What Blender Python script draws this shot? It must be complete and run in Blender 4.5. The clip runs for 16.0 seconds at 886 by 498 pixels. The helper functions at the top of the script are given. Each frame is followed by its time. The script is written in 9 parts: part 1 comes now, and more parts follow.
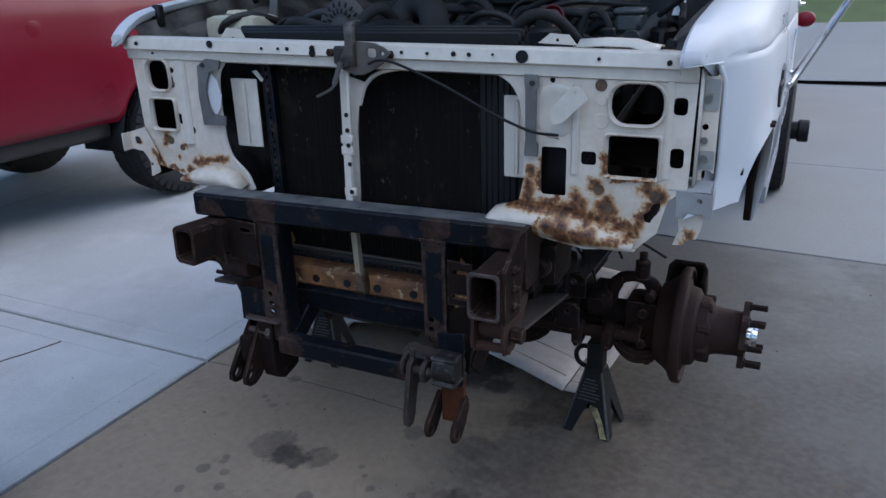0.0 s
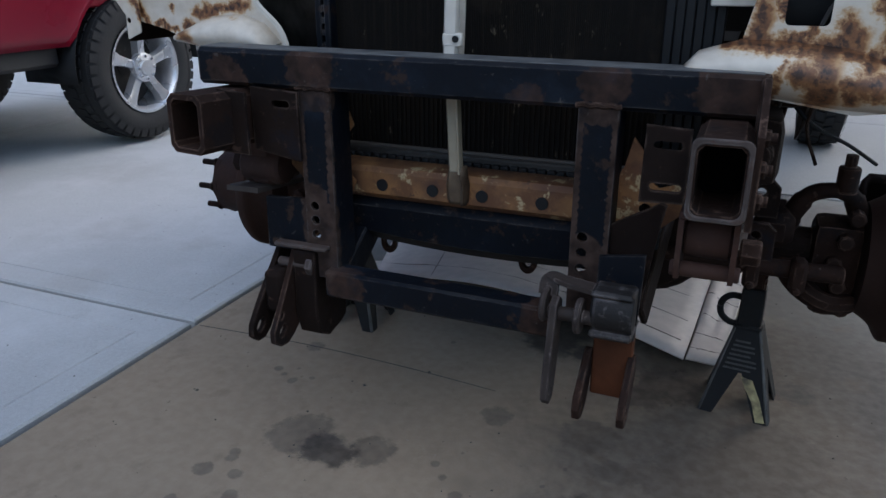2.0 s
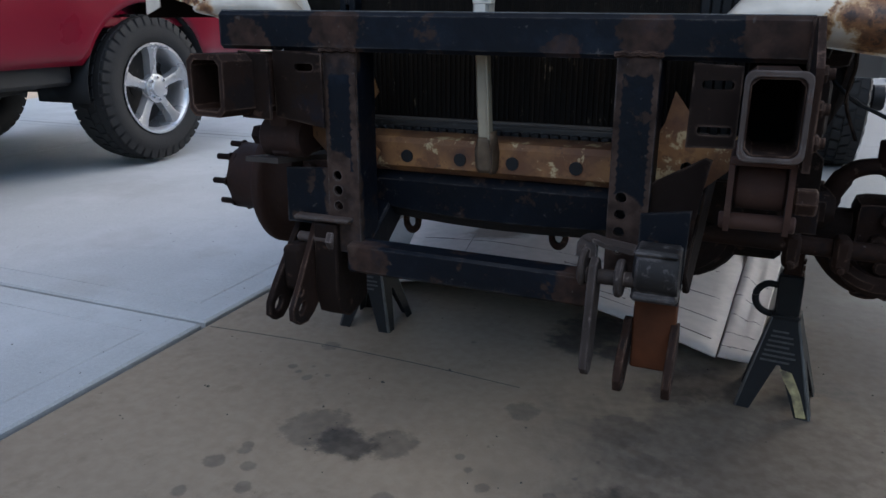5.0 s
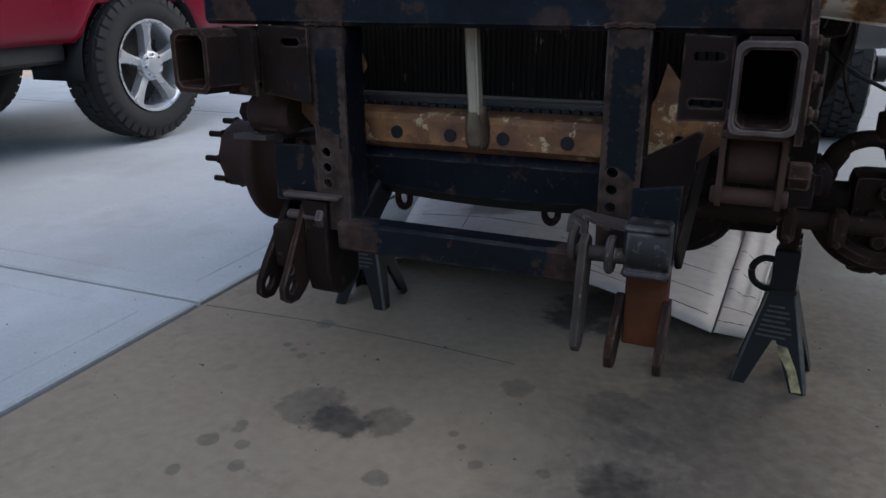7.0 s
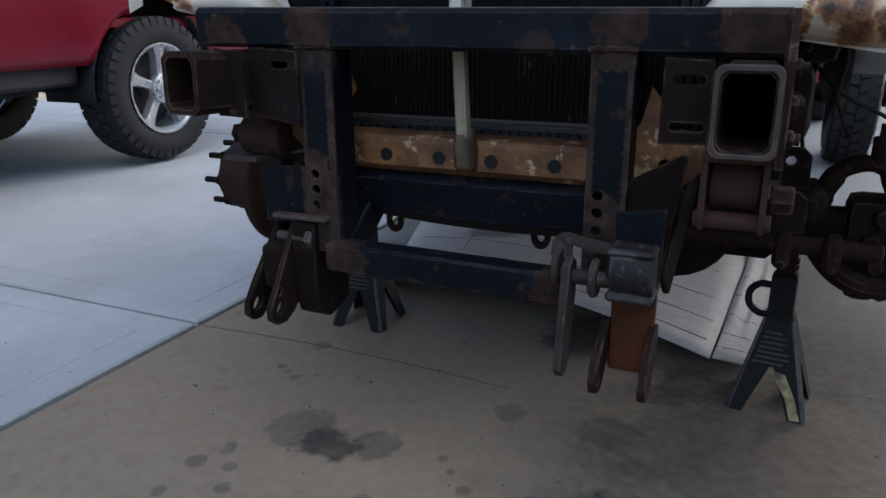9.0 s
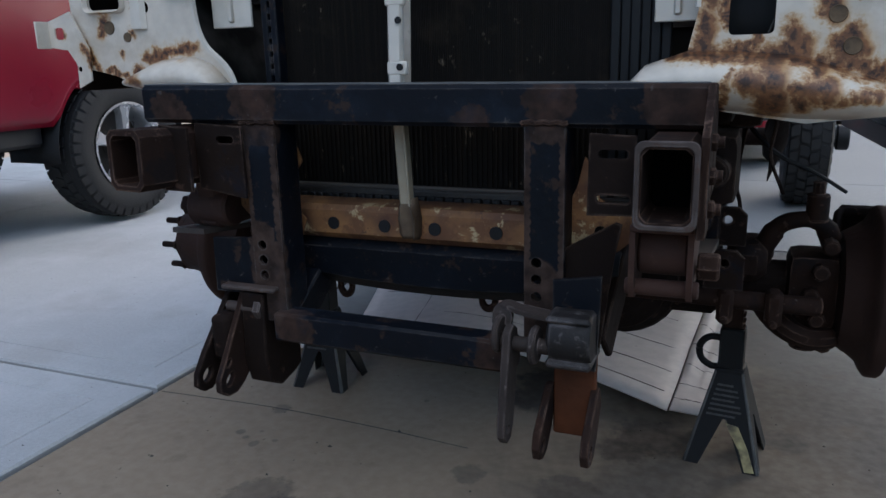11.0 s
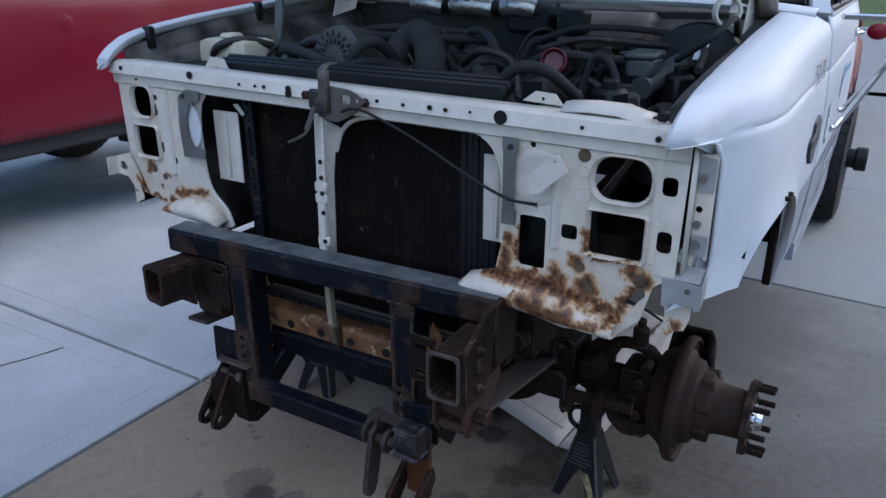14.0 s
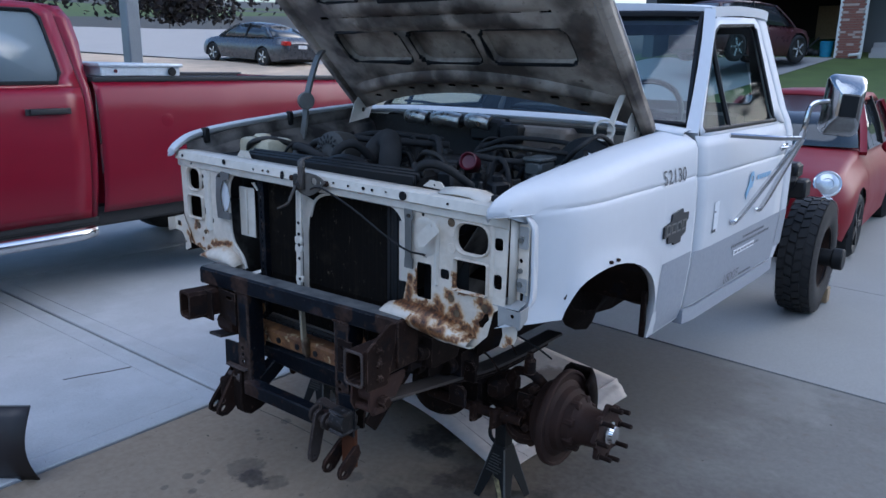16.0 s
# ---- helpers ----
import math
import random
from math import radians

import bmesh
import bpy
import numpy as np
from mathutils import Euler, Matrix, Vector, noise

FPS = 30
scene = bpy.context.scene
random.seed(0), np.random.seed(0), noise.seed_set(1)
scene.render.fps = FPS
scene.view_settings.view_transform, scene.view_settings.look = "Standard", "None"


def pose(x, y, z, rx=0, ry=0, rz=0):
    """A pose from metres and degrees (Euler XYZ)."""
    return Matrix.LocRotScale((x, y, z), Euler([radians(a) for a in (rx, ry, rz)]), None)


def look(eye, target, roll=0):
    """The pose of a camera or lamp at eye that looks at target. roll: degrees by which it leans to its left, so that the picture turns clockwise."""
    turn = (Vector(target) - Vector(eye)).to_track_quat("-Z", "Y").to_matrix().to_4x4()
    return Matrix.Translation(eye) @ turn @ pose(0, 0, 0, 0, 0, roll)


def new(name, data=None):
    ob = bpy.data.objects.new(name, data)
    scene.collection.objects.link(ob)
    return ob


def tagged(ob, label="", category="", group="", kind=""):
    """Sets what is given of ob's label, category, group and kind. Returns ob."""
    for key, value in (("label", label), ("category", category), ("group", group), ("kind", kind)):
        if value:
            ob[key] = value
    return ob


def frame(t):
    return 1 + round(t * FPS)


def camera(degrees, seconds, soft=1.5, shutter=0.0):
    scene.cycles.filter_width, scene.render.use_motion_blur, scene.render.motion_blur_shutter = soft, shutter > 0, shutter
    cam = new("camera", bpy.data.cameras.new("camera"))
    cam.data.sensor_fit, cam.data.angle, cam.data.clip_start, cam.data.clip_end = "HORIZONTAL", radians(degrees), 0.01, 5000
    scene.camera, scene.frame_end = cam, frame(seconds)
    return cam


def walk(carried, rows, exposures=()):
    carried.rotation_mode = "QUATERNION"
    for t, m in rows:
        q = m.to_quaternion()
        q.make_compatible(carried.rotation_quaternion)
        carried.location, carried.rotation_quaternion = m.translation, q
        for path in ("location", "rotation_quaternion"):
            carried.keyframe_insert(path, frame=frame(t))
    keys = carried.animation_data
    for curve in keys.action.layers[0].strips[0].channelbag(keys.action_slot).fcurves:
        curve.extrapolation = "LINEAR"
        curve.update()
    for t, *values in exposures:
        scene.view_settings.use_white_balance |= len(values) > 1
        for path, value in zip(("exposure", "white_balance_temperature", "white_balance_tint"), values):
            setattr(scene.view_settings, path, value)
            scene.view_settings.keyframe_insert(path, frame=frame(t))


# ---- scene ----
cam = camera(62.0, 16.0)
PATH = [
    (0, (1.032, -1.62, 1.424), (0.201, 0.064, 0.736), -1.8),
    (0.5, (0.901, -1.457, 1.371), (0.093, 0.226, 0.652), -1.9),
    (1, (0.743, -1.387, 1.324), (-0.032, 0.298, 0.576), -1.6),
    (1.5, (0.551, -1.339, 1.225), (-0.184, 0.361, 0.469), -0.9),
    (2, (0.454, -1.233, 1.009), (-0.261, 0.494, 0.296), 0.0),
    (2.5, (0.434, -1.194, 0.918), (-0.287, 0.561, 0.286), 0.5),
    (3, (0.423, -1.225, 0.896), (-0.316, 0.534, 0.298), 0.5),
    (3.5, (0.416, -1.237, 0.889), (-0.331, 0.528, 0.315), 0.6),
    (4, (0.406, -1.239, 0.876), (-0.342, 0.523, 0.299), 0.3),
    (6.5, (0.418, -1.217, 0.859), (-0.317, 0.525, 0.206), -0.5),
    (7, (0.422, -1.213, 0.86), (-0.317, 0.522, 0.196), -0.6),
    (7.5, (0.42, -1.211, 0.854), (-0.324, 0.521, 0.186), -0.6),
    (8, (0.433, -1.203, 0.841), (-0.336, 0.52, 0.179), -0.6),
    (8.5, (0.457, -1.179, 0.837), (-0.322, 0.547, 0.196), -0.5),
    (9, (0.464, -1.19, 0.857), (-0.318, 0.549, 0.252), -0.5),
    (9.5, (0.473, -1.208, 0.893), (-0.3, 0.551, 0.335), -0.6),
    (9.7, (0.48, -1.208, 0.901), (-0.294, 0.556, 0.365), -0.7),
    (11.8, (0.531, -1.151, 0.902), (-0.191, 0.648, 0.412), -1.8),
    (12, (0.533, -1.147, 0.903), (-0.185, 0.649, 0.397), -1.8),
    (12.5, (0.558, -1.111, 1.03), (-0.217, 0.637, 0.445), -2.0),
    (13, (0.621, -1.216, 1.337), (-0.175, 0.486, 0.651), -1.2),
    (13.5, (0.859, -1.295, 1.497), (-0.05, 0.337, 0.782), -0.8),
    (14, (1.118, -1.35, 1.554), (0.162, 0.249, 0.825), -0.1),
    (14.5, (1.361, -1.459, 1.593), (0.336, 0.114, 0.904), 0.6),
    (15, (1.628, -1.515, 1.627), (0.515, 0.031, 1.017), 0.6),
    (15.5, (1.852, -1.563, 1.647), (0.687, -0.034, 1.096), 0.7),
    (16, (1.948, -1.696, 1.658), (0.75, -0.171, 1.168), 1.0),
]
walk(cam, [(t, look(eye, target, roll)) for t, eye, target, roll in PATH],
     [(0.0, 0.58, 5500, 11.0), (1.5, 0.58, 5700, 10.0), (2.5, 0.68, 5850, 9.0), (8.0, 0.68, 5850, 9.0), (9.5, 0.62, 5850, 9.0), (12.0, 0.72, 5850, 9.0), (13.0, 0.78, 5750, 11.0), (13.5, 0.76, 5580, 11.5), (14.0, 0.63, 5400, 12.0), (16.0, 0.58, 5150, 11.0)])

# ---- world, sun, exposure ----
world = bpy.data.worlds.new("evening_sky")
scene.world = world
world.use_nodes = True
_wn = world.node_tree.nodes
_sky = _wn.new("ShaderNodeTexSky")
_sky.sky_type = 'NISHITA'
_sky.sun_disc = False
_sky.sun_elevation = radians(30)
_sky.sun_rotation = radians(30)
_sky.air_density = 1.2
_sky.dust_density = 2.5
_sky.ozone_density = 2.0
_wn["Background"].inputs[1].default_value = 0.15
world.node_tree.links.new(_sky.outputs[0], _wn["Background"].inputs[0])

sun_data = bpy.data.lights.new("sun", "SUN")
sun_data.energy = 0.9
sun_data.angle = radians(60)
sun_data.color = (1.0, 0.97, 0.93)
sun = new("sun", sun_data)
sun.matrix_world = look((1.8, -5.5, 10.0), (0, 0, 0))

# ---- mesh helpers ----
from mathutils.geometry import delaunay_2d_cdt


def V(*a):
    return Vector(a)


def join_bm(bm, other):
    me = bpy.data.meshes.new("tmp")
    other.to_mesh(me)
    other.free()
    bm.from_mesh(me)
    bpy.data.meshes.remove(me)


def box(bm, lo, hi, bev=0.0, m=None, seg=1):
    b = bmesh.new()
    bmesh.ops.create_cube(b, size=1.0)
    lo, hi = Vector(lo), Vector(hi)
    s, c = hi - lo, (hi + lo) / 2
    for v in b.verts:
        v.co = Vector((v.co.x * s.x, v.co.y * s.y, v.co.z * s.z)) + c
    if bev:
        bmesh.ops.bevel(b, geom=list(b.edges), offset=bev, segments=seg, affect='EDGES', profile=0.6)
    if m is not None:
        bmesh.ops.transform(b, matrix=m, verts=b.verts)
    join_bm(bm, b)
    return bm


def axis_frame(a, b, up=(0, 0, 1)):
    """Matrix whose z axis runs from a to b."""
    a, b = Vector(a), Vector(b)
    z = (b - a).normalized()
    u = Vector(up)
    if abs(z.dot(u)) > 0.98:
        u = Vector((1, 0, 0))
    x = u.cross(z).normalized()
    y = z.cross(x)
    m = Matrix((x, y, z)).transposed().to_4x4()
    m.translation = a
    return m


def lathe(bm, prof, a, b, seg=20, up=(0, 0, 1), scale=True):
    """Turn a profile of (radius, height) about the line a to b; heights are metres from a."""
    m = axis_frame(a, b, up)
    rings = []
    for r, h in prof:
        if r < 1e-5:
            rings.append([bm.verts.new(m @ V(0, 0, h))])
        else:
            rings.append([bm.verts.new(m @ V(r * math.cos(2 * math.pi * i / seg), r * math.sin(2 * math.pi * i / seg), h)) for i in range(seg)])
    for p, q in zip(rings, rings[1:]):
        if len(p) == 1 and len(q) == 1:
            continue
        for i in range(seg):
            j = (i + 1) % seg
            if len(p) == 1:
                bm.faces.new((p[0], q[j], q[i]))
            elif len(q) == 1:
                bm.faces.new((p[i], p[j], q[0]))
            else:
                bm.faces.new((p[i], p[j], q[j], q[i]))
    return bm


def cyl(bm, a, b, r, r2=None, seg=16, bev=0.0):
    h = (Vector(b) - Vector(a)).length
    r2 = r if r2 is None else r2
    e = min(bev, h / 3, r / 2, r2 / 2) if bev else 0
    prof = [(0, 0), (r - e, 0), (r, e), (r2, h - e), (r2 - e, h), (0, h)] if e else [(0, 0), (r, 0), (r2, h), (0, h)]
    return lathe(bm, prof, a, b, seg)


def smooth_path(pts, n=6):
    """Points on a smooth curve through pts."""
    p = [Vector(q) for q in pts]
    if len(p) < 3:
        return p
    out = []
    for i in range(len(p) - 1):
        a, b = p[i], p[i + 1]
        ta = (b - p[i - 1]) / 2 if i else (b - a)
        tb = (p[i + 2] - a) / 2 if i + 2 < len(p) else (b - a)
        for k in range(n):
            t = k / n
            out.append((2 * t**3 - 3 * t**2 + 1) * a + (t**3 - 2 * t**2 + t) * ta + (3 * t**2 - 2 * t**3) * b + (t**3 - t**2) * tb)
    out.append(p[-1])
    return out


def tube(bm, pts, r, seg=8, n=6, flat=None):
    """Sweep a round (or flat: (half width, half thickness)) section along a smooth path."""
    path = smooth_path(pts, n)
    ref = V(0, 0, 1)
    rings = []
    for i, p in enumerate(path):
        d = (path[min(i + 1, len(path) - 1)] - path[max(i - 1, 0)]).normalized()
        x = ref.cross(d)
        if x.length < 0.05:
            x = V(1, 0, 0).cross(d)
        x.normalize()
        y = d.cross(x)
        rr = r[i * len(r) // len(path)] if isinstance(r, (list, tuple)) else r
        ring = []
        for k in range(seg):
            an = 2 * math.pi * (k + 0.5) / seg
            if flat:
                ring.append(bm.verts.new(p + x * flat[0] * (1 if math.cos(an) > 0 else -1) + y * flat[1] * (1 if math.sin(an) > 0 else -1)))
            else:
                ring.append(bm.verts.new(p + x * rr * math.cos(an) + y * rr * math.sin(an)))
        rings.append(ring)
    for p, q in zip(rings, rings[1:]):
        for i in range(seg):
            j = (i + 1) % seg
            bm.faces.new((p[i], p[j], q[j], q[i]))
    bm.faces.new(rings[0][::-1])
    bm.faces.new(rings[-1])
    return bm


def bar(bm, a, b, w, h, bev=0.004, up=(0, 0, 1)):
    """A square bar from a to b, w across and h along up."""
    m = axis_frame(a, b, up)
    L = (Vector(b) - Vector(a)).length
    return box(bm, (-w / 2, -h / 2, 0), (w / 2, h / 2, L), bev, m)


def box_tube(bm, a, b, w, h, t=0.007, up=(0, 0, 1)):
    """An open rectangular steel tube from a to b."""
    m = axis_frame(a, b, up)
    L = (Vector(b) - Vector(a)).length
    c = 0.012

    def ring(w2, h2, z, k):
        pts = [(-w2 + k, -h2), (w2 - k, -h2), (w2, -h2 + k), (w2, h2 - k), (w2 - k, h2), (-w2 + k, h2), (-w2, h2 - k), (-w2, -h2 + k)]
        return [bm.verts.new(m @ V(x, y, z)) for x, y in pts]
    o0, o1 = ring(w / 2, h / 2, 0, c), ring(w / 2, h / 2, L, c)
    i0, i1 = ring(w / 2 - t, h / 2 - t, 0, c * 0.7), ring(w / 2 - t, h / 2 - t, L, c * 0.7)
    for p, q in ((o0, o1), (i1, i0), (i0, o0), (o1, i1)):
        for i in range(8):
            j = (i + 1) % 8
            bm.faces.new((p[i], p[j], q[j], q[i]))
    return bm


def rrect(x0, y0, x1, y1, r, n=4):
    """Outline of a rounded rectangle."""
    out = []
    for cx, cy, a0 in ((x1 - r, y1 - r, 0), (x0 + r, y1 - r, 90), (x0 + r, y0 + r, 180), (x1 - r, y0 + r, 270)):
        for k in range(n + 1):
            a = radians(a0 + 90 * k / n)
            out.append((cx + r * math.cos(a), cy + r * math.sin(a)))
    return out


def disc(cx, cy, r, n=12):
    return [(cx + r * math.cos(2 * math.pi * k / n), cy + r * math.sin(2 * math.pi * k / n)) for k in range(n)]


def plate(bm, outline, holes=(), t=0.004, m=None):
    """A flat sheet with openings, of thickness t, from outlines in its own plane; m carries (u, v, w) into place."""
    b = bmesh.new()
    m = m or Matrix.Identity(4)
    loops = []
    for pts in (outline, *holes):
        vs = [b.verts.new((x, y, 0)) for x, y in pts]
        loops.append(vs)
        for i in range(len(vs)):
            b.edges.new((vs[i], vs[(i + 1) % len(vs)]))
    flat = [v for vs in loops for v in vs]
    index = {v: i for i, v in enumerate(flat)}
    edges = [(index[vs[i]], index[vs[(i + 1) % len(vs)]]) for vs in loops for i in range(len(vs))]
    res = delaunay_2d_cdt([v.co.to_2d() for v in flat], edges, [], 0, 1e-6)

    def inside(q, vs):
        hit = False
        for i in range(len(vs)):
            p1, p2 = vs[i].co, vs[i - 1].co
            if (p1.y > q.y) != (p2.y > q.y) and q.x < (p2.x - p1.x) * (q.y - p1.y) / (p2.y - p1.y) + p1.x:
                hit = not hit
        return hit
    for tri in res[2]:
        own = [res[3][i][0] if res[3][i] else None for i in tri]
        if None in own or len(set(own)) < 3:
            continue
        q = (flat[own[0]].co + flat[own[1]].co + flat[own[2]].co) / 3
        if inside(q, loops[0]) and not any(inside(q, h) for h in loops[1:]):
            f = b.faces.new([flat[i] for i in own])
            f.normal_update()
            if f.normal.z < 0:
                f.normal_flip()
    faces = list(b.faces)
    top = {v: b.verts.new((v.co.x, v.co.y, t)) for v in list(b.verts)}
    for f in faces:
        b.faces.new([top[v] for v in f.verts])
        f.normal_flip()
    for k, vs in enumerate(loops):
        area = sum(vs[i].co.x * vs[(i + 1) % len(vs)].co.y - vs[(i + 1) % len(vs)].co.x * vs[i].co.y for i in range(len(vs)))
        for i in range(len(vs)):
            a, c = vs[i], vs[(i + 1) % len(vs)]
            f = b.faces.new((a, c, top[c], top[a]))
            if (area < 0) != (k > 0):
                f.normal_flip()
    bmesh.ops.transform(b, matrix=m, verts=b.verts)
    join_bm(bm, b)
    return bm


# plane of a sheet that stands facing the front (u = x, v = z); w runs towards the back
def facing(y):
    return Matrix(((1, 0, 0, 0), (0, 0, 1, y), (0, 1, 0, 0), (0, 0, 0, 1)))


# plane of a sheet that faces sideways (u = y, v = z); w runs along +x
def sideways(x):
    return Matrix(((0, 0, 1, x), (1, 0, 0, 0), (0, 1, 0, 0), (0, 0, 0, 1)))


def grid(bm, rows):
    """Skin over rows of points; a None leaves a gap."""
    vs = [[bm.verts.new(p) if p is not None else None for p in r] for r in rows]
    for a, b in zip(vs, vs[1:]):
        for i in range(len(a) - 1):
            q = (a[i], a[i + 1], b[i + 1], b[i])
            if None not in q:
                bm.faces.new(q)
    return bm


def sph(bm, c, r, s=(1, 1, 1), u=12, v=8):
    b = bmesh.new()
    bmesh.ops.create_uvsphere(b, u_segments=u, v_segments=v, radius=r)
    bmesh.ops.transform(b, matrix=Matrix.Translation(c) @ Matrix.Diagonal((*s, 1)), verts=b.verts)
    join_bm(bm, b)
    return bm


def interp(x, pts):
    return float(np.interp(x, [p[0] for p in pts], [p[1] for p in pts]))


def part(name, bm, material, parent=None, label="", solid=0.0, sharp=38, bevel=0.0):
    """Link a bmesh as ONE mesh object under a thing or a part."""
    bmesh.ops.recalc_face_normals(bm, faces=bm.faces) if not solid else None
    me = bpy.data.meshes.new(name)
    bm.to_mesh(me)
    bm.free()
    me.materials.append(material)
    me.shade_smooth()
    me.set_sharp_from_angle(angle=radians(sharp))
    ob = new(name, me)
    if parent is not None:
        ob.parent = parent
    if solid:
        s = ob.modifiers.new("thickness", 'SOLIDIFY')
        s.thickness, s.offset = solid, -1
    if bevel:
        s = ob.modifiers.new("edges", 'BEVEL')
        s.width, s.segments, s.limit_method = bevel, 2, 'ANGLE'
    if label:
        ob["label"] = label
    return ob


def thing(name, label, category, group="", kind=""):
    return tagged(new(name), label, category, group, kind)


def B():
    return bmesh.new()


# ---- materials ----
def mat(name, col, rough=0.6, metal=0.0, dark=0.6, scale=6.0, fine=60.0, bump=0.1, spec=0.5, coat=0.0, mix=0.5, tint=None, grain=0.35):
    """Painted or bare surface: colour varied at two scales, with fine relief."""
    m = bpy.data.materials.new(name)
    m.use_nodes = True
    nt = m.node_tree
    N, L = nt.nodes, nt.links
    p = N["Principled BSDF"]
    tc = N.new("ShaderNodeTexCoord")
    n1 = N.new("ShaderNodeTexNoise")
    n1.inputs["Scale"].default_value, n1.inputs["Detail"].default_value = scale, 6
    n2 = N.new("ShaderNodeTexNoise")
    n2.inputs["Scale"].default_value, n2.inputs["Detail"].default_value = fine, 3
    for n in (n1, n2):
        L.new(tc.outputs["Object"], n.inputs["Vector"])
    ramp = N.new("ShaderNodeValToRGB")
    e = ramp.color_ramp.elements
    lo = tint or tuple(c * dark for c in col)
    e[0].position, e[0].color = 0.5 - mix / 2, (*lo, 1)
    e[1].position, e[1].color = 0.5 + mix / 2, (*col, 1)
    L.new(n1.outputs["Fac"], ramp.inputs["Fac"])
    mx = N.new("ShaderNodeMix")
    mx.data_type, mx.blend_type = 'RGBA', 'MULTIPLY'
    mx.inputs["Factor"].default_value = grain
    L.new(ramp.outputs["Color"], mx.inputs["A"])
    g = N.new("ShaderNodeMapRange")
    g.inputs["To Min"].default_value, g.inputs["To Max"].default_value = 0.45, 1.3
    L.new(n2.outputs["Fac"], g.inputs["Value"])
    L.new(g.outputs["Result"], mx.inputs["B"])
    L.new(mx.outputs["Result"], p.inputs["Base Color"])
    r = N.new("ShaderNodeMapRange")
    r.inputs["To Min"].default_value, r.inputs["To Max"].default_value = max(rough - 0.12, 0.03), min(rough + 0.12, 1)
    L.new(n1.outputs["Fac"], r.inputs["Value"])
    L.new(r.outputs["Result"], p.inputs["Roughness"])
    p.inputs["Metallic"].default_value = metal
    p.inputs["Specular IOR Level"].default_value = spec
    p.inputs["Coat Weight"].default_value = coat
    if bump:
        bp = N.new("ShaderNodeBump")
        bp.inputs["Strength"].default_value, bp.inputs["Distance"].default_value = bump, 0.004
        L.new(n2.outputs["Fac"], bp.inputs["Height"])
        L.new(bp.outputs["Normal"], p.inputs["Normal"])
    return m


def base_socket(m):
    return m.node_tree.nodes["Principled BSDF"].inputs["Base Color"]


def spots_mask(nt, spots, wobble=0.5, wscale=9.0, lo=0.25, hi=0.5):
    """Factor 0..1 of blotches with ragged edges at the places (x, y, z, radius)."""
    N, L = nt.nodes, nt.links
    tc = N.new("ShaderNodeTexCoord")
    last = None
    for x, y, z, r in spots:
        d = N.new("ShaderNodeVectorMath")
        d.operation = 'DISTANCE'
        L.new(tc.outputs["Object"], d.inputs[0])
        d.inputs[1].default_value = (x, y, z)
        k = N.new("ShaderNodeMapRange")
        k.inputs["From Min"].default_value, k.inputs["From Max"].default_value = 0, 2 * r
        k.inputs["To Min"].default_value, k.inputs["To Max"].default_value = 1, 0
        L.new(d.outputs["Value"], k.inputs["Value"])
        if last is None:
            last = k.outputs["Result"]
        else:
            mx = N.new("ShaderNodeMath")
            mx.operation = 'MAXIMUM'
            L.new(last, mx.inputs[0])
            L.new(k.outputs["Result"], mx.inputs[1])
            last = mx.outputs[0]
    n = N.new("ShaderNodeTexNoise")
    n.inputs["Scale"].default_value, n.inputs["Detail"].default_value, n.inputs["Roughness"].default_value = wscale, 7, 0.65
    L.new(tc.outputs["Object"], n.inputs["Vector"])
    a = N.new("ShaderNodeMath")
    a.operation = 'MULTIPLY_ADD'
    L.new(n.outputs["Fac"], a.inputs[0])
    a.inputs[1].default_value = wobble
    L.new(last, a.inputs[2])
    q = N.new("ShaderNodeMapRange")
    q.interpolation_type = 'SMOOTHSTEP'
    q.inputs["From Min"].default_value, q.inputs["From Max"].default_value = lo + wobble / 2, hi + wobble / 2
    L.new(a.outputs[0], q.inputs["Value"])
    return q.outputs["Result"]


def blotch(m, spots, col, col2=None, strength=1.0, rough=None, **kw):
    """Lay blotches of another colour (rust, oil, painted shade) over a material."""
    nt = m.node_tree
    N, L = nt.nodes, nt.links
    f = spots_mask(nt, spots, **kw)
    s = N.new("ShaderNodeMath")
    s.operation = 'MULTIPLY'
    s.inputs[1].default_value = strength
    L.new(f, s.inputs[0])
    sock = base_socket(m)
    old = sock.links[0].from_socket
    n = N.new("ShaderNodeTexNoise")
    n.inputs["Scale"].default_value, n.inputs["Detail"].default_value = 38, 5
    tc = N.new("ShaderNodeTexCoord")
    L.new(tc.outputs["Object"], n.inputs["Vector"])
    ramp = N.new("ShaderNodeValToRGB")
    e = ramp.color_ramp.elements
    e[0].position, e[0].color = 0.35, (*col, 1)
    e[1].position, e[1].color = 0.68, (*(col2 or col), 1)
    L.new(n.outputs["Fac"], ramp.inputs["Fac"])
    mx = N.new("ShaderNodeMix")
    mx.data_type = 'RGBA'
    L.new(s.outputs[0], mx.inputs["Factor"])
    L.new(old, mx.inputs["A"])
    L.new(ramp.outputs["Color"], mx.inputs["B"])
    L.new(mx.outputs["Result"], sock)
    if rough is not None:
        rs = N["Principled BSDF"].inputs["Roughness"]
        o = rs.links[0].from_socket
        mr = N.new("ShaderNodeMix")
        L.new(s.outputs[0], mr.inputs["Factor"])
        L.new(o, mr.inputs["A"])
        mr.inputs["B"].default_value = rough
        L.new(mr.outputs["Result"], rs)
    return m


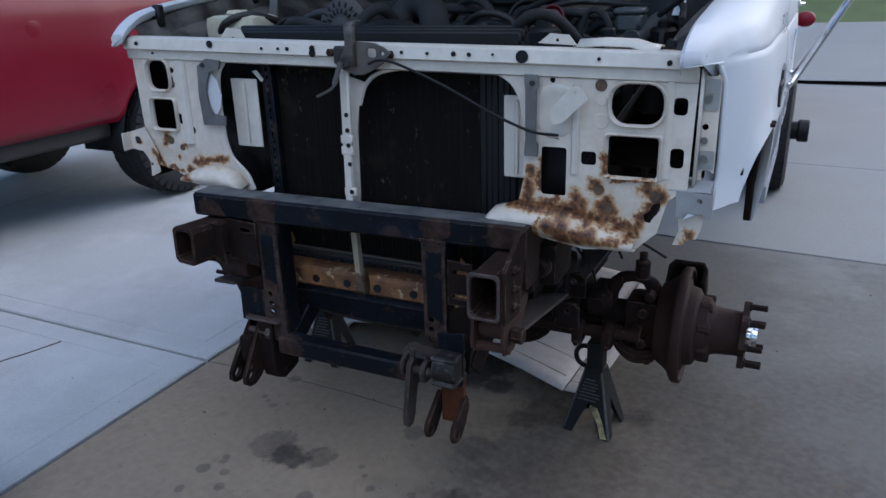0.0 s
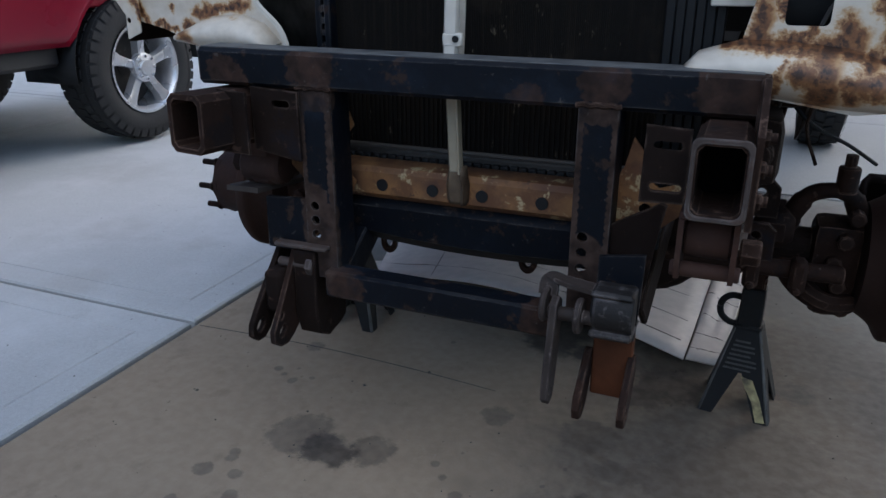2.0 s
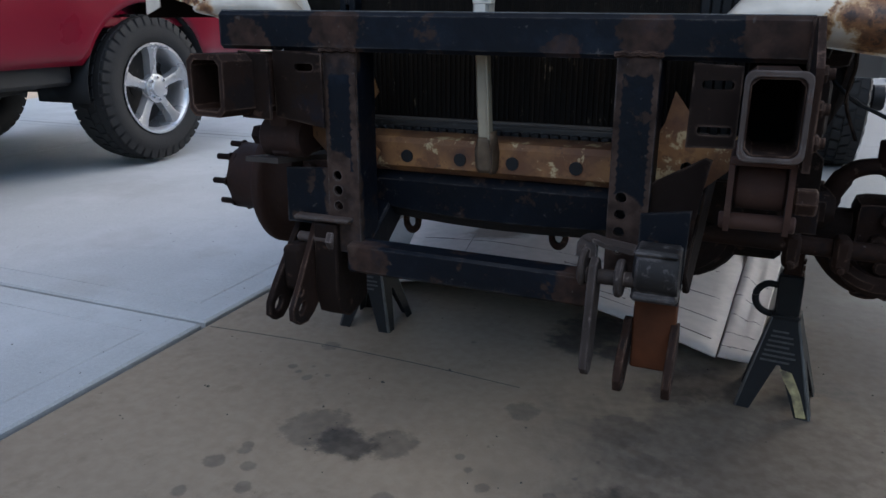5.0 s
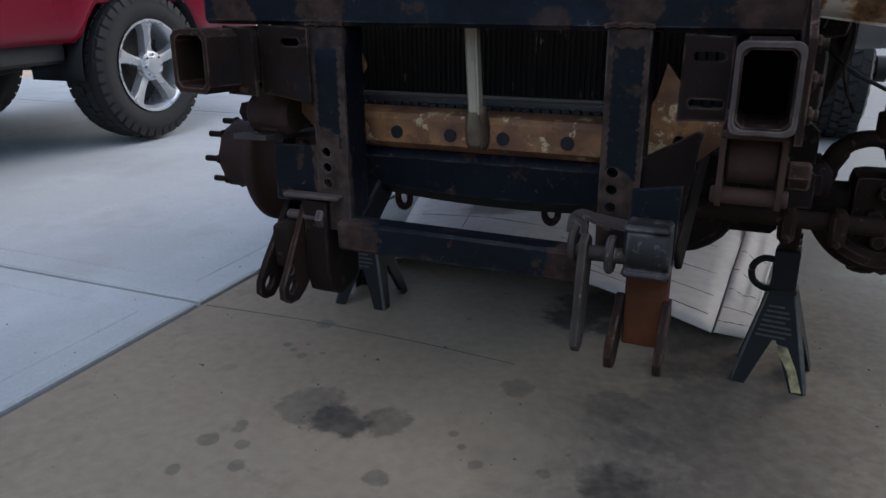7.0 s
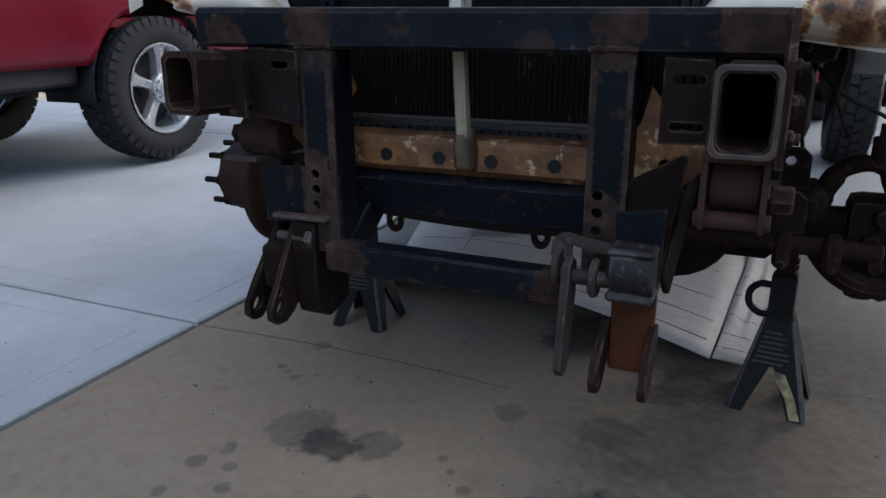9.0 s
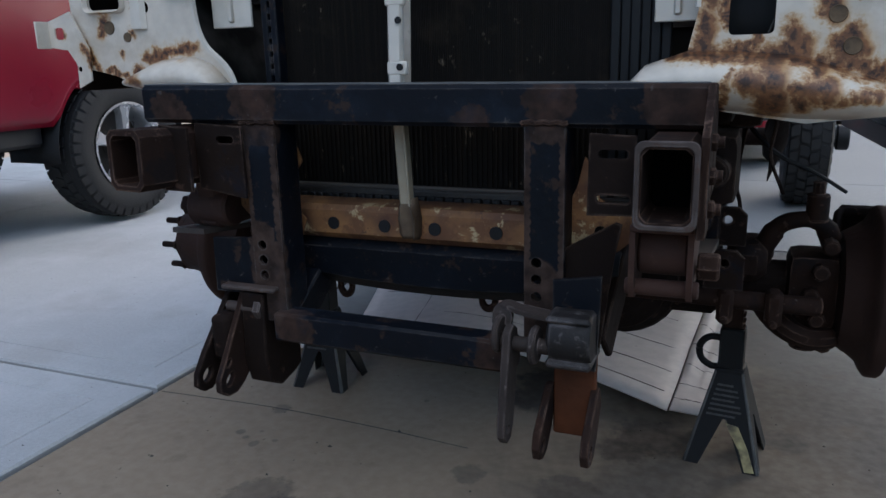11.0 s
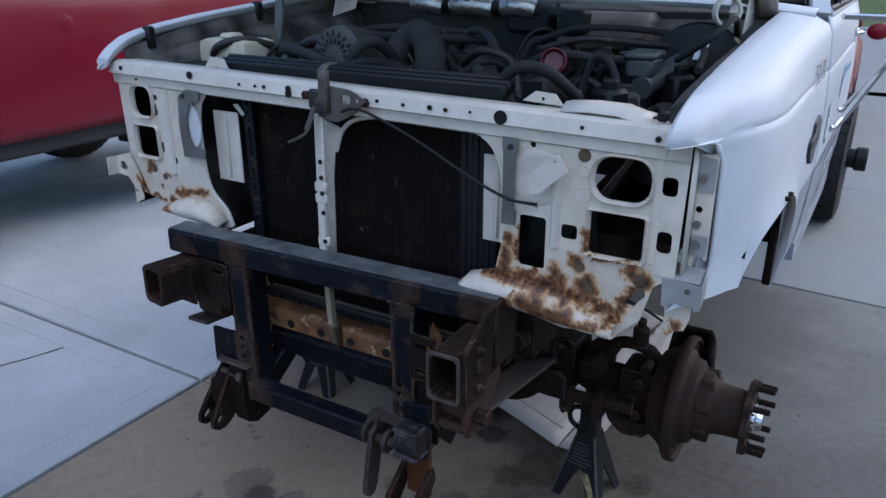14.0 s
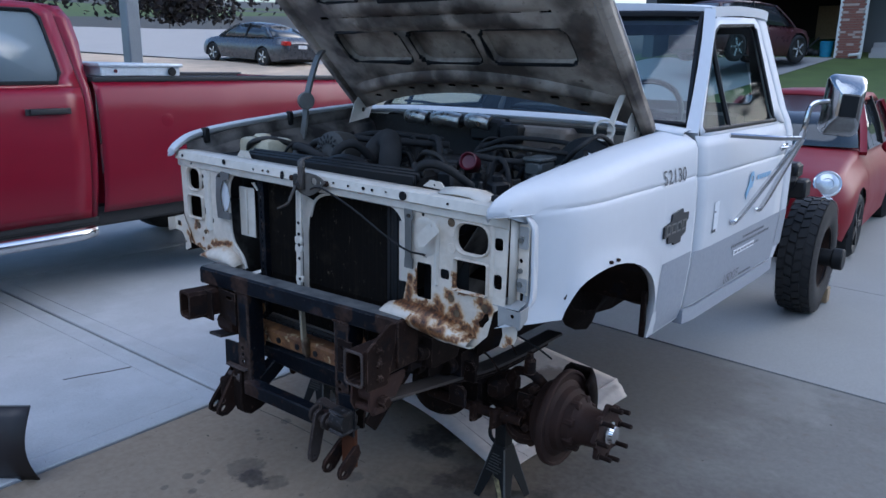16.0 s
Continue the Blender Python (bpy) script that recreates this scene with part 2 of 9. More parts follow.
def along(lines, y, fat=1.15):
    """Spots (x, y, z, radius) strung along polylines of (x, z)."""
    out = []
    for pts, r in lines:
        r *= fat
        out.append((pts[0][0], y, pts[0][1], r))
        for (x0, z0), (x1, z1) in zip(pts, pts[1:]):
            n = max(1, round(math.hypot(x1 - x0, z1 - z0) / (1.5 * r)))
            out += [(x0 + (x1 - x0) * k / n, y, z0 + (z1 - z0) * k / n, r) for k in range(1, n + 1)]
    return out


def rust_over(m, spots):
    """Rust bands: dark scabbed cores inside orange stains that fade and run down, with ragged edges."""
    nt = m.node_tree
    N, L = nt.nodes, nt.links
    tc, mp = N.new("ShaderNodeTexCoord"), N.new("ShaderNodeMapping")
    mp.inputs["Scale"].default_value = (1, 0.12, 1)
    L.new(tc.outputs["Object"], mp.inputs["Vector"])
    # ragged outline: the place is jittered before distances are taken
    jn, js, ja = N.new("ShaderNodeTexNoise"), N.new("ShaderNodeVectorMath"), N.new("ShaderNodeVectorMath")
    jn.inputs["Scale"].default_value, jn.inputs["Detail"].default_value, jn.inputs["Roughness"].default_value = 24, 8, 0.7
    L.new(tc.outputs["Object"], jn.inputs["Vector"])
    js.operation, ja.operation = 'MULTIPLY_ADD', 'ADD'
    L.new(jn.outputs["Color"], js.inputs[0])
    js.inputs[1].default_value, js.inputs[2].default_value = (0.055, 0, 0.07), (-0.0275, 0, -0.035)
    L.new(js.outputs[0], ja.inputs[0])
    L.new(mp.outputs["Vector"], ja.inputs[1])
    last = None
    for x, y, z, r in spots:
        d, k = N.new("ShaderNodeVectorMath"), N.new("ShaderNodeMapRange")
        d.operation = 'DISTANCE'
        L.new(ja.outputs[0], d.inputs[0])
        d.inputs[1].default_value = (x, y * 0.12, z)
        k.inputs["From Max"].default_value, k.inputs["To Min"].default_value, k.inputs["To Max"].default_value = 2.6 * r, 1, 0
        L.new(d.outputs["Value"], k.inputs["Value"])
        if last is None:
            last = k.outputs["Result"]
        else:
            mx = N.new("ShaderNodeMath")
            mx.operation = 'SMOOTH_MAX'
            mx.inputs[2].default_value = 0.15
            L.new(last, mx.inputs[0])
            L.new(k.outputs["Result"], mx.inputs[1])
            last = mx.outputs[0]
    n = N.new("ShaderNodeTexNoise")
    n.inputs["Scale"].default_value, n.inputs["Detail"].default_value, n.inputs["Roughness"].default_value = 48, 9, 0.75
    L.new(tc.outputs["Object"], n.inputs["Vector"])
    a = N.new("ShaderNodeMath")
    a.operation = 'MULTIPLY_ADD'
    L.new(n.outputs["Fac"], a.inputs[0])
    a.inputs[1].default_value = 0.55
    L.new(last, a.inputs[2])
    f2 = N.new("ShaderNodeTexNoise")
    f2.inputs["Scale"].default_value, f2.inputs["Detail"].default_value = 90, 4
    L.new(tc.outputs["Object"], f2.inputs["Vector"])
    sock = base_socket(m)
    for lo, hi, c1, c2, w in ((0.46, 0.86, (0.47, 0.32, 0.16), (0.60, 0.48, 0.31), 0.6), (0.68, 0.90, (0.30, 0.14, 0.045), (0.43, 0.23, 0.08), 0.85), (0.86, 1.00, (0.10, 0.04, 0.018), (0.21, 0.085, 0.03), 0.92), (1.04, 1.18, (0.022, 0.012, 0.009), (0.06, 0.026, 0.014), 0.95)):
        q = N.new("ShaderNodeMapRange")
        q.interpolation_type = 'SMOOTHSTEP'
        q.inputs["From Min"].default_value, q.inputs["From Max"].default_value, q.inputs["To Max"].default_value = lo, hi, w
        L.new(a.outputs[0], q.inputs["Value"])
        ramp = N.new("ShaderNodeValToRGB")
        e = ramp.color_ramp.elements
        e[0].position, e[0].color, e[1].position, e[1].color = 0.35, (*c1, 1), 0.66, (*c2, 1)
        L.new(f2.outputs["Fac"], ramp.inputs["Fac"])
        mx = N.new("ShaderNodeMix")
        mx.data_type = 'RGBA'
        L.new(q.outputs["Result"], mx.inputs["Factor"])
        L.new(sock.links[0].from_socket, mx.inputs["A"])
        L.new(ramp.outputs["Color"], mx.inputs["B"])
        L.new(mx.outputs["Result"], sock)
    return m


def scuffs(m, col, scale=45.0, thr=0.6, strength=0.5, stretch=(1, 1, 1), soft=0.12):
    """Scraped and bare flecks over a worn surface."""
    nt = m.node_tree
    N, L = nt.nodes, nt.links
    tc, mp = N.new("ShaderNodeTexCoord"), N.new("ShaderNodeMapping")
    mp.inputs["Scale"].default_value = stretch
    n = N.new("ShaderNodeTexNoise")
    n.inputs["Scale"].default_value, n.inputs["Detail"].default_value, n.inputs["Roughness"].default_value = scale, 8, 0.7
    L.new(tc.outputs["Object"], mp.inputs["Vector"])
    L.new(mp.outputs["Vector"], n.inputs["Vector"])
    k = N.new("ShaderNodeMapRange")
    k.inputs["From Min"].default_value, k.inputs["From Max"].default_value = thr, thr + soft
    k.inputs["To Max"].default_value = strength
    L.new(n.outputs["Fac"], k.inputs["Value"])
    s = base_socket(m)
    mx = N.new("ShaderNodeMix")
    mx.data_type = 'RGBA'
    L.new(k.outputs["Result"], mx.inputs["Factor"])
    L.new(s.links[0].from_socket, mx.inputs["A"])
    mx.inputs["B"].default_value = (*col, 1)
    L.new(mx.outputs["Result"], s)
    return m


def edge_wear(m, col, radius=0.006, strength=0.7):
    """Paint rubbed off along the outer edges."""
    nt = m.node_tree
    N, L = nt.nodes, nt.links
    bv, ge, dt, k = N.new("ShaderNodeBevel"), N.new("ShaderNodeNewGeometry"), N.new("ShaderNodeVectorMath"), N.new("ShaderNodeMapRange")
    bv.samples = 4
    bv.inputs["Radius"].default_value = radius
    dt.operation = 'DOT_PRODUCT'
    L.new(bv.outputs["Normal"], dt.inputs[0])
    L.new(ge.outputs["Normal"], dt.inputs[1])
    k.inputs["From Min"].default_value, k.inputs["From Max"].default_value = 0.985, 0.86
    L.new(dt.outputs["Value"], k.inputs["Value"])
    tc, n, r, mu = N.new("ShaderNodeTexCoord"), N.new("ShaderNodeTexNoise"), N.new("ShaderNodeMapRange"), N.new("ShaderNodeMath")
    n.inputs["Scale"].default_value, n.inputs["Detail"].default_value = 28, 6
    L.new(tc.outputs["Object"], n.inputs["Vector"])
    r.inputs["From Min"].default_value, r.inputs["From Max"].default_value, r.inputs["To Max"].default_value = 0.42, 0.62, strength
    L.new(n.outputs["Fac"], r.inputs["Value"])
    mu.operation = 'MULTIPLY'
    L.new(k.outputs["Result"], mu.inputs[0])
    L.new(r.outputs["Result"], mu.inputs[1])
    s = base_socket(m)
    mx = N.new("ShaderNodeMix")
    mx.data_type = 'RGBA'
    L.new(mu.outputs[0], mx.inputs["Factor"])
    L.new(s.links[0].from_socket, mx.inputs["A"])
    mx.inputs["B"].default_value = (*col, 1)
    L.new(mx.outputs["Result"], s)
    return m


def glass(name, col=(0.8, 0.86, 0.88), rough=0.02):
    m = bpy.data.materials.new(name)
    m.use_nodes = True
    p = m.node_tree.nodes["Principled BSDF"]
    p.inputs["Base Color"].default_value = (*col, 1)
    p.inputs["Transmission Weight"].default_value = 1
    p.inputs["Roughness"].default_value = rough
    p.inputs["IOR"].default_value = 1.45
    return m


M_white = mat("white_paint", (0.57, 0.58, 0.60), 0.55, dark=0.96, scale=2.0, fine=30, bump=0.0, spec=0.35, grain=0.05)
M_grey_band = mat("grey_paint", (0.30, 0.32, 0.36), 0.4, dark=0.9, scale=3, bump=0.0, coat=0.3)
M_core = mat("old_white_paint", (0.70, 0.625, 0.525), 0.5, dark=0.84, scale=5, fine=40, bump=0.05, mix=0.4)
M_core_plain = mat("old_white_paint_clean", (0.69, 0.635, 0.55), 0.5, dark=0.8, scale=6, fine=40, bump=0.05)
M_navy = mat("worn_navy_paint", (0.0036, 0.0058, 0.0108), 0.55, spec=0.16, dark=0.4, scale=7, fine=50, bump=0.3)
M_rusty = mat("rusty_steel", (0.030, 0.0142, 0.0088), 0.85, spec=0.2, dark=0.35, scale=9, fine=70, bump=0.4)
M_rusty_dark = mat("dark_rusty_steel", (0.017, 0.0095, 0.0068), 0.85, spec=0.15, dark=0.35, scale=9, fine=60, bump=0.4)
M_rust_red = mat("red_rust", (0.052, 0.019, 0.010), 0.85, dark=0.5, scale=8, fine=60, bump=0.3)
M_tan = mat("rusty_tan_paint", (0.24, 0.115, 0.038), 0.7, scale=11, fine=60, bump=0.2, tint=(0.075, 0.03, 0.014), mix=0.25)
M_grey_metal = mat("dull_zinc", (0.22, 0.22, 0.21), 0.5, 0.5, dark=0.6, scale=12, bump=0.15)
M_chrome = mat("chrome", (0.75, 0.75, 0.76), 0.12, 1.0, dark=0.9, bump=0.0)
# chrome darkened in colour to stand for mirrored ground and house
M_chrome_dim = mat("chrome_dim_reflection", (0.42, 0.43, 0.44), 0.16, 1.0, dark=0.9, bump=0.0)
M_black = mat("black_plastic", (0.0085, 0.0092, 0.0105), 0.55, spec=0.28, dark=0.6, scale=8, bump=0.1)
M_rubber = mat("tyre_rubber", (0.016, 0.016, 0.017), 0.8, dark=0.6, scale=5, fine=80, bump=0.2)
M_rail = mat("dusty_rail_paint", (0.085, 0.072, 0.062), 0.7, dark=0.6, scale=14, bump=0.1)
M_core_fins = mat("radiator_fins", (0.0105, 0.009, 0.0078), 0.8, 0.0, spec=0.12, dark=0.6, scale=4, fine=120, bump=0.3)
M_dark_metal = mat("greasy_metal", (0.045, 0.042, 0.039), 0.55, 0.4, dark=0.5, scale=10, bump=0.3)
M_alu = mat("cast_aluminium", (0.085, 0.083, 0.078), 0.6, 0.4, dark=0.5, scale=10, bump=0.25)
M_red = mat("red_car_paint", (0.20, 0.0040, 0.0195), 0.32, dark=0.9, scale=1.5, fine=9, bump=0.0, coat=0.15, spec=0.35, grain=0.06)
M_silver = mat("silver_wheel_paint", (0.62, 0.63, 0.65), 0.28, 0.7, dark=0.92, bump=0.0)
M_glass = glass("window_glass", (0.72, 0.80, 0.84))
M_glass.node_tree.nodes["Principled BSDF"].inputs["Transmission Weight"].default_value = 0.93
scuffs(M_core, (0.40, 0.31, 0.21), 4, 0.50, 0.45)
scuffs(M_core_plain, (0.38, 0.31, 0.23), 5, 0.55, 0.35)
scuffs(M_core, (0.10, 0.06, 0.035), 24, 0.66, 0.6)
M_core_dull = mat("dull_grey_white_paint", (0.36, 0.36, 0.35), 0.6, dark=0.7, scale=9, fine=40, bump=0.1)


def pane(name, col, gloss):
    """Thin window pane: tinted clear with a mirror sheen that grows at grazing angles."""
    m = bpy.data.materials.new(name)
    m.use_nodes = True
    nt = m.node_tree
    nt.nodes.clear()
    o = nt.nodes.new("ShaderNodeOutputMaterial")
    t = nt.nodes.new("ShaderNodeBsdfTransparent")
    t.inputs["Color"].default_value = (*col, 1)
    g = nt.nodes.new("ShaderNodeBsdfGlossy")
    g.inputs["Roughness"].default_value = 0.03
    fr = nt.nodes.new("ShaderNodeFresnel")
    fr.inputs["IOR"].default_value = gloss
    mx = nt.nodes.new("ShaderNodeMixShader")
    nt.links.new(fr.outputs["Fac"], mx.inputs["Fac"])
    nt.links.new(t.outputs["BSDF"], mx.inputs[1])
    nt.links.new(g.outputs["BSDF"], mx.inputs[2])
    nt.links.new(mx.outputs["Shader"], o.inputs["Surface"])
    return m


M_pane = pane("clear_pane", (0.64, 0.75, 0.76), 1.10)
M_screen = pane("windscreen_pane", (0.68, 0.78, 0.80), 1.8)
M_side_glass = glass("tinted_side_glass", (0.40, 0.46, 0.46))
M_side_glass.node_tree.nodes["Principled BSDF"].inputs["Transmission Weight"].default_value = 0.95
# near-black that stands for the shade inside hollow parts
M_void = mat("painted_shade_black", (0.004, 0.004, 0.004), 0.95, spec=0.05, dark=0.7, bump=0.0)
M_card = mat("cardboard", (0.66, 0.585, 0.52), 0.95, dark=0.88, scale=4, fine=30, bump=0.0, spec=0.1)
scuffs(M_rusty, (0.10, 0.060, 0.043), 34, 0.60, 0.7, soft=0.06)
scuffs(M_rusty, (0.008, 0.006, 0.006), 14, 0.54, 0.75, soft=0.07)
scuffs(M_rusty, (0.14, 0.115, 0.105), 75, 0.66, 0.7, soft=0.05)
scuffs(M_rusty_dark, (0.06, 0.034, 0.024), 32, 0.60, 0.7, soft=0.06)
scuffs(M_rusty_dark, (0.006, 0.009, 0.016), 9, 0.56, 0.7)
edge_wear(M_rusty, (0.16, 0.10, 0.072), 0.006, 0.9)
edge_wear(M_rusty_dark, (0.11, 0.075, 0.058), 0.006, 0.8)
scuffs(M_rust_red, (0.08, 0.045, 0.03), 26, 0.58, 0.5)
scuffs(M_dark_metal, (0.16, 0.15, 0.14), 35, 0.60, 0.5)
scuffs(M_tan, (0.10, 0.040, 0.014), 18, 0.50, 0.85, soft=0.07)
scuffs(M_tan, (0.40, 0.31, 0.17), 30, 0.57, 0.85, soft=0.05)
scuffs(M_tan, (0.035, 0.016, 0.010), 44, 0.63, 0.8, soft=0.05)
scuffs(M_core_plain, (0.42, 0.36, 0.27), 20, 0.60, 0.35)

# ---- ground ----
# oil spots; those along the card's front edge also paint its shadow
OIL_AND_SHADE = [(-0.338, -0.041, 0, 0.05), (-0.292, -0.05, 0, 0.04), (0.268, -0.052, 0, 0.06), (0.02, 0.66, 0, 0.075), (0.14, 0.62, 0, 0.05), (0.355, 0.53, 0, 0.075), (0.30, 0.45, 0, 0.05), (0.66, 0.615, 0, 0.05), (0.05, 0.76, 0, 0.09)]
# faint oil spots; some of the wider ones also paint shading
OIL_AND_SHADE_FAINT = [(-0.405, -0.015, 0, 0.06), (-0.225, -0.014, 0, 0.04), (-0.538, -0.206, 0, 0.018), (-0.503, -0.150, 0, 0.013), (-0.46, -0.194, 0, 0.014), (-0.509, -0.131, 0, 0.013), (-0.157, -0.190, 0, 0.02), (0.002, -0.080, 0, 0.014), (0.131, -0.059, 0, 0.012), (-0.045, -0.035, 0, 0.01), (-0.010, 0.227, 0, 0.03), (-0.603, 0.367, 0, 0.02), (0.360, 0.121, 0, 0.018), (0.285, 0.117, 0, 0.03), (-0.427, -0.254, 0, 0.015), (-0.532, -0.313, 0, 0.013), (0.213, 0.233, 0, 0.05), (0.60, 0.30, 0, 0.10), (-0.076, 0.002, 0, 0.01), (0.5, 0.15, 0, 0.12), (0.42, -0.10, 0, 0.10), (-0.247, 0.539, 0, 0.008), (-0.63, 0.22, 0, 0.011), (-0.60, 0.20, 0, 0.009), (-0.56, 0.18, 0, 0.012), (-0.52, 0.21, 0, 0.008), (-0.58, 0.24, 0, 0.007), (0.196, 0.250, 0, 0.012), (0.252, 0.208, 0, 0.008), (0.345, 0.112, 0, 0.011), (0.192, 0.092, 0, 0.007), (0.251, 0.022, 0, 0.008), (0.381, 0.191, 0, 0.007), (0.432, 0.144, 0, 0.010), (0.459, 0.201, 0, 0.007), (-0.033, 0.059, 0, 0.007), (-0.012, 0.203, 0, 0.008), (0.044, 0.148, 0, 0.006), (0.163, 0.018, 0, 0.007), (0.315, 0.021, 0, 0.010), (0.392, 0.072, 0, 0.007), (-0.142, 0.113, 0, 0.006), (0.285, -0.053, 0, 0.026)]


def concrete(name, col, dark, cloudy):
    m = mat(name, col, 0.82, dark=dark, scale=cloudy, fine=90, bump=0.12, mix=0.55, spec=0.35)
    nt = m.node_tree
    N, L = nt.nodes, nt.links
    tc = N.new("ShaderNodeTexCoord")
    n = N.new("ShaderNodeTexNoise")
    n.inputs["Scale"].default_value, n.inputs["Detail"].default_value = 380, 2
    L.new(tc.outputs["Object"], n.inputs["Vector"])
    g = N.new("ShaderNodeMapRange")
    g.inputs["From Min"].default_value, g.inputs["From Max"].default_value = 0.3, 0.7
    g.inputs["To Min"].default_value, g.inputs["To Max"].default_value = 0.86, 1.1
    L.new(n.outputs["Fac"], g.inputs["Value"])
    mx = N.new("ShaderNodeMix")
    mx.data_type, mx.blend_type = 'RGBA', 'MULTIPLY'
    mx.inputs["Factor"].default_value = 1
    s = base_socket(m)
    L.new(s.links[0].from_socket, mx.inputs["A"])
    L.new(g.outputs["Result"], mx.inputs["B"])
    L.new(mx.outputs["Result"], s)
    return m


M_conc = concrete("pale_concrete", (0.44, 0.45, 0.45), 0.86, 1.3)
M_conc_stain_shade = concrete("stained_shaded_concrete", (0.228, 0.223, 0.203), 0.85, 1.4)
# broad dark pool round the truck front: stains with painted shade beneath it
blotch(M_conc_stain_shade, [(0.1, -0.4, 0, 0.72), (0.2, 0.7, 0, 0.72), (-0.6, 0.2, 0, 0.8), (0.1, 1.9, 0, 0.8), (-0.4, -1.3, 0, 0.8), (0.8, -0.35, 0, 0.5), (1.15, 0.05, 0, 0.5), (1.35, 0.65, 0, 0.45)], (0.11, 0.102, 0.092), (0.125, 0.117, 0.106), 1.0, wobble=0.5, wscale=4, lo=0.16, hi=0.55)
blotch(M_conc_stain_shade, [(-0.45, -0.1, 0, 0.7), (0.15, 0.0, 0, 0.55), (0.1, -0.6, 0, 0.6), (-0.6, 0.4, 0, 0.45), (0.0, 0.6, 0, 0.5)], (0.262, 0.202, 0.138), (0.30, 0.236, 0.163), 0.85, wobble=0.5, wscale=3, lo=0.1, hi=0.6)
# oil and shadow by the driver's axle, darkened together in the colour
blotch(M_conc_stain_shade, [(0.60, 0.15, 0, 0.40), (0.72, 0.55, 0, 0.38), (0.45, -0.30, 0, 0.3), (0.95, 0.30, 0, 0.35), (0.80, -0.05, 0, 0.3)], (0.055, 0.046, 0.038), (0.095, 0.082, 0.067), 0.66, wobble=0.8, wscale=5, lo=0.15, hi=0.6)
blotch(M_conc_stain_shade, [(1.5, 1.6, 0, 0.35), (1.9, 1.0, 0, 0.3), (1.15, 1.25, 0, 0.3), (1.6, 2.2, 0, 0.25), (2.1, 1.8, 0, 0.25)], (0.085, 0.08, 0.073), (0.12, 0.113, 0.105), 0.5, wobble=1.3, wscale=5, lo=0.2, hi=0.6)
scuffs(M_conc_stain_shade, (0.12, 0.085, 0.055), 9, 0.56, 0.3)
scuffs(M_conc_stain_shade, (0.33, 0.31, 0.28), 55, 0.66, 0.4)
scuffs(M_conc_stain_shade, (0.05, 0.04, 0.032), 22, 0.675, 0.6, soft=0.05)
scuffs(M_conc_stain_shade, (0.05, 0.042, 0.035), 90, 0.71, 0.6, soft=0.04)
blotch(M_conc_stain_shade, OIL_AND_SHADE_FAINT, (0.05, 0.042, 0.034), (0.085, 0.07, 0.056), 0.5, 0.6, wobble=0.9, wscale=34, lo=0.24, hi=0.45)
blotch(M_conc_stain_shade, OIL_AND_SHADE, (0.03, 0.026, 0.022), (0.075, 0.062, 0.05), 0.82, 0.55, wobble=0.9, wscale=34, lo=0.28, hi=0.62)
M_conc_far = concrete("worn_concrete", (0.30, 0.296, 0.282), 0.85, 1.4)
blotch(M_conc, [(-1.9, 0.9, 0, 0.12), (-1.6, 0.45, 0, 0.1), (-1.45, 0.9, 0, 0.07), (-2.6, 1.6, 0, 0.2), (-1.75, -0.05, 0, 0.06)], (0.25, 0.23, 0.2), (0.3, 0.28, 0.25), 0.22, wobble=0.9, wscale=9, lo=0.2, hi=0.7)
scuffs(M_conc, (0.54, 0.55, 0.56), 1.6, 0.46, 0.4, soft=0.2)
scuffs(M_conc, (0.30, 0.29, 0.275), 5, 0.60, 0.35)
scuffs(M_conc, (0.20, 0.18, 0.15), 30, 0.70, 0.5)
M_soil = mat("joint_dirt", (0.10, 0.09, 0.075), 0.95, dark=0.6, scale=12, bump=0.3)
M_grass = mat("lawn_grass", (0.10, 0.14, 0.035), 0.95, dark=0.65, scale=1.5, fine=40, bump=0.5)
M_dry = mat("dry_grass", (0.64, 0.48, 0.33), 0.95, dark=0.75, scale=2, fine=30, bump=0.4)
M_street = concrete("street_concrete", (0.46, 0.415, 0.37), 0.9, 0.5)


def ground_at(x, y):
    """Height of the land: level round the drive, rising beyond the street."""
    r = math.hypot(x, max(y, 0.0) + 0.15 * min(y, 0.0))
    z = interp(r, [(0, 0), (8.5, 0), (12, 0.26), (18, 1.00), (25, 2.10), (40, 4.0), (60, 6.4), (80, 9.6), (150, 18), (400, 42)])
    return z * interp(x, [(-30, 0.66), (-22, 0.70), (-12, 0.82), (-4, 1)]) * interp(y, [(-14, 0), (2, 0.0), (7, 1)])


def ground_z(y):
    return ground_at(0.5, y)


bm = B()
ys = [-400, -60, -20, -8, 0, 2, 4, 6, 7, 8.5, 10, 12, 14, 16, 18, 20, 22, 25, 28, 32, 40, 60, 80, 120, 400]
xs = [-400, -120, -80, -60, -40, -30, -25, -20, -16, -12, -9, -7, -4, 0, 4, 7, 10, 14, 20, 30, 60, 120, 400]
grid(bm, [[V(x, y, ground_at(x, y) - 0.034) for x in xs] for y in ys])
tagged(part("ground", bm, M_soil), "bare soil sheet under drive and lawns", "ground", kind="structure")

driveway = thing("driveway", "pale concrete driveway slabs with oil stains and tooled joints", "driveway", kind="structure")


def slab(x0, x1, y0, y1, material, skew=0.0, gap=0.012, z=0.0):
    bm = B()
    g = gap / 2
    box(bm, (x0 + g, y0 + g, -0.1), (x1 - g, y1 - g, 0.0), 0.0035)
    for v in bm.verts:
        v.co.z += z + ground_z(v.co.y)
        v.co.y += skew * (v.co.x - 0.3)
    return part("slab", bm, material, driveway)


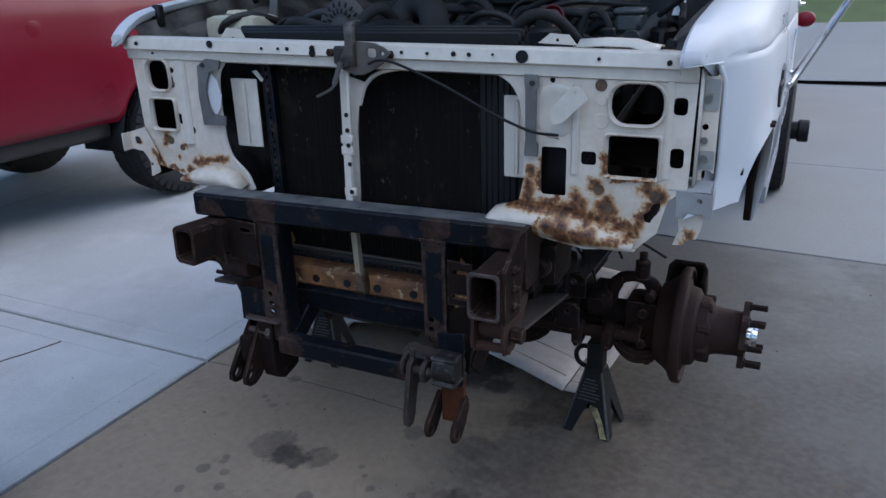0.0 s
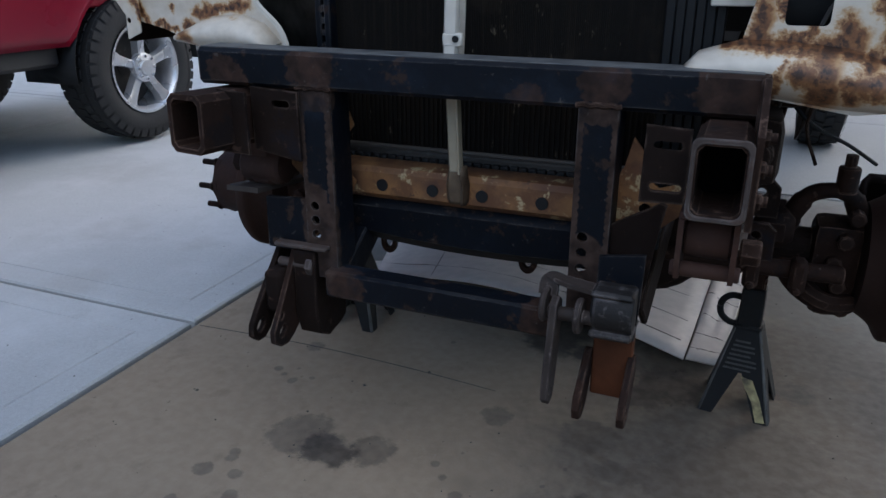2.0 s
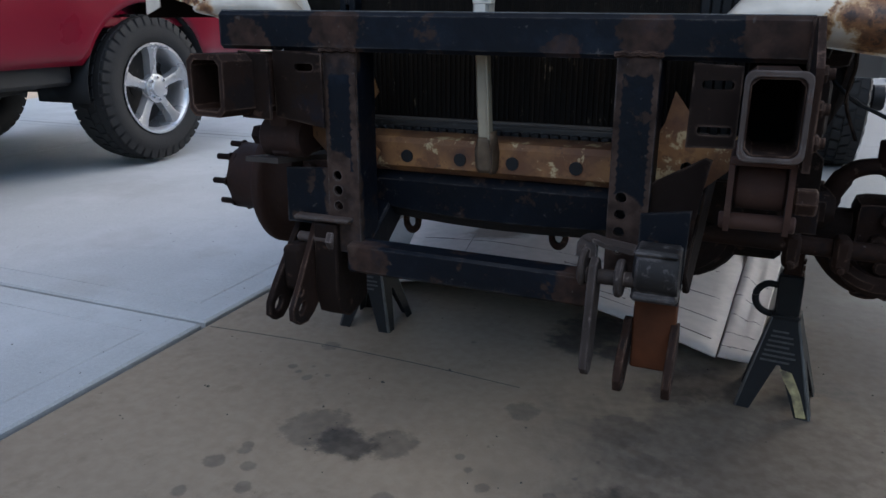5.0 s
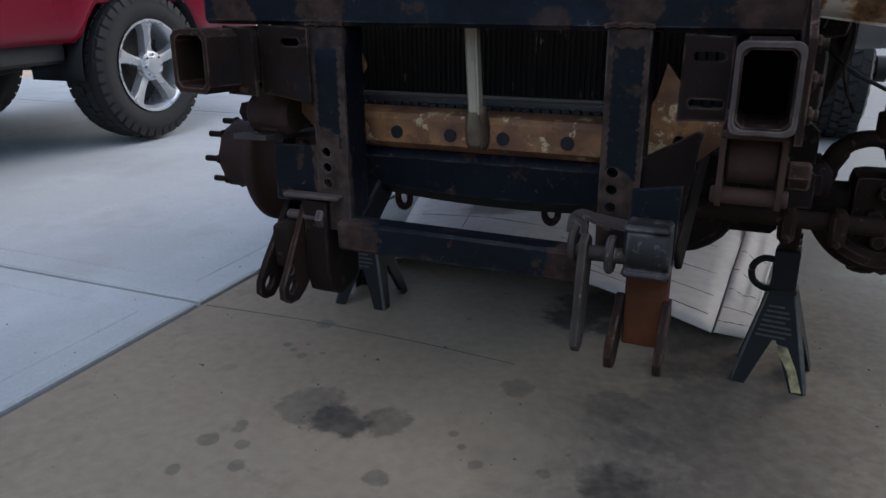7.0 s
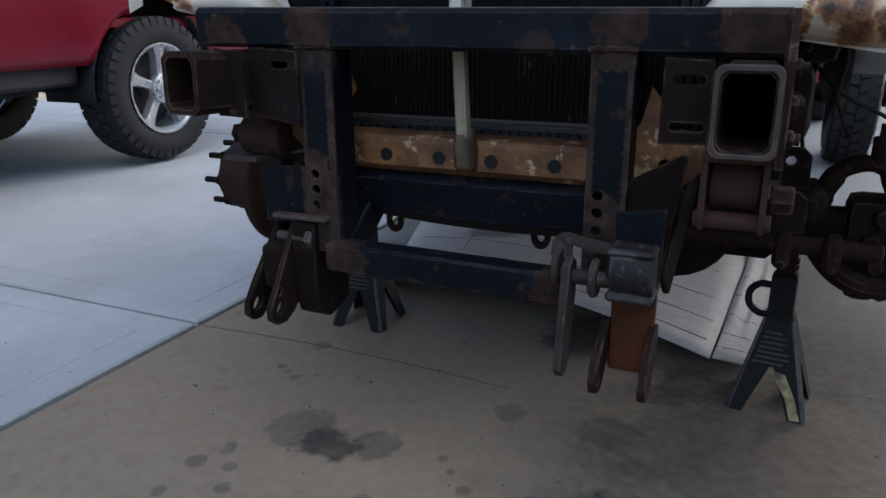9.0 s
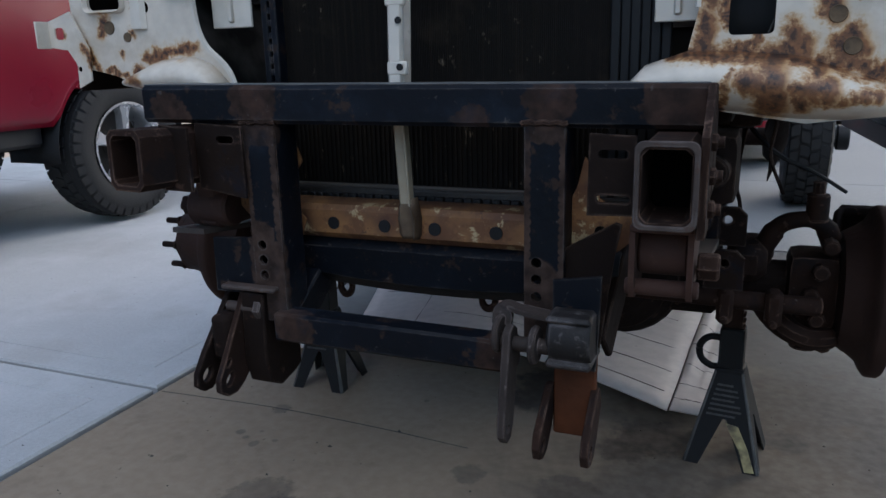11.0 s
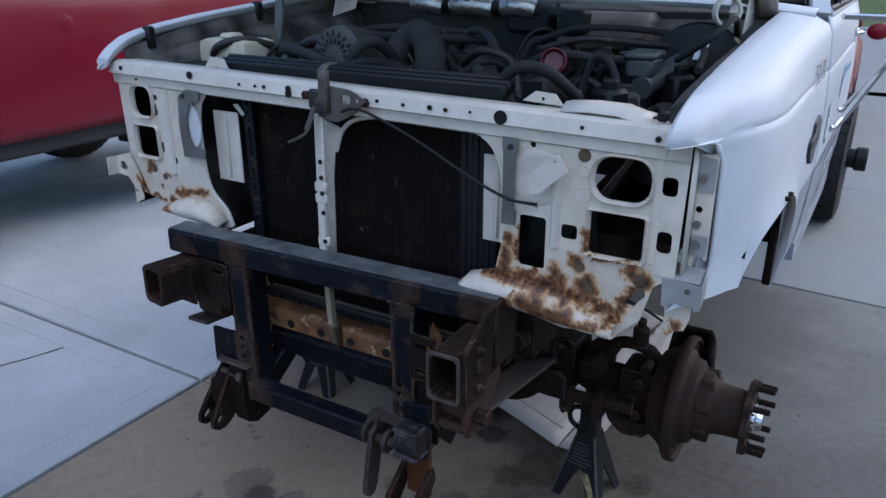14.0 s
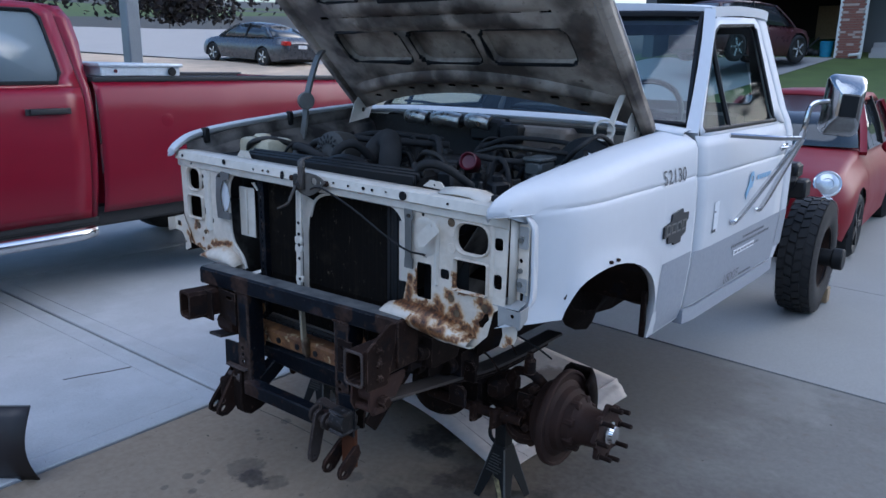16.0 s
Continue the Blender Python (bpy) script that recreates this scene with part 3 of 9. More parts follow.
def framed_slab(x0, x1, y0, y1, material, gap=0.018):
    """A slab whose smooth trowelled border is set off by a shallow tooled groove."""
    bm = B()
    rings = []
    for d, z in ((0.0, -0.1), (0.0, -0.006), (0.006, 0.0), (0.107, 0.0), (0.111, -0.004), (0.115, 0.0), (0.1155, 0.0003)):
        e = gap / 2 + d
        rings.append([bm.verts.new((x, y, z + ground_z(y))) for x, y in ((x0 + e, y0 + e), (x1 - e, y0 + e), (x1 - e, y1 - e), (x0 + e, y1 - e))])
    for p, q in zip(rings, rings[1:]):
        for i in range(4):
            bm.faces.new((p[i], p[(i + 1) % 4], q[(i + 1) % 4], q[i]))
    bm.faces.new(rings[-1])
    return part("slab", bm, material, driveway, sharp=20)


for y0, y1 in ((-6, -2.6), (-2.6, 0.345), (0.345, 3.3), (3.3, 6.4), (6.4, 9.0)):
    framed_slab(-4.0, -1.02, y0, y1, M_conc)
    framed_slab(-7.0, -4.0, y0, y1, M_conc)
slab(-1.02, 2.6, -6, -2.2, M_conc_stain_shade, skew=-0.065, z=-0.008)
slab(-1.02, 2.6, -2.2, 2.555, M_conc_stain_shade, skew=-0.065, z=-0.008)
slab(-1.02, 2.6, 2.555, 4.66, M_conc_far, skew=-0.065, z=-0.004)
slab(-1.02, 2.6, 4.66, 9.0, M_conc_far, skew=-0.065, z=-0.004)
for y0, y1 in ((-6, -2.2), (-2.2, 2.5), (2.5, 4.55), (4.55, 9)):
    slab(2.6, 6.0, y0, y1, M_conc_far, skew=-0.06, z=-0.004)
# hairline cracks
bm = B()
tube(bm, [(-1.0, 0.345, -0.0088), (-0.80, 0.358, -0.0088), (-0.59, 0.365, -0.0088), (-0.30, 0.355, -0.0088), (-0.05, 0.335, -0.0094)], 0.0022, 4)
part("crack", bm, M_soil, driveway)
bm = B()
tube(bm, [(-1.84, -0.10, 0.0005), (-1.80, 0.02, 0.0005), (-1.77, 0.09, 0.0005), (-1.73, 0.22, 0.0005)], 0.004, 4)
part("crack", bm, M_soil, driveway)

# ---- white pickup ----
truck = thing("pickup_truck", "stripped white pickup truck with open hood, front wheels and grille removed", "pickup truck")

# front panel that carries radiator and headlights
RUST_LINES = [([(0.460, 0.980), (0.459, 0.949), (0.456, 0.917)], 0.0122),
        ([(0.484, 1.013), (0.486, 0.979), (0.486, 0.937)], 0.0068),
        ([(0.412, 0.904), (0.456, 0.903), (0.499, 0.899), (0.548, 0.898), (0.590, 0.894), (0.630, 0.888), (0.677, 0.874), (0.717, 0.862)], 0.0095),
        ([(0.548, 0.894), (0.553, 0.866), (0.550, 0.827)], 0.0176),
        ([(0.495, 0.874), (0.486, 0.844), (0.476, 0.813)], 0.0054),
        ([(0.607, 0.876), (0.598, 0.853), (0.589, 0.827)], 0.0108),
        ([(0.605, 0.837), (0.639, 0.835), (0.686, 0.841), (0.718, 0.853)], 0.0081),
        ([(0.620, 0.964), (0.622, 0.947)], 0.0122),
        ([(0.652, 0.923), (0.656, 0.906), (0.640, 0.908)], 0.0149),
        ([(0.736, 0.964), (0.755, 0.956), (0.771, 0.945)], 0.0122),
        ([(0.762, 0.940), (0.748, 0.920), (0.734, 0.894), (0.725, 0.876)], 0.0108),
        ([(0.575, 0.929), (0.586, 0.912), (0.569, 0.910)], 0.0135),
        ([(0.641, 1.032), (0.640, 0.999)], 0.0068),
        ([(0.652, 0.980), (0.703, 0.979), (0.747, 0.981)], 0.0041),
        ([(0.830, 0.858), (0.828, 0.840)], 0.0095),
        ([(0.591, 1.022)], 0.0027),
        ([(0.527, 0.924), (0.513, 0.904)], 0.0068),
        ([(0.52, 0.86), (0.56, 0.845), (0.62, 0.85)], 0.014),
        ([(0.365, 0.855), (0.40, 0.845)], 0.006)]
RUST_LINES_LEFT = [([(-0.821, 0.982)], 0.0068),
        ([(-0.710, 0.993), (-0.720, 0.980)], 0.0108),
        ([(-0.642, 0.973)], 0.0068),
        ([(-0.682, 0.933)], 0.0054),
        ([(-0.768, 0.955), (-0.756, 0.924), (-0.739, 0.895)], 0.0068),
        ([(-0.607, 0.925), (-0.561, 0.932), (-0.517, 0.937), (-0.485, 0.938)], 0.0095),
        ([(-0.635, 0.898), (-0.606, 0.874), (-0.605, 0.854)], 0.0081),
        ([(-0.715, 0.899), (-0.665, 0.896)], 0.0054),
        ([(-0.621, 1.229), (-0.624, 1.218)], 0.0068),
        ([(-0.635, 1.027)], 0.0041),
        ([(-0.480, 1.255)], 0.0041)]
rust_over(M_core, along(RUST_LINES, 0.02) + along(RUST_LINES_LEFT, 0.03))

core = part("radiator_support", B(), M_core, truck, "rust-eaten white steel front panel with cut-outs")
bm = B()
outer = [(-0.805, 1.235), (-0.80, 1.02), (-0.775, 0.96), (-0.77, 0.905), (-0.70, 0.89), (-0.64, 0.868), (-0.60, 0.85), (-0.47, 0.845), (-0.40, 0.852),
         (-0.42, 0.90), (-0.47, 0.95), (-0.487, 1.0), (-0.487, 1.16), (-0.47, 1.205), (-0.43, 1.232), (-0.375, 1.238),
         (-0.062, 1.238), (-0.060, 1.20), (-0.050, 1.05), (-0.054, 0.85), (-0.030, 0.85), (-0.024, 1.05), (-0.014, 1.13), (0.012, 1.178), (0.06, 1.205), (0.12, 1.222),
         (0.32, 1.222), (0.38, 1.212), (0.425, 1.175), (0.443, 1.12), (0.443, 0.965), (0.43, 0.905), (0.38, 0.875), (0.345, 0.85), (0.35, 0.82), (0.48, 0.818), (0.60, 0.80),
         (0.72, 0.815), (0.765, 0.86), (0.785, 0.94), (0.825, 0.97), (0.83, 1.232)]
holes = [rrect(-0.745, 1.138, -0.665, 1.222, 0.025), rrect(-0.75, 1.02, -0.66, 1.108, 0.012), rrect(0.648, 1.108, 0.762, 1.196, 0.035), rrect(0.645, 0.988, 0.757, 1.08, 0.008),
         rrect(0.486, 0.928, 0.548, 1.045, 0.008), rrect(0.582, 1.008, 0.618, 1.04, 0.008), rrect(0.782, 1.132, 0.812, 1.17, 0.01), rrect(0.782, 1.015, 0.812, 1.06, 0.01),
         rrect(-0.655, 1.036, -0.635, 1.068, 0.008), disc(-0.70, 0.985, 0.012), disc(-0.655, 0.965, 0.009), disc(-0.655, 1.195, 0.009), disc(-0.66, 1.17, 0.008),
         disc(-0.605, 1.02, 0.012), disc(0.51, 1.2, 0.007),
         [(0.735, 0.885), (0.748, 0.882), (0.758, 0.90), (0.772, 0.915), (0.768, 0.934), (0.752, 0.928), (0.745, 0.91), (0.732, 0.90)], [(0.505, 1.09), (0.498, 1.068), (0.53, 1.062)],
         rrect(0.665, 1.205, 0.68, 1.213, 0.003)]
plate(bm, outer, holes, 0.004, facing(0.03))
bm.to_mesh(core.data)
bm.free()
core.data.materials.clear()
core.data.materials.append(M_core)

# rusty pressed pits and seized screws
M_pit = mat("rusty_pit", (0.15, 0.10, 0.055), 0.8, dark=0.4, scale=60, fine=120, bump=0.3)
for x, z, r, m2 in ((0.623, 1.191, 0.011, M_pit), (0.626, 1.159, 0.010, M_core), (0.626, 1.111, 0.014, M_core), (0.628, 0.952, 0.010, M_pit), (0.65, 0.908, 0.010, M_pit), (0.755, 0.948, 0.010, M_pit), (-0.70, 0.985, 0.011, M_pit), (-0.66, 1.155, 0.009, M_pit), (-0.655, 0.965, 0.008, M_pit)):
    bm = B()
    lathe(bm, [(r * 1.25, 0.0), (r * 1.15, 0.0022), (r, 0.0015), (r * 0.8, -0.002 + 0.0035), (0.0, 0.001)], (x, 0.030, z), (x, -1, z), 18)
    part("pressed_pit", bm, m2, core)
# dark baffle behind the cut-outs
bm = B()
grid(bm, [[V(x, 0.13 + 0.02 * math.sin(9 * x), z) for z in (0.86, 0.95, 1.08)] for x in (0.452, 0.50, 0.56, 0.63)])
part("inner_baffle", bm, M_black, core, "dark inner baffle", solid=0.003)

# top rail of the panel: two-step folded section
bm = B()
secs = []
for i in range(25):
    x = -0.815 + 1.645 * i / 24
    zt = 1.292 - 0.026 * i / 24
    secs.append([V(x, 0.10, zt - 0.004), V(x, 0.035, zt), V(x, 0.02, zt - 0.006), V(x, 0.012, zt - 0.034), V(x, 0.024, zt - 0.04), V(x, 0.024, zt - 0.062), V(x, 0.03, zt - 0.066)])
grid(bm, secs)
part("top_rail", bm, M_core_plain, core, "white folded steel top rail", solid=0.003)
for x, z, r in ((-0.76, 1.272, 0.006), (-0.48, 1.272, 0.010), (-0.30, 1.262, 0.004), (-0.245, 1.262, 0.004), (-0.215, 1.262, 0.005), (-0.135, 1.264, 0.008), (-0.135, 1.252, 0.010),
                (0.13, 1.258, 0.004), (0.20, 1.256, 0.004), (0.27, 1.256, 0.006), (0.31, 1.255, 0.005), (0.37, 1.256, 0.003), (0.442, 1.252, 0.015), (0.62, 1.25, 0.004), (0.77, 1.244, 0.006), (-0.70, 1.245, 0.004)):
    bm = B()
    cyl(bm, (x, 0.0135, z), (x, 0.0105, z), r, seg=12)
    part("rail_hole", bm, M_black, core)
for x0, x1, h in ((-0.52, -0.42, 0.035), (0.45, 0.545, 0.022)):
    bm = B()
    plate(bm, [(x0, 1.275), (x1, 1.27), (x1 - 0.02, 1.272 + h), (x0 + 0.03, 1.275 + h)], [disc((x0 + x1) / 2, 1.282, 0.004)], 0.003, facing(0.10))
    part("rail_tab", bm, M_core_plain, core)
bm = B()
grid(bm, [[V(x, 0.04, z), V(x, 0.075, z + 0.014), V(x, 0.12, z + 0.010)] for x, z in ((0.56, 1.270), (0.62, 1.274), (0.68, 1.272), (0.715, 1.262), (0.74, 1.258))])
part("rail_flange", bm, M_core_plain, core, "bent white rail flange", solid=0.003)
# rounded lower valances
for pts in ([(0.348, 0.845, 0.86), (0.37, 0.835, 0.885), (0.43, 0.826, 0.904), (0.50, 0.82, 0.903), (0.58, 0.81, 0.895), (0.65, 0.808, 0.872), (0.72, 0.815, 0.845)],
            [(-0.64, 0.868, 0.885), (-0.58, 0.853, 0.915), (-0.50, 0.847, 0.922), (-0.45, 0.847, 0.905), (-0.415, 0.848, 0.87)]):
    bm = B()
    grid(bm, [[V(x, 0.032 - 0.045 * math.sin(math.pi * k / 8) ** 0.7, zb + (zt - zb) * k / 8) for k in range(9)] for x, zb, zt in pts])
    part("lower_valance", bm, M_core, core, "rusty rounded lower valance", solid=0.003)
bm = B()
grid(bm, [[V(-0.64, 0.029, z), V(-0.632, 0.021, z), V(-0.608, 0.021, z), V(-0.60, 0.029, z)] for z in (0.98, 1.1, 1.225)])
part("pressed_bead", bm, M_core_plain, core)
bm = B()
grid(bm, [[V(0.766, 0.0295, z), V(0.771, 0.026, z), V(0.778, 0.026, z), V(0.783, 0.0295, z)] for z in (0.99, 1.1, 1.22)])
part("pressed_bead", bm, M_core, core)
bm = B()
grid(bm, [[V(0.558, 0.029, z), V(0.563, 0.022, z), V(0.572, 0.022, z), V(0.578, 0.029, z)] for z in (0.985, 1.1, 1.19)])
part("pressed_bead", bm, M_core_plain, core)
# folded edges round the openings
for pts, r in (([(-0.4, 0.035, 0.855), (-0.42, 0.035, 0.90), (-0.47, 0.035, 0.95), (-0.487, 0.035, 1.02), (-0.487, 0.035, 1.15), (-0.465, 0.035, 1.21), (-0.40, 0.035, 1.236), (-0.07, 0.035, 1.236)], 0.006),
               ([(-0.014, 0.035, 1.12), (0.012, 0.035, 1.178), (0.07, 0.035, 1.21), (0.2, 0.035, 1.222), (0.34, 0.035, 1.22), (0.415, 0.035, 1.185), (0.443, 0.035, 1.10), (0.443, 0.035, 0.97)], 0.006)):
    bm = B()
    tube(bm, pts, r, 6)
    part("opening_flange", bm, M_core_plain, core)
for h in holes[:4]:
    bm = B()
    cx, cz = sum(p[0] for p in h) / len(h), sum(p[1] for p in h) / len(h)
    ring = [V(x, 0.028, z) for x, z in h]
    ring2 = [V(cx + (x - cx) * 1.10, 0.018, cz + (z - cz) * 1.10) for x, z in h]
    ring3 = [V(cx + (x - cx) * 1.17, 0.029, cz + (z - cz) * 1.17) for x, z in h]
    grid(bm, [r + r[:1] for r in (ring, ring2, ring3)])
    part("pressed_rim", bm, M_core, core)
# centre strut
bm = B()
bar(bm, (-0.042, 0.0, 0.86), (-0.032, 0.0, 1.215), 0.027, 0.014, 0.004, up=(0, 1, 0))
for z in (1.005, 1.035, 0.892):
    bar(bm, (-0.037, -0.002, z - 0.012), (-0.037, -0.002, z + 0.012), 0.037, 0.012, 0.003, up=(0, 1, 0))
part("centre_strut", bm, M_core_plain, core, "white pressed-steel strut")
M_foot = mat("grimy_yellowed_paint", (0.16, 0.115, 0.07), 0.7, scale=16, fine=60, bump=0.2, tint=(0.05, 0.03, 0.018), mix=0.3)
M_strut_low = mat("yellowed_paint", (0.34, 0.29, 0.205), 0.6, dark=0.75, scale=12, bump=0.1)
bm = B()
bar(bm, (-0.030, 0.0, 0.655), (-0.040, 0.0, 0.862), 0.026, 0.014, 0.004, up=(0, 1, 0))
bar(bm, (-0.019, -0.008, 0.655), (-0.029, -0.008, 0.862), 0.005, 0.016, 0.0015, up=(0, 1, 0))
part("strut_lower_half", bm, M_strut_low, core, "yellowed lower half of the strut")
for z in (0.894, 1.02, 1.06, 1.10, 0.97):
    bm = B()
    cyl(bm, (-0.03, -0.0105, z), (-0.03, -0.0085, z), 0.006)
    part("bolt_hole", bm, M_black, core)
M_latch = mat("dull_latch_steel", (0.14, 0.125, 0.11), 0.55, 0.4, dark=0.5, scale=16, bump=0.2)
# hood latch and release cable
bm = B()
plate(bm, [(0.010, 1.285), (0.066, 1.281), (0.090, 1.272), (0.112, 1.258), (0.088, 1.232), (0.062, 1.216), (0.030, 1.203), (0.004, 1.203), (-0.026, 1.214), (-0.034, 1.25), (-0.018, 1.27)], [disc(0.088, 1.256, 0.005), rrect(0.044, 1.246, 0.070, 1.268, 0.008)], 0.006, facing(-0.010))
latch = part("hood_latch", bm, M_latch, truck, "dull brownish-grey steel hood latch", bevel=0.0015)
bm = B()
grid(bm, [[V(x, y, z) for x, y, z in ((-0.016, -0.006, zz), (-0.013, -0.020, zz), (0.010, -0.022, zz), (0.014, -0.010, zz))] for zz in (1.225, 1.26, 1.30, 1.322)])
grid(bm, [[V(-0.014, -0.018, 1.322), V(0.011, -0.020, 1.322)], [V(-0.012, -0.004, 1.332), V(0.010, -0.004, 1.332)], [V(-0.012, 0.03, 1.334), V(0.010, 0.03, 1.334)]])
part("safety_catch", bm, M_latch, latch, "bent steel safety catch", solid=0.003)
bm = B()
box(bm, (-0.060, -0.006, 1.226), (-0.022, 0.012, 1.272), 0.005)
cyl(bm, (-0.014, -0.022, 1.236), (-0.014, -0.010, 1.236), 0.016, seg=12, bev=0.003)
part("catch_plate", bm, M_dark_metal, latch)
bm = B()
tube(bm, [(-0.028, -0.02, 1.235), (-0.036, -0.032, 1.20), (-0.046, -0.042, 1.172), (-0.085, -0.048, 1.152)], 0.008, 6, flat=(0.010, 0.003))
part("latch_lever", bm, M_latch, latch)
bm = B()
tube(bm, [(0.055, -0.024, 1.232), (0.085, -0.026, 1.242), (0.13, -0.02, 1.235), (0.25, -0.01, 1.185), (0.38, -0.004, 1.12), (0.47, 0.0, 1.085), (0.53, 0.02, 1.075)], 0.0034, 8)
part("release_cable", bm, M_black, latch)
for x, z in ((-0.075, 1.255), (0.10, 1.252)):
    bm = B()
    cyl(bm, (x, 0.012, z), (x, 0.0, z), 0.011, seg=6, bev=0.002)
    part("bolt", bm, M_rusty, latch)
# headlight brackets
for x0, pts, z0, z1 in ((-0.565, [(-0.537, 1.211), (-0.503, 1.232), (-0.453, 1.228), (-0.458, 1.205), (-0.495, 1.195), (-0.510, 1.165), (-0.518, 1.135), (-0.512, 1.10), (-0.499, 1.072), (-0.455, 1.072), (-0.459, 1.045), (-0.540, 1.043), (-0.545, 1.127)], 1, 1),
                        (0.46, [(0.448, 1.213), (0.48, 1.212), (0.484, 1.186), (0.477, 1.178), (0.477, 1.060), (0.483, 1.052), (0.482, 1.023), (0.449, 1.023), (0.45, 1.051), (0.452, 1.062), (0.451, 1.178), (0.449, 1.189)], 1, 1)):
    bm = B()
    plate(bm, pts, [], 0.006, facing(0.012))
    br = part("headlight_bracket", bm, M_grey_metal, truck, "grey steel headlight bracket")
    bm = B()
    cyl(bm, (pts[1][0] - 0.012, 0.012, pts[1][1] - 0.018), (pts[1][0] - 0.012, 0.006, pts[1][1] - 0.018), 0.006, seg=8)
    part("bolt", bm, M_dark_metal, br)
bm = B()
plate(bm, [(0.514, 1.137), (0.540, 1.165), (0.568, 1.192), (0.584, 1.191), (0.603, 1.164), (0.546, 1.110), (0.522, 1.104)], [disc(0.575, 1.18, 0.005)], 0.003, facing(-0.004))
part("loose_tab", bm, M_core_plain, truck, "bent white sheet-metal tab")
bm = B()
lathe(bm, [(0.064, 0.0), (0.058, 0.0025), (0.05, 0.003), (0.042, 0.0015), (0.0, 0.001)], (0.520, 0.031, 1.130), (0.520, -1, 1.130), 32)
part("pressed_boss", bm, M_core_plain, core, "round pressed boss")
# white pressing behind the passenger's bracket
bm = B()
plate(bm, [(-0.522, 1.195), (-0.500, 1.195), (-0.478, 1.172), (-0.469, 1.130), (-0.476, 1.095), (-0.492, 1.075), (-0.512, 1.075)], [], 0.004, facing(0.021))
part("pressed_boss", bm, M_white, core)
bm = B()
plate(bm, [(-0.391, 1.194), (-0.373, 1.197), (-0.351, 1.171), (-0.360, 1.165)], [], 0.003, facing(0.07))
part("rail_tab", bm, M_core_plain, core)
# outer return panels beside the headlights
bm = B()
plate(bm, [(0.838, 0.972), (0.862, 0.975), (0.872, 1.0), (0.872, 1.205), (0.862, 1.232), (0.838, 1.232)], [disc(0.846, 1.102, 0.007), rrect(0.840, 1.212, 0.864, 1.228, 0.005), rrect(0.846, 0.978, 0.866, 1.005, 0.005)], 0.004, facing(0.075))
part("side_panel", bm, M_core, core)
bm = B()
grid(bm, [[V(0.836, 0.034, z), V(0.838, 0.055, z), V(0.8385, 0.076, z)] for z in (0.975, 1.1, 1.232)])
part("panel_return", bm, M_core_plain, core, solid=0.003)
for z0, z1 in ((1.140, 1.205), (1.008, 1.050)):
    bm = B()
    plate(bm, rrect(0.839, z0, 0.870, z1, 0.004), [disc(0.853, (z0 + z1) / 2, 0.005)], 0.004, facing(0.070))
    part("fender_tab", bm, M_core_dull, core, "grey steel fender tab")
bm = B()
plate(bm, [(0.802, 0.966), (0.878, 0.962), (0.880, 0.908), (0.868, 0.906), (0.866, 0.915), (0.826, 0.915), (0.822, 0.902), (0.804, 0.905)], [disc(0.853, 0.945, 0.006)], 0.003, facing(0.028))
grid(bm, [[V(x, y, z + 0.006 * (y > 0.05)) for y, z in ((0.028, 0.966), (0.034, 0.972), (0.075, 0.976))] for x in (0.785, 0.82, 0.875)])
plate(bm, [(0.03, 0.908), (0.07, 0.93), (0.075, 0.97), (0.03, 0.965)], [], 0.003, sideways(0.878))
part("corner_bracket", bm, M_core_dull, core, "grey steel corner bracket", bevel=0.002)
bm = B()
plate(bm, [(0.806, 0.915), (0.862, 0.912), (0.860, 0.875), (0.852, 0.852), (0.832, 0.846), (0.822, 0.834), (0.800, 0.832), (0.812, 0.87)], [], 0.003, facing(0.045))
part("splash_flap", bm, M_core, core)
bm = B()
plate(bm, [(-0.794, 1.021), (-0.858, 1.003), (-0.864, 0.951), (-0.812, 0.944), (-0.791, 0.915), (-0.793, 0.866), (-0.756, 0.881), (-0.753, 0.945), (-0.775, 0.985)], [rrect(-0.842, 0.966, -0.818, 0.99, 0.006), disc(-0.785, 0.905, 0.006)], 0.003, facing(0.02))
box(bm, (-0.862, -0.012, 0.948), (-0.858, 0.022, 1.003), 0.001)
part("corner_bracket", bm, M_core, core, "bent white corner bracket")
for x, y, z in ((0.848, 0.070, 1.165), (0.848, 0.070, 1.033), (0.846, 0.075, 1.072)):
    bm = B()
    cyl(bm, (x, y, z), (x, y - 0.006, z), 0.008, seg=8)
    part("bolt", bm, M_grey_metal, core)
# side shrouds beside the radiator
for x0, x1, z0, z1 in ((-0.472, -0.378, 0.975, 1.172), (0.375, 0.445, 0.952, 1.155)):
    bm = B()
    box(bm, (x0, 0.07, z0), (x1, 0.075, z1), 0.002)
    bar(bm, ((x0 + x1) / 2, 0.068, z0 + 0.01), ((x0 + x1) / 2, 0.068, z1 - 0.01), 0.012, 0.008, 0.003, up=(0, 1, 0))
    part("air_deflector", bm, M_core_plain, truck, "white sheet-metal air deflector")

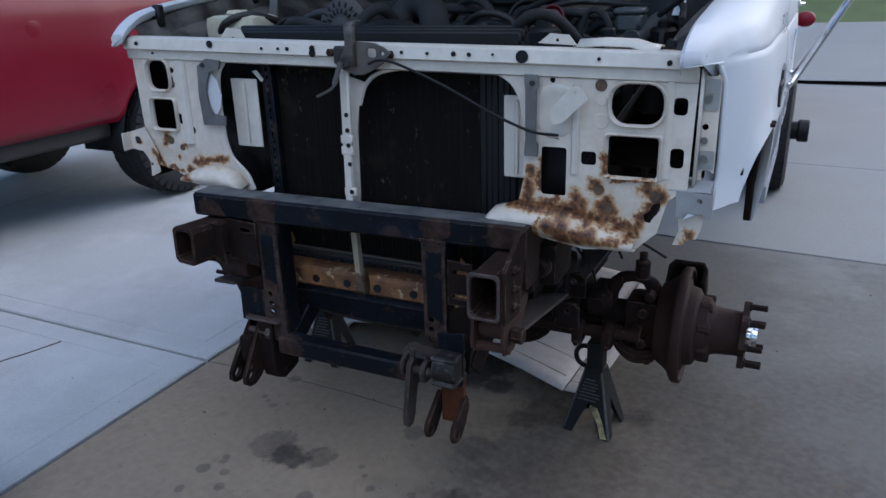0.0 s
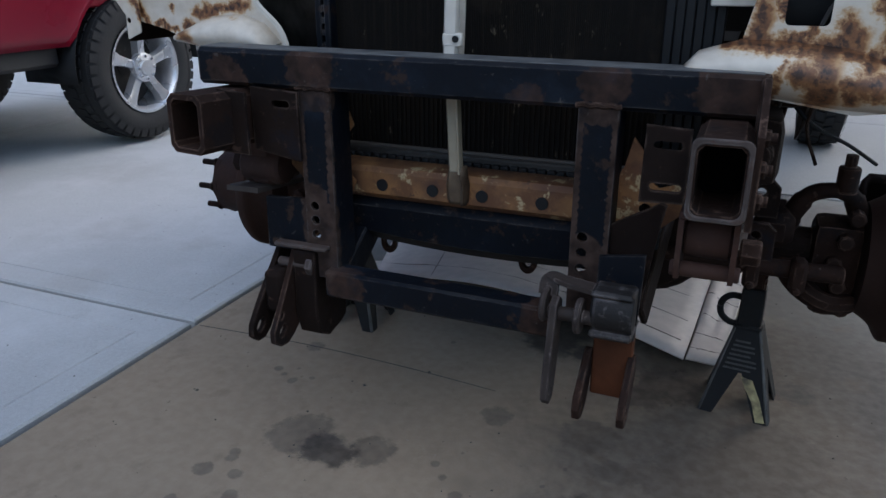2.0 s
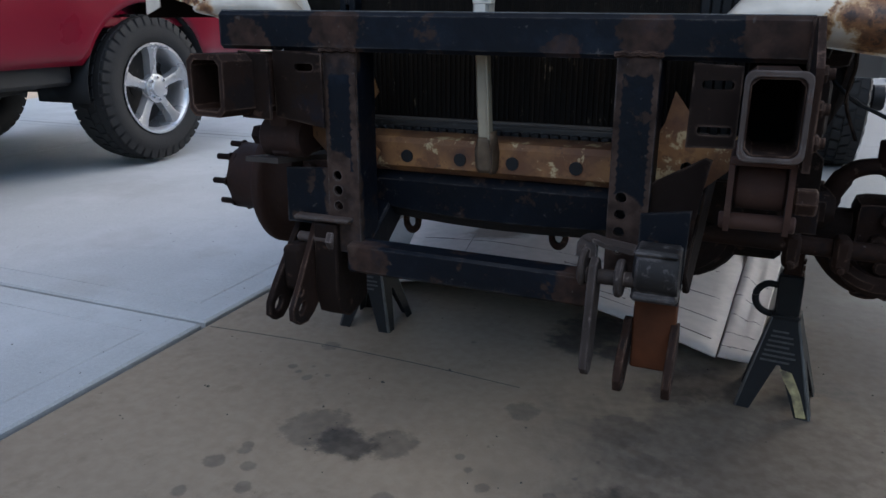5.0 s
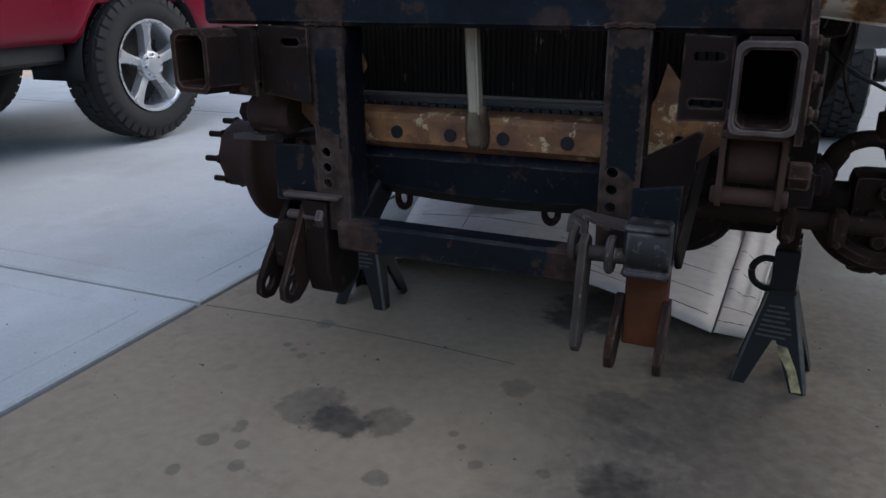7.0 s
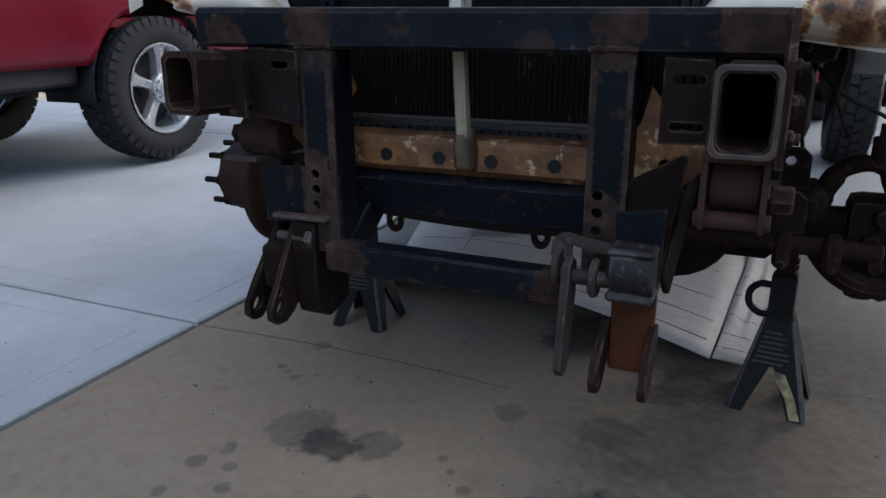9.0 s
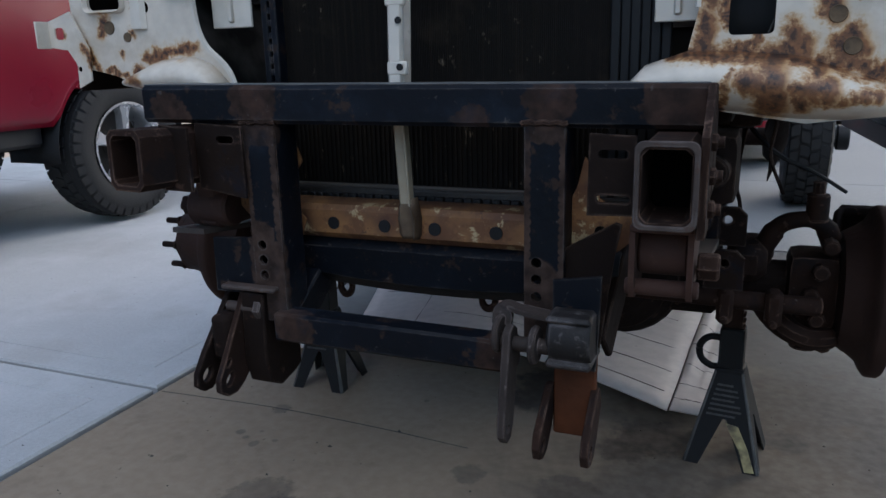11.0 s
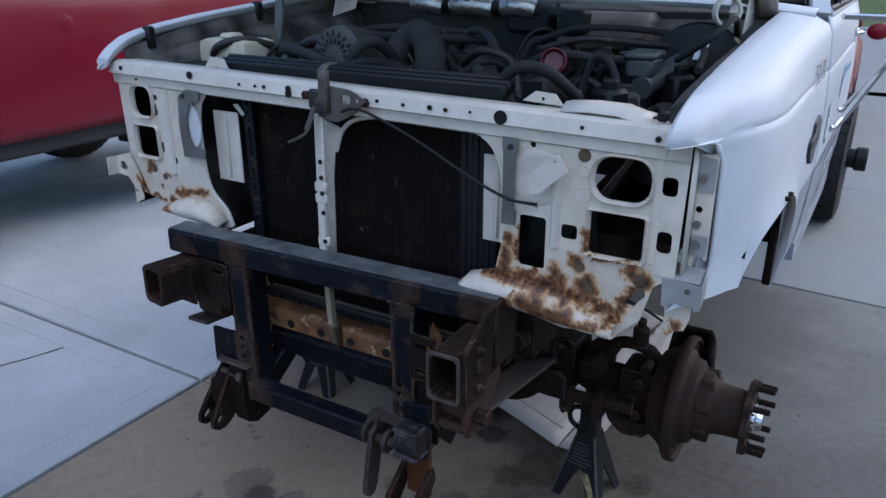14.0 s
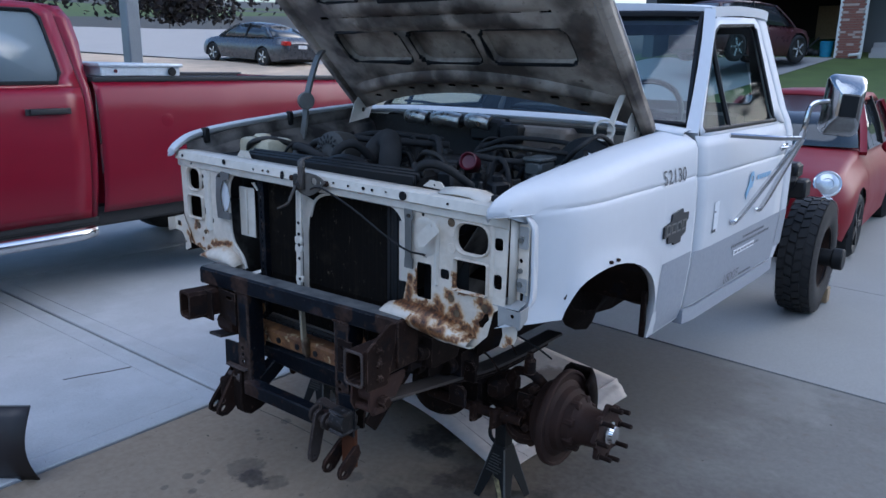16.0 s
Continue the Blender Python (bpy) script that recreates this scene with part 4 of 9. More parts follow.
# radiator: tanks, tubes and fins
scuffs(M_core_fins, (0.018, 0.0135, 0.010), 8, 0.5, 0.7, (16, 1, 0.25))
scuffs(M_core_fins, (0.034, 0.026, 0.018), 6, 0.55, 0.5)
scuffs(M_core_fins, (0.20, 0.16, 0.11), 46, 0.63, 0.8, (1, 1, 0.5), soft=0.08)
radiator = part("radiator", B(), M_core_fins, truck, "dusty black radiator core")
bm = B()
box(bm, (-0.335, 0.10, 0.60), (0.385, 0.15, 1.24), 0.003)
bm.to_mesh(radiator.data)
bm.free()
bm = B()
for i in range(72):
    x = -0.325 + 0.0098 * i
    box(bm, (x - 0.0016, 0.0945, 0.675), (x + 0.0016, 0.1005, 0.845))
for i in range(210):
    x = -0.33 + 0.71 * i / 209
    box(bm, (x - 0.0008, 0.0990, 0.845), (x + 0.0008, 0.1005, 1.225))
part("fin_pack", bm, M_core_fins, radiator)["kind"] = "stuff"
bm = B()
for x in (-0.352, -0.332):
    box(bm, (x - 0.007, 0.072, 0.62), (x + 0.007, 0.10, 1.23), 0.002)
for k in range(26):
    box(bm, (-0.349, 0.074, 0.63 + 0.023 * k), (-0.335, 0.085, 0.642 + 0.023 * k), 0.001)
part("side_rail", bm, M_navy, radiator, "slotted dark steel side rail")
for k in range(6):
    bm = B()
    x = 0.305 + 0.016 * k
    box(bm, (x, 0.088 + 0.002 * (k % 2), 0.62), (x + 0.0155, 0.11, 1.22), 0.002)
    part("side_tank_rib", bm, M_black, radiator)
bm = B()
box(bm, (-0.34, 0.075, 0.652), (0.40, 0.09, 0.668), 0.003)
part("lower_rail", bm, M_dark_metal, radiator)
for k in range(3):
    bm = B()
    box(bm, (-0.49, 0.115 + 0.022 * k, 1.262 + 0.012 * k), (0.40, 0.132 + 0.022 * k, 1.30 + 0.006 * k), 0.005)
    part("top_shroud", bm, M_black, radiator, "ribbed black plastic shroud")
for k in range(40):
    bm = B()
    x = -0.33 + 0.0182 * k
    box(bm, (x, 0.062 + 0.003 * (k % 2), 0.60), (x + 0.015, 0.085, 0.658), 0.002)
    part("lower_tank_rib", bm, M_black, radiator)
# rusty lower cross panel
bm = B()
secs = []
for i in range(15):
    x = -0.36 + 0.62 * i / 14
    secs.append([V(x, 0.06, 0.652), V(x, 0.02, 0.645), V(x, 0.012, 0.635), V(x, 0.012, 0.592), V(x, 0.03, 0.578), V(x, 0.06, 0.574)])
grid(bm, secs)
low = part("lower_panel", bm, M_tan, truck, "flaking tan and rust lower cross panel", solid=0.003)
for x in (-0.19, -0.083, 0.017, 0.132):
    bm = B()
    cyl(bm, (x, 0.0135, 0.611), (x, 0.0095, 0.611), 0.012, seg=12)
    part("panel_hole", bm, M_black, low)
bm = B()
grid(bm, [[V(-0.030 - w, 0.010, z), V(-0.030 - w * 0.6, y, z), V(-0.030 + w * 0.5, y, z), V(-0.030 + w * 0.8, y - 0.010, z), V(-0.030 + w, 0.010, z)] for z, w, y in ((0.668, 0.014, -0.004), (0.645, 0.018, -0.002), (0.630, 0.021, 0.002), (0.600, 0.019, 0.006), (0.592, 0.014, 0.009))])
part("strut_foot", bm, M_foot, low, "flared strut foot", solid=0.003)
for pts in ([(0.255, 0.585), (0.30, 0.575), (0.345, 0.60), (0.40, 0.65), (0.40, 0.69), (0.335, 0.668), (0.312, 0.685), (0.314, 0.715), (0.300, 0.735), (0.288, 0.75), (0.276, 0.70), (0.255, 0.66)],
            [(-0.40, 0.66), (-0.34, 0.60), (-0.30, 0.575), (-0.25, 0.58), (-0.235, 0.62), (-0.262, 0.65), (-0.258, 0.70), (-0.235, 0.73), (-0.245, 0.755), (-0.30, 0.74), (-0.33, 0.69)]):
    bm = B()
    plate(bm, pts, [disc(sum(p[0] for p in pts) / len(pts), 0.63, 0.01)], 0.004, facing(-0.012))
    part("gusset", bm, M_tan, low, "torn rusty tan gusset")

# fenders
Z_IN = [(0.0, 1.252), (0.012, 1.268), (0.038, 1.290), (0.07, 1.303), (0.12, 1.318), (0.2, 1.332), (0.34, 1.349), (0.7, 1.384), (1.08, 1.410), (1.2, 1.415)]
ARCH = [(0.128, 0.93), (0.138, 0.952), (0.155, 0.973), (0.18, 0.992), (0.22, 1.010), (0.27, 1.023), (0.33, 1.031), (0.40, 1.035), (0.47, 1.033), (0.54, 1.024), (0.61, 1.008), (0.67, 0.987), (0.72, 0.964), (0.765, 0.936), (0.80, 0.905), (0.825, 0.872), (0.842, 0.84), (0.853, 0.805), (0.857, 0.77)]
NOSE = 0.075  # how far the side draws in towards the front


def drawn_in(y):
    return NOSE * (max(0.0, 0.45 - y) / 0.37) ** 2


def shifted(y, z):
    """An arch point carried back to where the drawn-in skin stands."""
    q = y
    for _ in range(20):
        q = y + 1.855 * drawn_in(q)
    return q, z + (q - y) * (z - 1.622) / (y + 1.651)


ARCH = [shifted(y, z) for y, z in ARCH]


def nose_y(x, z):
    """Front edge of the driver's fender: a brow above, a set-back lip below."""
    if x < 0.83 or z > 1.238:
        return -0.035 + 0.10 * min(1.0, max(0.0, (x - 0.815) / 0.056))
    return interp(z, [(0.90, 0.036), (0.93, 0.050), (0.955, 0.076), (0.985, 0.087), (1.20, 0.085), (1.238, 0.066)])


def cab_x(z):
    return interp(z, [(0.62, 0.915), (0.66, 0.93), (0.72, 0.945), (0.92, 0.962), (1.15, 0.962), (1.235, 0.956), (1.25, 0.954), (1.36, 0.945), (1.42, 0.925), (1.45, 0.905), (1.86, 0.765), (1.915, 0.746), (1.945, 0.730)])


def fender_bottom(y):
    if y < ARCH[0][0]:
        return 0.911 + (ARCH[0][1] - 0.911) * max(0.0, y) / ARCH[0][0]
    return interp(y, ARCH) if y < 0.8575 else 0.655


def fender_side(y, z, zt):
    """x of the outer skin at height z."""
    x = interp(z, [(0.62, 0.925), (0.70, 0.935), (0.90, 0.952), (1.02, 0.958), (1.18, 0.955), (1.235, 0.950), (1.25, 0.947), (1.33, 0.928), (1.42, 0.895)])
    if 0.16 < y < 0.90:
        k = min(1, (y - 0.16) / 0.06, (0.90 - y) / 0.03)
        x += 0.010 * k * math.exp(-((z - interp(y, ARCH)) / 0.035) ** 2)
    w = min(1, max(0, (y - 0.55) / 0.55))
    x += (cab_x(z) + 0.0005 - x) * w * w * (3 - 2 * w)
    return x - drawn_in(y)


def fender(s):
    bm = B()
    yy = [0.015, 0.018, 0.024, 0.033, 0.045, 0.06, 0.08, 0.105, 0.13, 0.16, ARCH[0][0] - 0.0005] + [p[0] for p in ARCH] + [0.858, 0.88, 0.91, 0.95, 1.0, 1.05, 1.1, 1.15, 1.1685]
    rows = []
    up = 0.044 if s < 0 else 0.0
    for y in yy:
        zt = interp(y, Z_IN)
        zb = fender_bottom(y)
        if s < 0 and y < 0.42:
            zb = zt - 0.032 - 0.04 * min(1, y / 0.2)
        xs = fender_side(y, zt - 0.07, zt)
        row = [V(s * 0.80, y, zt - (0.045 if s > 0 else 0.022)), V(s * 0.798, y, zt - 0.006), V(s * 0.805, y, zt), V(s * 0.835, y, zt - 0.002), V(s * (0.835 + (xs - 0.835) * 0.55), y, zt - 0.012), V(s * (xs - 0.012), y, zt - 0.034)]
        z1 = zt - 0.06
        z2 = min(1.262, z1 - 0.006)
        lv = [z1, (z1 + z2) / 2, z2, z2 - 0.010, z2 - 0.016, z2 - 0.022, z2 - 0.032]
        lv += [lv[-1] + (zb - lv[-1]) * k / 10 for k in range(1, 11)]
        if s < 0 and y < 0.42:
            lv = [max(z, zb + 0.0004 * (17 - k)) for k, z in enumerate(lv)]
        for z in lv:
            gr = 0.005 * math.exp(-((z - 1.246) / 0.005) ** 2) if y > 0.06 else 0
            row.append(V(s * (fender_side(y, z, zt) - gr), y, z))
        row.append(V(s * (fender_side(y, zb, zt) - 0.025), y, zb + 0.004))
        for k, p in enumerate(row):
            if s > 0 and y < 0.265:
                f = nose_y(p.x, p.z)
                p.y = f + (y - 0.015) * (0.265 - f) / 0.25
                p.x = min(p.x, fender_side(p.y, p.z, zt))
            elif s < 0 and y < 0.09 and p.z > 1.20:
                p.y -= 0.020 * (1 - y / 0.09) * min(1, (p.z - 1.20) / 0.03)
            p.z += up * min(1, 0.5 + y * 6) * (1 - max(0, y - 0.4) * 0.25)
        rows.append(row)
    if s > 0:
        # the brow's edge rolls down
        for dy, dz in ((0.003, 0.010), (0.004, 0.026)):
            rows.insert(0, [V(p.x, p.y - (dy if p.z > 1.238 else 0), max(min(p.z, 1.243), p.z - dz) if p.z > 1.238 else p.z) for p in rows[0]])
    grid(bm, rows)
    if s < 0:
        bm.faces.new([bm.verts.new(p) for p in rows[0]])
    bmesh.ops.remove_doubles(bm, verts=bm.verts, dist=0.0002)
    return bm


fender_l = part("fender", fender(1), M_white, truck, "glossy white front fender", solid=0.002, sharp=50)
part("fender", fender(-1), M_white, truck, "glossy white front fender", solid=0.002, sharp=50)
# rolled front lip and inner return of the driver's fender
bm = B()
lip = [[], [], [], [], [], []]
for k in range(19):
    z = 1.236 - 0.322 * k / 18
    y0 = nose_y(0.9, z)
    xe = fender_side(y0, z, 1.27)
    for r, (dx, dy) in zip(lip, ((0.0, 0.0), (-0.002, -0.003), (-0.005, -0.004), (-0.008, -0.001), (-0.009, 0.008), (-0.008, 0.035))):
        r.append(V(xe + dx, y0 + dy, z))
grid(bm, lip)
part("front_lip", bm, M_white, fender_l, "rolled white front edge", solid=0.002)
bm = B()
grid(bm, [[V(x, nose_y(x, 1.25) - 0.006 + d, z) for x in (0.800, 0.812, 0.826, 0.840, 0.854, 0.868)] for d, z in ((0.0, 1.2425), (0.03, 1.2405), (0.10, 1.2405))])
part("nose_underside", bm, M_white, fender_l, solid=0.002)
for s in (1, -1):
    # dark wheel-house lining
    bm = B()
    grid(bm, [[V(s * x, y + (0.012 if y > 0.8 else 0), z + 0.014) for x in (0.925, 0.86, 0.7, 0.55)] for y, z in ARCH[2:]] if s > 0 else [[V(s * x, y, z + 0.014) for x in (0.925, 0.86, 0.7, 0.55)] for y, z in ARCH if y > 0.4])
    part("wheelhouse", bm, M_rusty_dark, truck, "dirty dark inner wheelhouse", solid=0.003)
    bm = B()
    box(bm, (s * 0.902 if s > 0 else -0.925, 0.842, 0.66), (s * 0.925 if s > 0 else -0.902, 0.856, 0.84), 0.004)
    part("mud_shield", bm, M_rusty_dark, truck)
    if s > 0:
        bm = B()
        low = [(0.66, 0.88), (0.74, 0.76), (0.80, 0.69), (0.86, 0.625), (0.95, 0.58), (1.05, 0.555), (1.09, 0.575), (1.12, 0.612), (1.25, 0.602), (1.36, 0.615), (1.46, 0.575), (1.58, 0.535), (1.68, 0.56)]
        grid(bm, [[V(s * (0.60 + 0.02 * math.sin(5 * y + 3 * k)), y, z + (0.94 - z) * k / 4) for k in range(5)] for y, z in low])
        part("inner_apron", bm, M_rusty_dark, truck, "grimy dark inner apron", solid=0.003)
# lower grey band of the fender behind the wheel
M_band = M_grey_band


def side_band(bm, y0, y1, z0, z1, off, fx, n=14):
    rows = []
    for i in range(n + 1):
        y = y0 + (y1 - y0) * i / n
        rows.append([V(fx(y, z0 + (z1 - z0) * k / 6) + off, y, z0 + (z1 - z0) * k / 6) for k in range(7)])
    return grid(bm, rows)


bm = B()
rows = []
for i in range(15):
    y = 0.872 + (1.158 - 0.872) * i / 14
    lo = 0.662
    hi = 0.948
    if y < 0.90:
        lo = 0.76
    rows.append([V(fender_side(y, lo + (hi - lo) * k / 6, 1.4) + 0.0012, y, lo + (hi - lo) * k / 6) for k in range(7)])
grid(bm, rows)
part("grey_band", bm, M_band, fender_l, "grey painted lower band")

# cab
CAB0 = 1.165


def rear_y(z):
    return interp(z, [(0.64, 2.47), (0.70, 2.56), (0.85, 2.625), (1.3, 2.615), (1.5, 2.61), (1.95, 2.605)])


DOOR_R = 2.47
bm = B()
# rear corner panel, roof, sills and back wall
zs = [0.655, 0.70, 0.76, 0.82, 0.92, 1.05, 1.15, 1.235, 1.25, 1.36, 1.42, 1.47, 1.6, 1.75, 1.86, 1.915, 1.945]
for s in (1, -1):
    grid(bm, [[V(s * cab_x(z), interp(t, [(0, interp(z, [(0.6, DOOR_R - 0.05), (1.42, DOOR_R), (1.9, 2.40)])), (1, rear_y(z))]), z) for t in (0, 0.5, 0.9)] + [V(s * (cab_x(z) - 0.05), rear_y(z), z)] for z in zs])
back = [[V(-cab_x(z) + 0.05 + (2 * cab_x(z) - 0.10) * k / 8, rear_y(z), z) for k in range(9)] for z in zs]
grid(bm, back[:11])
grid(bm, back[-3:])
cab = part("cab", bm, M_white, truck, "white cab body", solid=0.003, sharp=50)
bm = B()
rows = []
for i in range(11):
    t = i / 10
    y = 1.70 + (2.60 - 1.70) * t
    h = 1.955 + 0.05 * t + 0.02 * math.sin(math.pi * min(1, t * 1.3)) - (0.03 if i in (0, 10) else 0)
    rows.append([V(x, y + (0.03 * (abs(x) / 0.74) ** 2 if i == 0 else 0), h - 0.035 * (abs(x) / 0.74) ** 2 - (0.03 if abs(x) > 0.70 else 0)) for x in np.linspace(-0.735, 0.735, 13)])
grid(bm, rows)
part("roof", bm, M_white, cab, "white roof skin", solid=0.003, sharp=60)
# windscreen pillars and header
for s in (1, -1):
    bm = B()
    pts = [(s * 0.905, 1.20, 1.40), (s * 0.86, 1.37, 1.56), (s * 0.80, 1.57, 1.75), (s * 0.735, 1.75, 1.915)]
    tube(bm, pts, 0.03, 8, flat=(0.024, 0.020))
    part("windscreen_pillar", bm, M_white, cab)
    bm = B()
    tube(bm, [(s * 0.735, 1.74, 1.915), (s * 0.742, 2.1, 1.942), (s * 0.737, 2.5, 1.952), (s * 0.735, 2.60, 1.945)], 0.02, 8, flat=(0.012, 0.022))
    part("drip_rail", bm, M_white, cab)
    bm = B()
    tube(bm, [(s * 0.93, 1.17, 0.665), (s * 0.93, 1.6, 0.665), (s * 0.93, 2.2, 0.665), (s * 0.925, 2.50, 0.67)], 0.03, 8, flat=(0.02, 0.03))
    part("rocker_panel", bm, M_band, cab, "grey rocker panel")
bm = B()
tube(bm, [(-0.73, 1.76, 1.912), (-0.4, 1.72, 1.935), (0, 1.70, 1.945), (0.4, 1.72, 1.935), (0.73, 1.76, 1.912)], 0.03, 8, flat=(0.02, 0.025))
part("header", bm, M_white, cab)
# cowl panel under the windscreen
bm = B()
rows = []
for i in range(17):
    x = -0.90 + 1.8 * i / 16
    b = -0.02 * (1 - (x / 0.9) ** 2)
    c = 0.03 * (1 - (x / 0.9) ** 4)
    rows.append([V(x, 1.125 + b, 1.392 + c), V(x, 1.12 + b, 1.405 + c), V(x, 1.135 + b, 1.415 + c), V(x, 1.20 + b, 1.425 + c), V(x, 1.25 + b, 1.42 + c)])
grid(bm, rows)
part("cowl_panel", bm, M_white, cab, "white cowl panel", solid=0.003)
bm = B()
rows = []
for i in range(17):
    x = -0.86 + 1.72 * i / 16
    b = -0.02 * (1 - (x / 0.9) ** 2)
    c = 0.03 * (1 - (x / 0.9) ** 4)
    rows.append([V(x, 1.245 + b, 1.418 + c), V(x, 1.30 + b, 1.425 + c)])
grid(bm, rows)
part("cowl_grille", bm, M_black, cab, solid=0.004)
for x0 in (-0.35, 0.35):
    bm = B()
    tube(bm, [(x0, 1.32, 1.43), (x0 - 0.2, 1.42, 1.46), (x0 - 0.45, 1.44, 1.47)], 0.007, 6)
    part("wiper", bm, M_black, cab, "black windscreen wiper")
# windscreen with rubber seal
bm = B()
rows = []
for i in range(13):
    x = i / 6 - 1
    rows.append([V(x * (0.84 - 0.13 * k / 6), 1.335 - 0.06 * (1 - x * x) + (0.40 + 0.0 * x) * k / 6, 1.435 + (0.465) * k / 6 + 0.01 * (1 - x * x)) for k in range(7)])
grid(bm, rows)
ws = part("windscreen", bm, M_screen, cab, "clear windscreen glass")
ws.visible_shadow = False
bm = B()
edge = [rows[0][k] for k in range(7)] + [rows[i][6] for i in range(1, 13)] + [rows[12][k] for k in range(5, -1, -1)] + [rows[i][0] for i in range(11, 0, -1)]
tube(bm, [tuple(p + V(0, -0.012, 0.004)) for p in edge] + [tuple(edge[0] + V(0, -0.012, 0.004))], 0.016, 6, n=1)
part("windscreen_seal", bm, M_black, cab, "black rubber windscreen seal")
M_interior = mat("grey_cloth", (0.13, 0.135, 0.14), 0.9, scale=8, bump=0.2)
# doors
for s in (1, -1):
    bm = B()
    rows = []
    zs2 = [0.70, 0.74, 0.82, 0.92, 1.0, 1.15, 1.232, 1.240, 1.246, 1.252, 1.262, 1.36, 1.405]
    for z in zs2:
        rows.append([V(s * (cab_x(z) + 0.001 - 0.006 * math.exp(-((z - 1.246) / 0.005) ** 2)), CAB0 + 0.006 + (DOOR_R - 0.02 - CAB0) * k / 10 - (0.03 if z < 0.8 and k == 10 else 0), z) for k in range(11)])
    rows.insert(0, [p + V(-s * 0.03, 0, 0.0) for p in rows[0]])
    grid(bm, rows)
    door = part("door", bm, M_white, truck, "white cab door with grey lower band" if s > 0 else "white cab door", solid=0.003, sharp=50)
    # window frame
    fr = [(1.215, 1.405), (1.24, 1.44), (1.52, 1.70), (1.70, 1.862), (1.78, 1.895), (2.37, 1.925), (2.41, 1.89), (2.44, 1.5), (2.45, 1.405)]
    inn = [(1.285, 1.425), (1.29, 1.445), (1.54, 1.675), (1.715, 1.83), (1.79, 1.858), (2.32, 1.888), (2.35, 1.868), (2.325, 1.48), (2.31, 1.425)]
    bm = B()
    grid(bm, [[V(s * (cab_x(z) + 0.004), y, z) for y, z in fr], [V(s * (cab_x(z) + 0.006), y, z) for y, z in inn], [V(s * (cab_x(z) - 0.02), y, z) for y, z in inn]])
    grid(bm, [[V(s * (cab_x(1.405) + 0.001), 1.215 + 1.26 * k / 8, 1.400) for k in range(9)], [V(s * (cab_x(1.425) + 0.004), 1.285 + 1.025 * k / 8, 1.425) for k in range(9)]])
    part("window_frame", bm, M_white if s > 0 else M_interior, door, solid=0.003)
    bm = B()
    loop = [(s * (cab_x(z) - 0.001), y, z) for y, z in inn] + [(s * (cab_x(1.425) - 0.001), 1.8, 1.425), (s * (cab_x(1.425) - 0.001), 1.285, 1.425)]
    tube(bm, loop, 0.011, 6, n=1)
    part("window_seal", bm, M_black, door, "black rubber window seal")
    bm = B()
    tube(bm, [(s * cab_x(1.43), 1.60, 1.43), (s * cab_x(1.60), 1.625, 1.60), (s * cab_x(1.775), 1.65, 1.775)], 0.012, 6, n=1)
    part("vent_post", bm, M_black, door)
    bm = B()
    ii = inn + [(1.8, 1.425)]
    vs = [bm.verts.new((s * (0.897 - (z - 1.45) * 0.3415), y, z)) for y, z in ii]
    bm.faces.new(vs)
    g = part("side_glass", bm, M_pane, door, "clear side window glass", sharp=0.1)
    if g.data.polygons[0].normal.x * s < 0:
        g.data.flip_normals()
    g.visible_shadow = False
    # handle
    bm = B()
    xh = s * (cab_x(1.285))
    box(bm, (min(xh, xh + s * 0.012), 2.37, 1.268), (max(xh, xh + s * 0.012), 2.47, 1.302), 0.004)
    tube(bm, [(xh + s * 0.012, 2.32, 1.285), (xh + s * 0.03, 2.36, 1.287), (xh + s * 0.03, 2.44, 1.288)], 0.008, 6)
    part("door_handle", bm, M_chrome, door, "chrome door handle")
    if s > 0:
        bm = B()
        side_band(bm, CAB0 + 0.014, DOOR_R - 0.012, 0.705, 0.945, 0.0035, lambda y, z: cab_x(z))
        part("grey_band", bm, M_band, door, "grey painted lower band")
        bm = B()
        side_band(bm, DOOR_R + 0.002, 2.60, 0.76, 0.945, 0.0025, lambda y, z: cab_x(z), 4)
        part("grey_band", bm, M_band, cab)
M_wheel_grey = mat("blue_grey_vinyl", (0.022, 0.026, 0.034), 0.5, bump=0.05)
# cab interior: seat, back window, steering wheel, dash
bm = B()
box(bm, (-0.72, 2.15, 0.95), (0.72, 2.52, 1.12), 0.05, seg=2)
box(bm, (-0.72, 2.38, 1.08), (0.72, 2.54, 1.44), 0.05, seg=2)
part("bench_seat", bm, M_interior, truck, "grey cloth bench seat")
bm = B()
plate(bm, [(-0.89, 1.38), (0.89, 1.38), (0.725, 1.92), (-0.725, 1.92)], [[(-0.70, 1.49), (0.70, 1.49), (0.722, 1.50), (0.73, 1.525), (0.672, 1.82), (0.658, 1.845), (0.635, 1.855), (-0.635, 1.855), (-0.658, 1.845), (-0.672, 1.82), (-0.73, 1.525), (-0.722, 1.50)]], 0.02, facing(2.55))
part("rear_window_trim", bm, M_interior, cab, "grey trim round the rear window")
for s in (1, -1):
    bm = B()
    grid(bm, [[V(s * (cab_x(z) - 0.022), interp(z, [(1.42, 2.335), (1.86, 2.375)]) + dy, z) for dy in (0.0, 0.10, 0.18)] for z in (1.3, 1.42, 1.5, 1.6, 1.75, 1.86)])
    part("pillar_trim", bm, M_interior, cab, solid=0.004)
bm = B()
grid(bm, [[V(x, y, 1.915 - 0.02 * (abs(x) / 0.7) ** 2) for x in (-0.69, -0.4, 0, 0.4, 0.69)] for y in (1.76, 2.1, 2.5)])
part("headliner", bm, M_interior, cab, "grey headliner", solid=0.004)
bm = B()
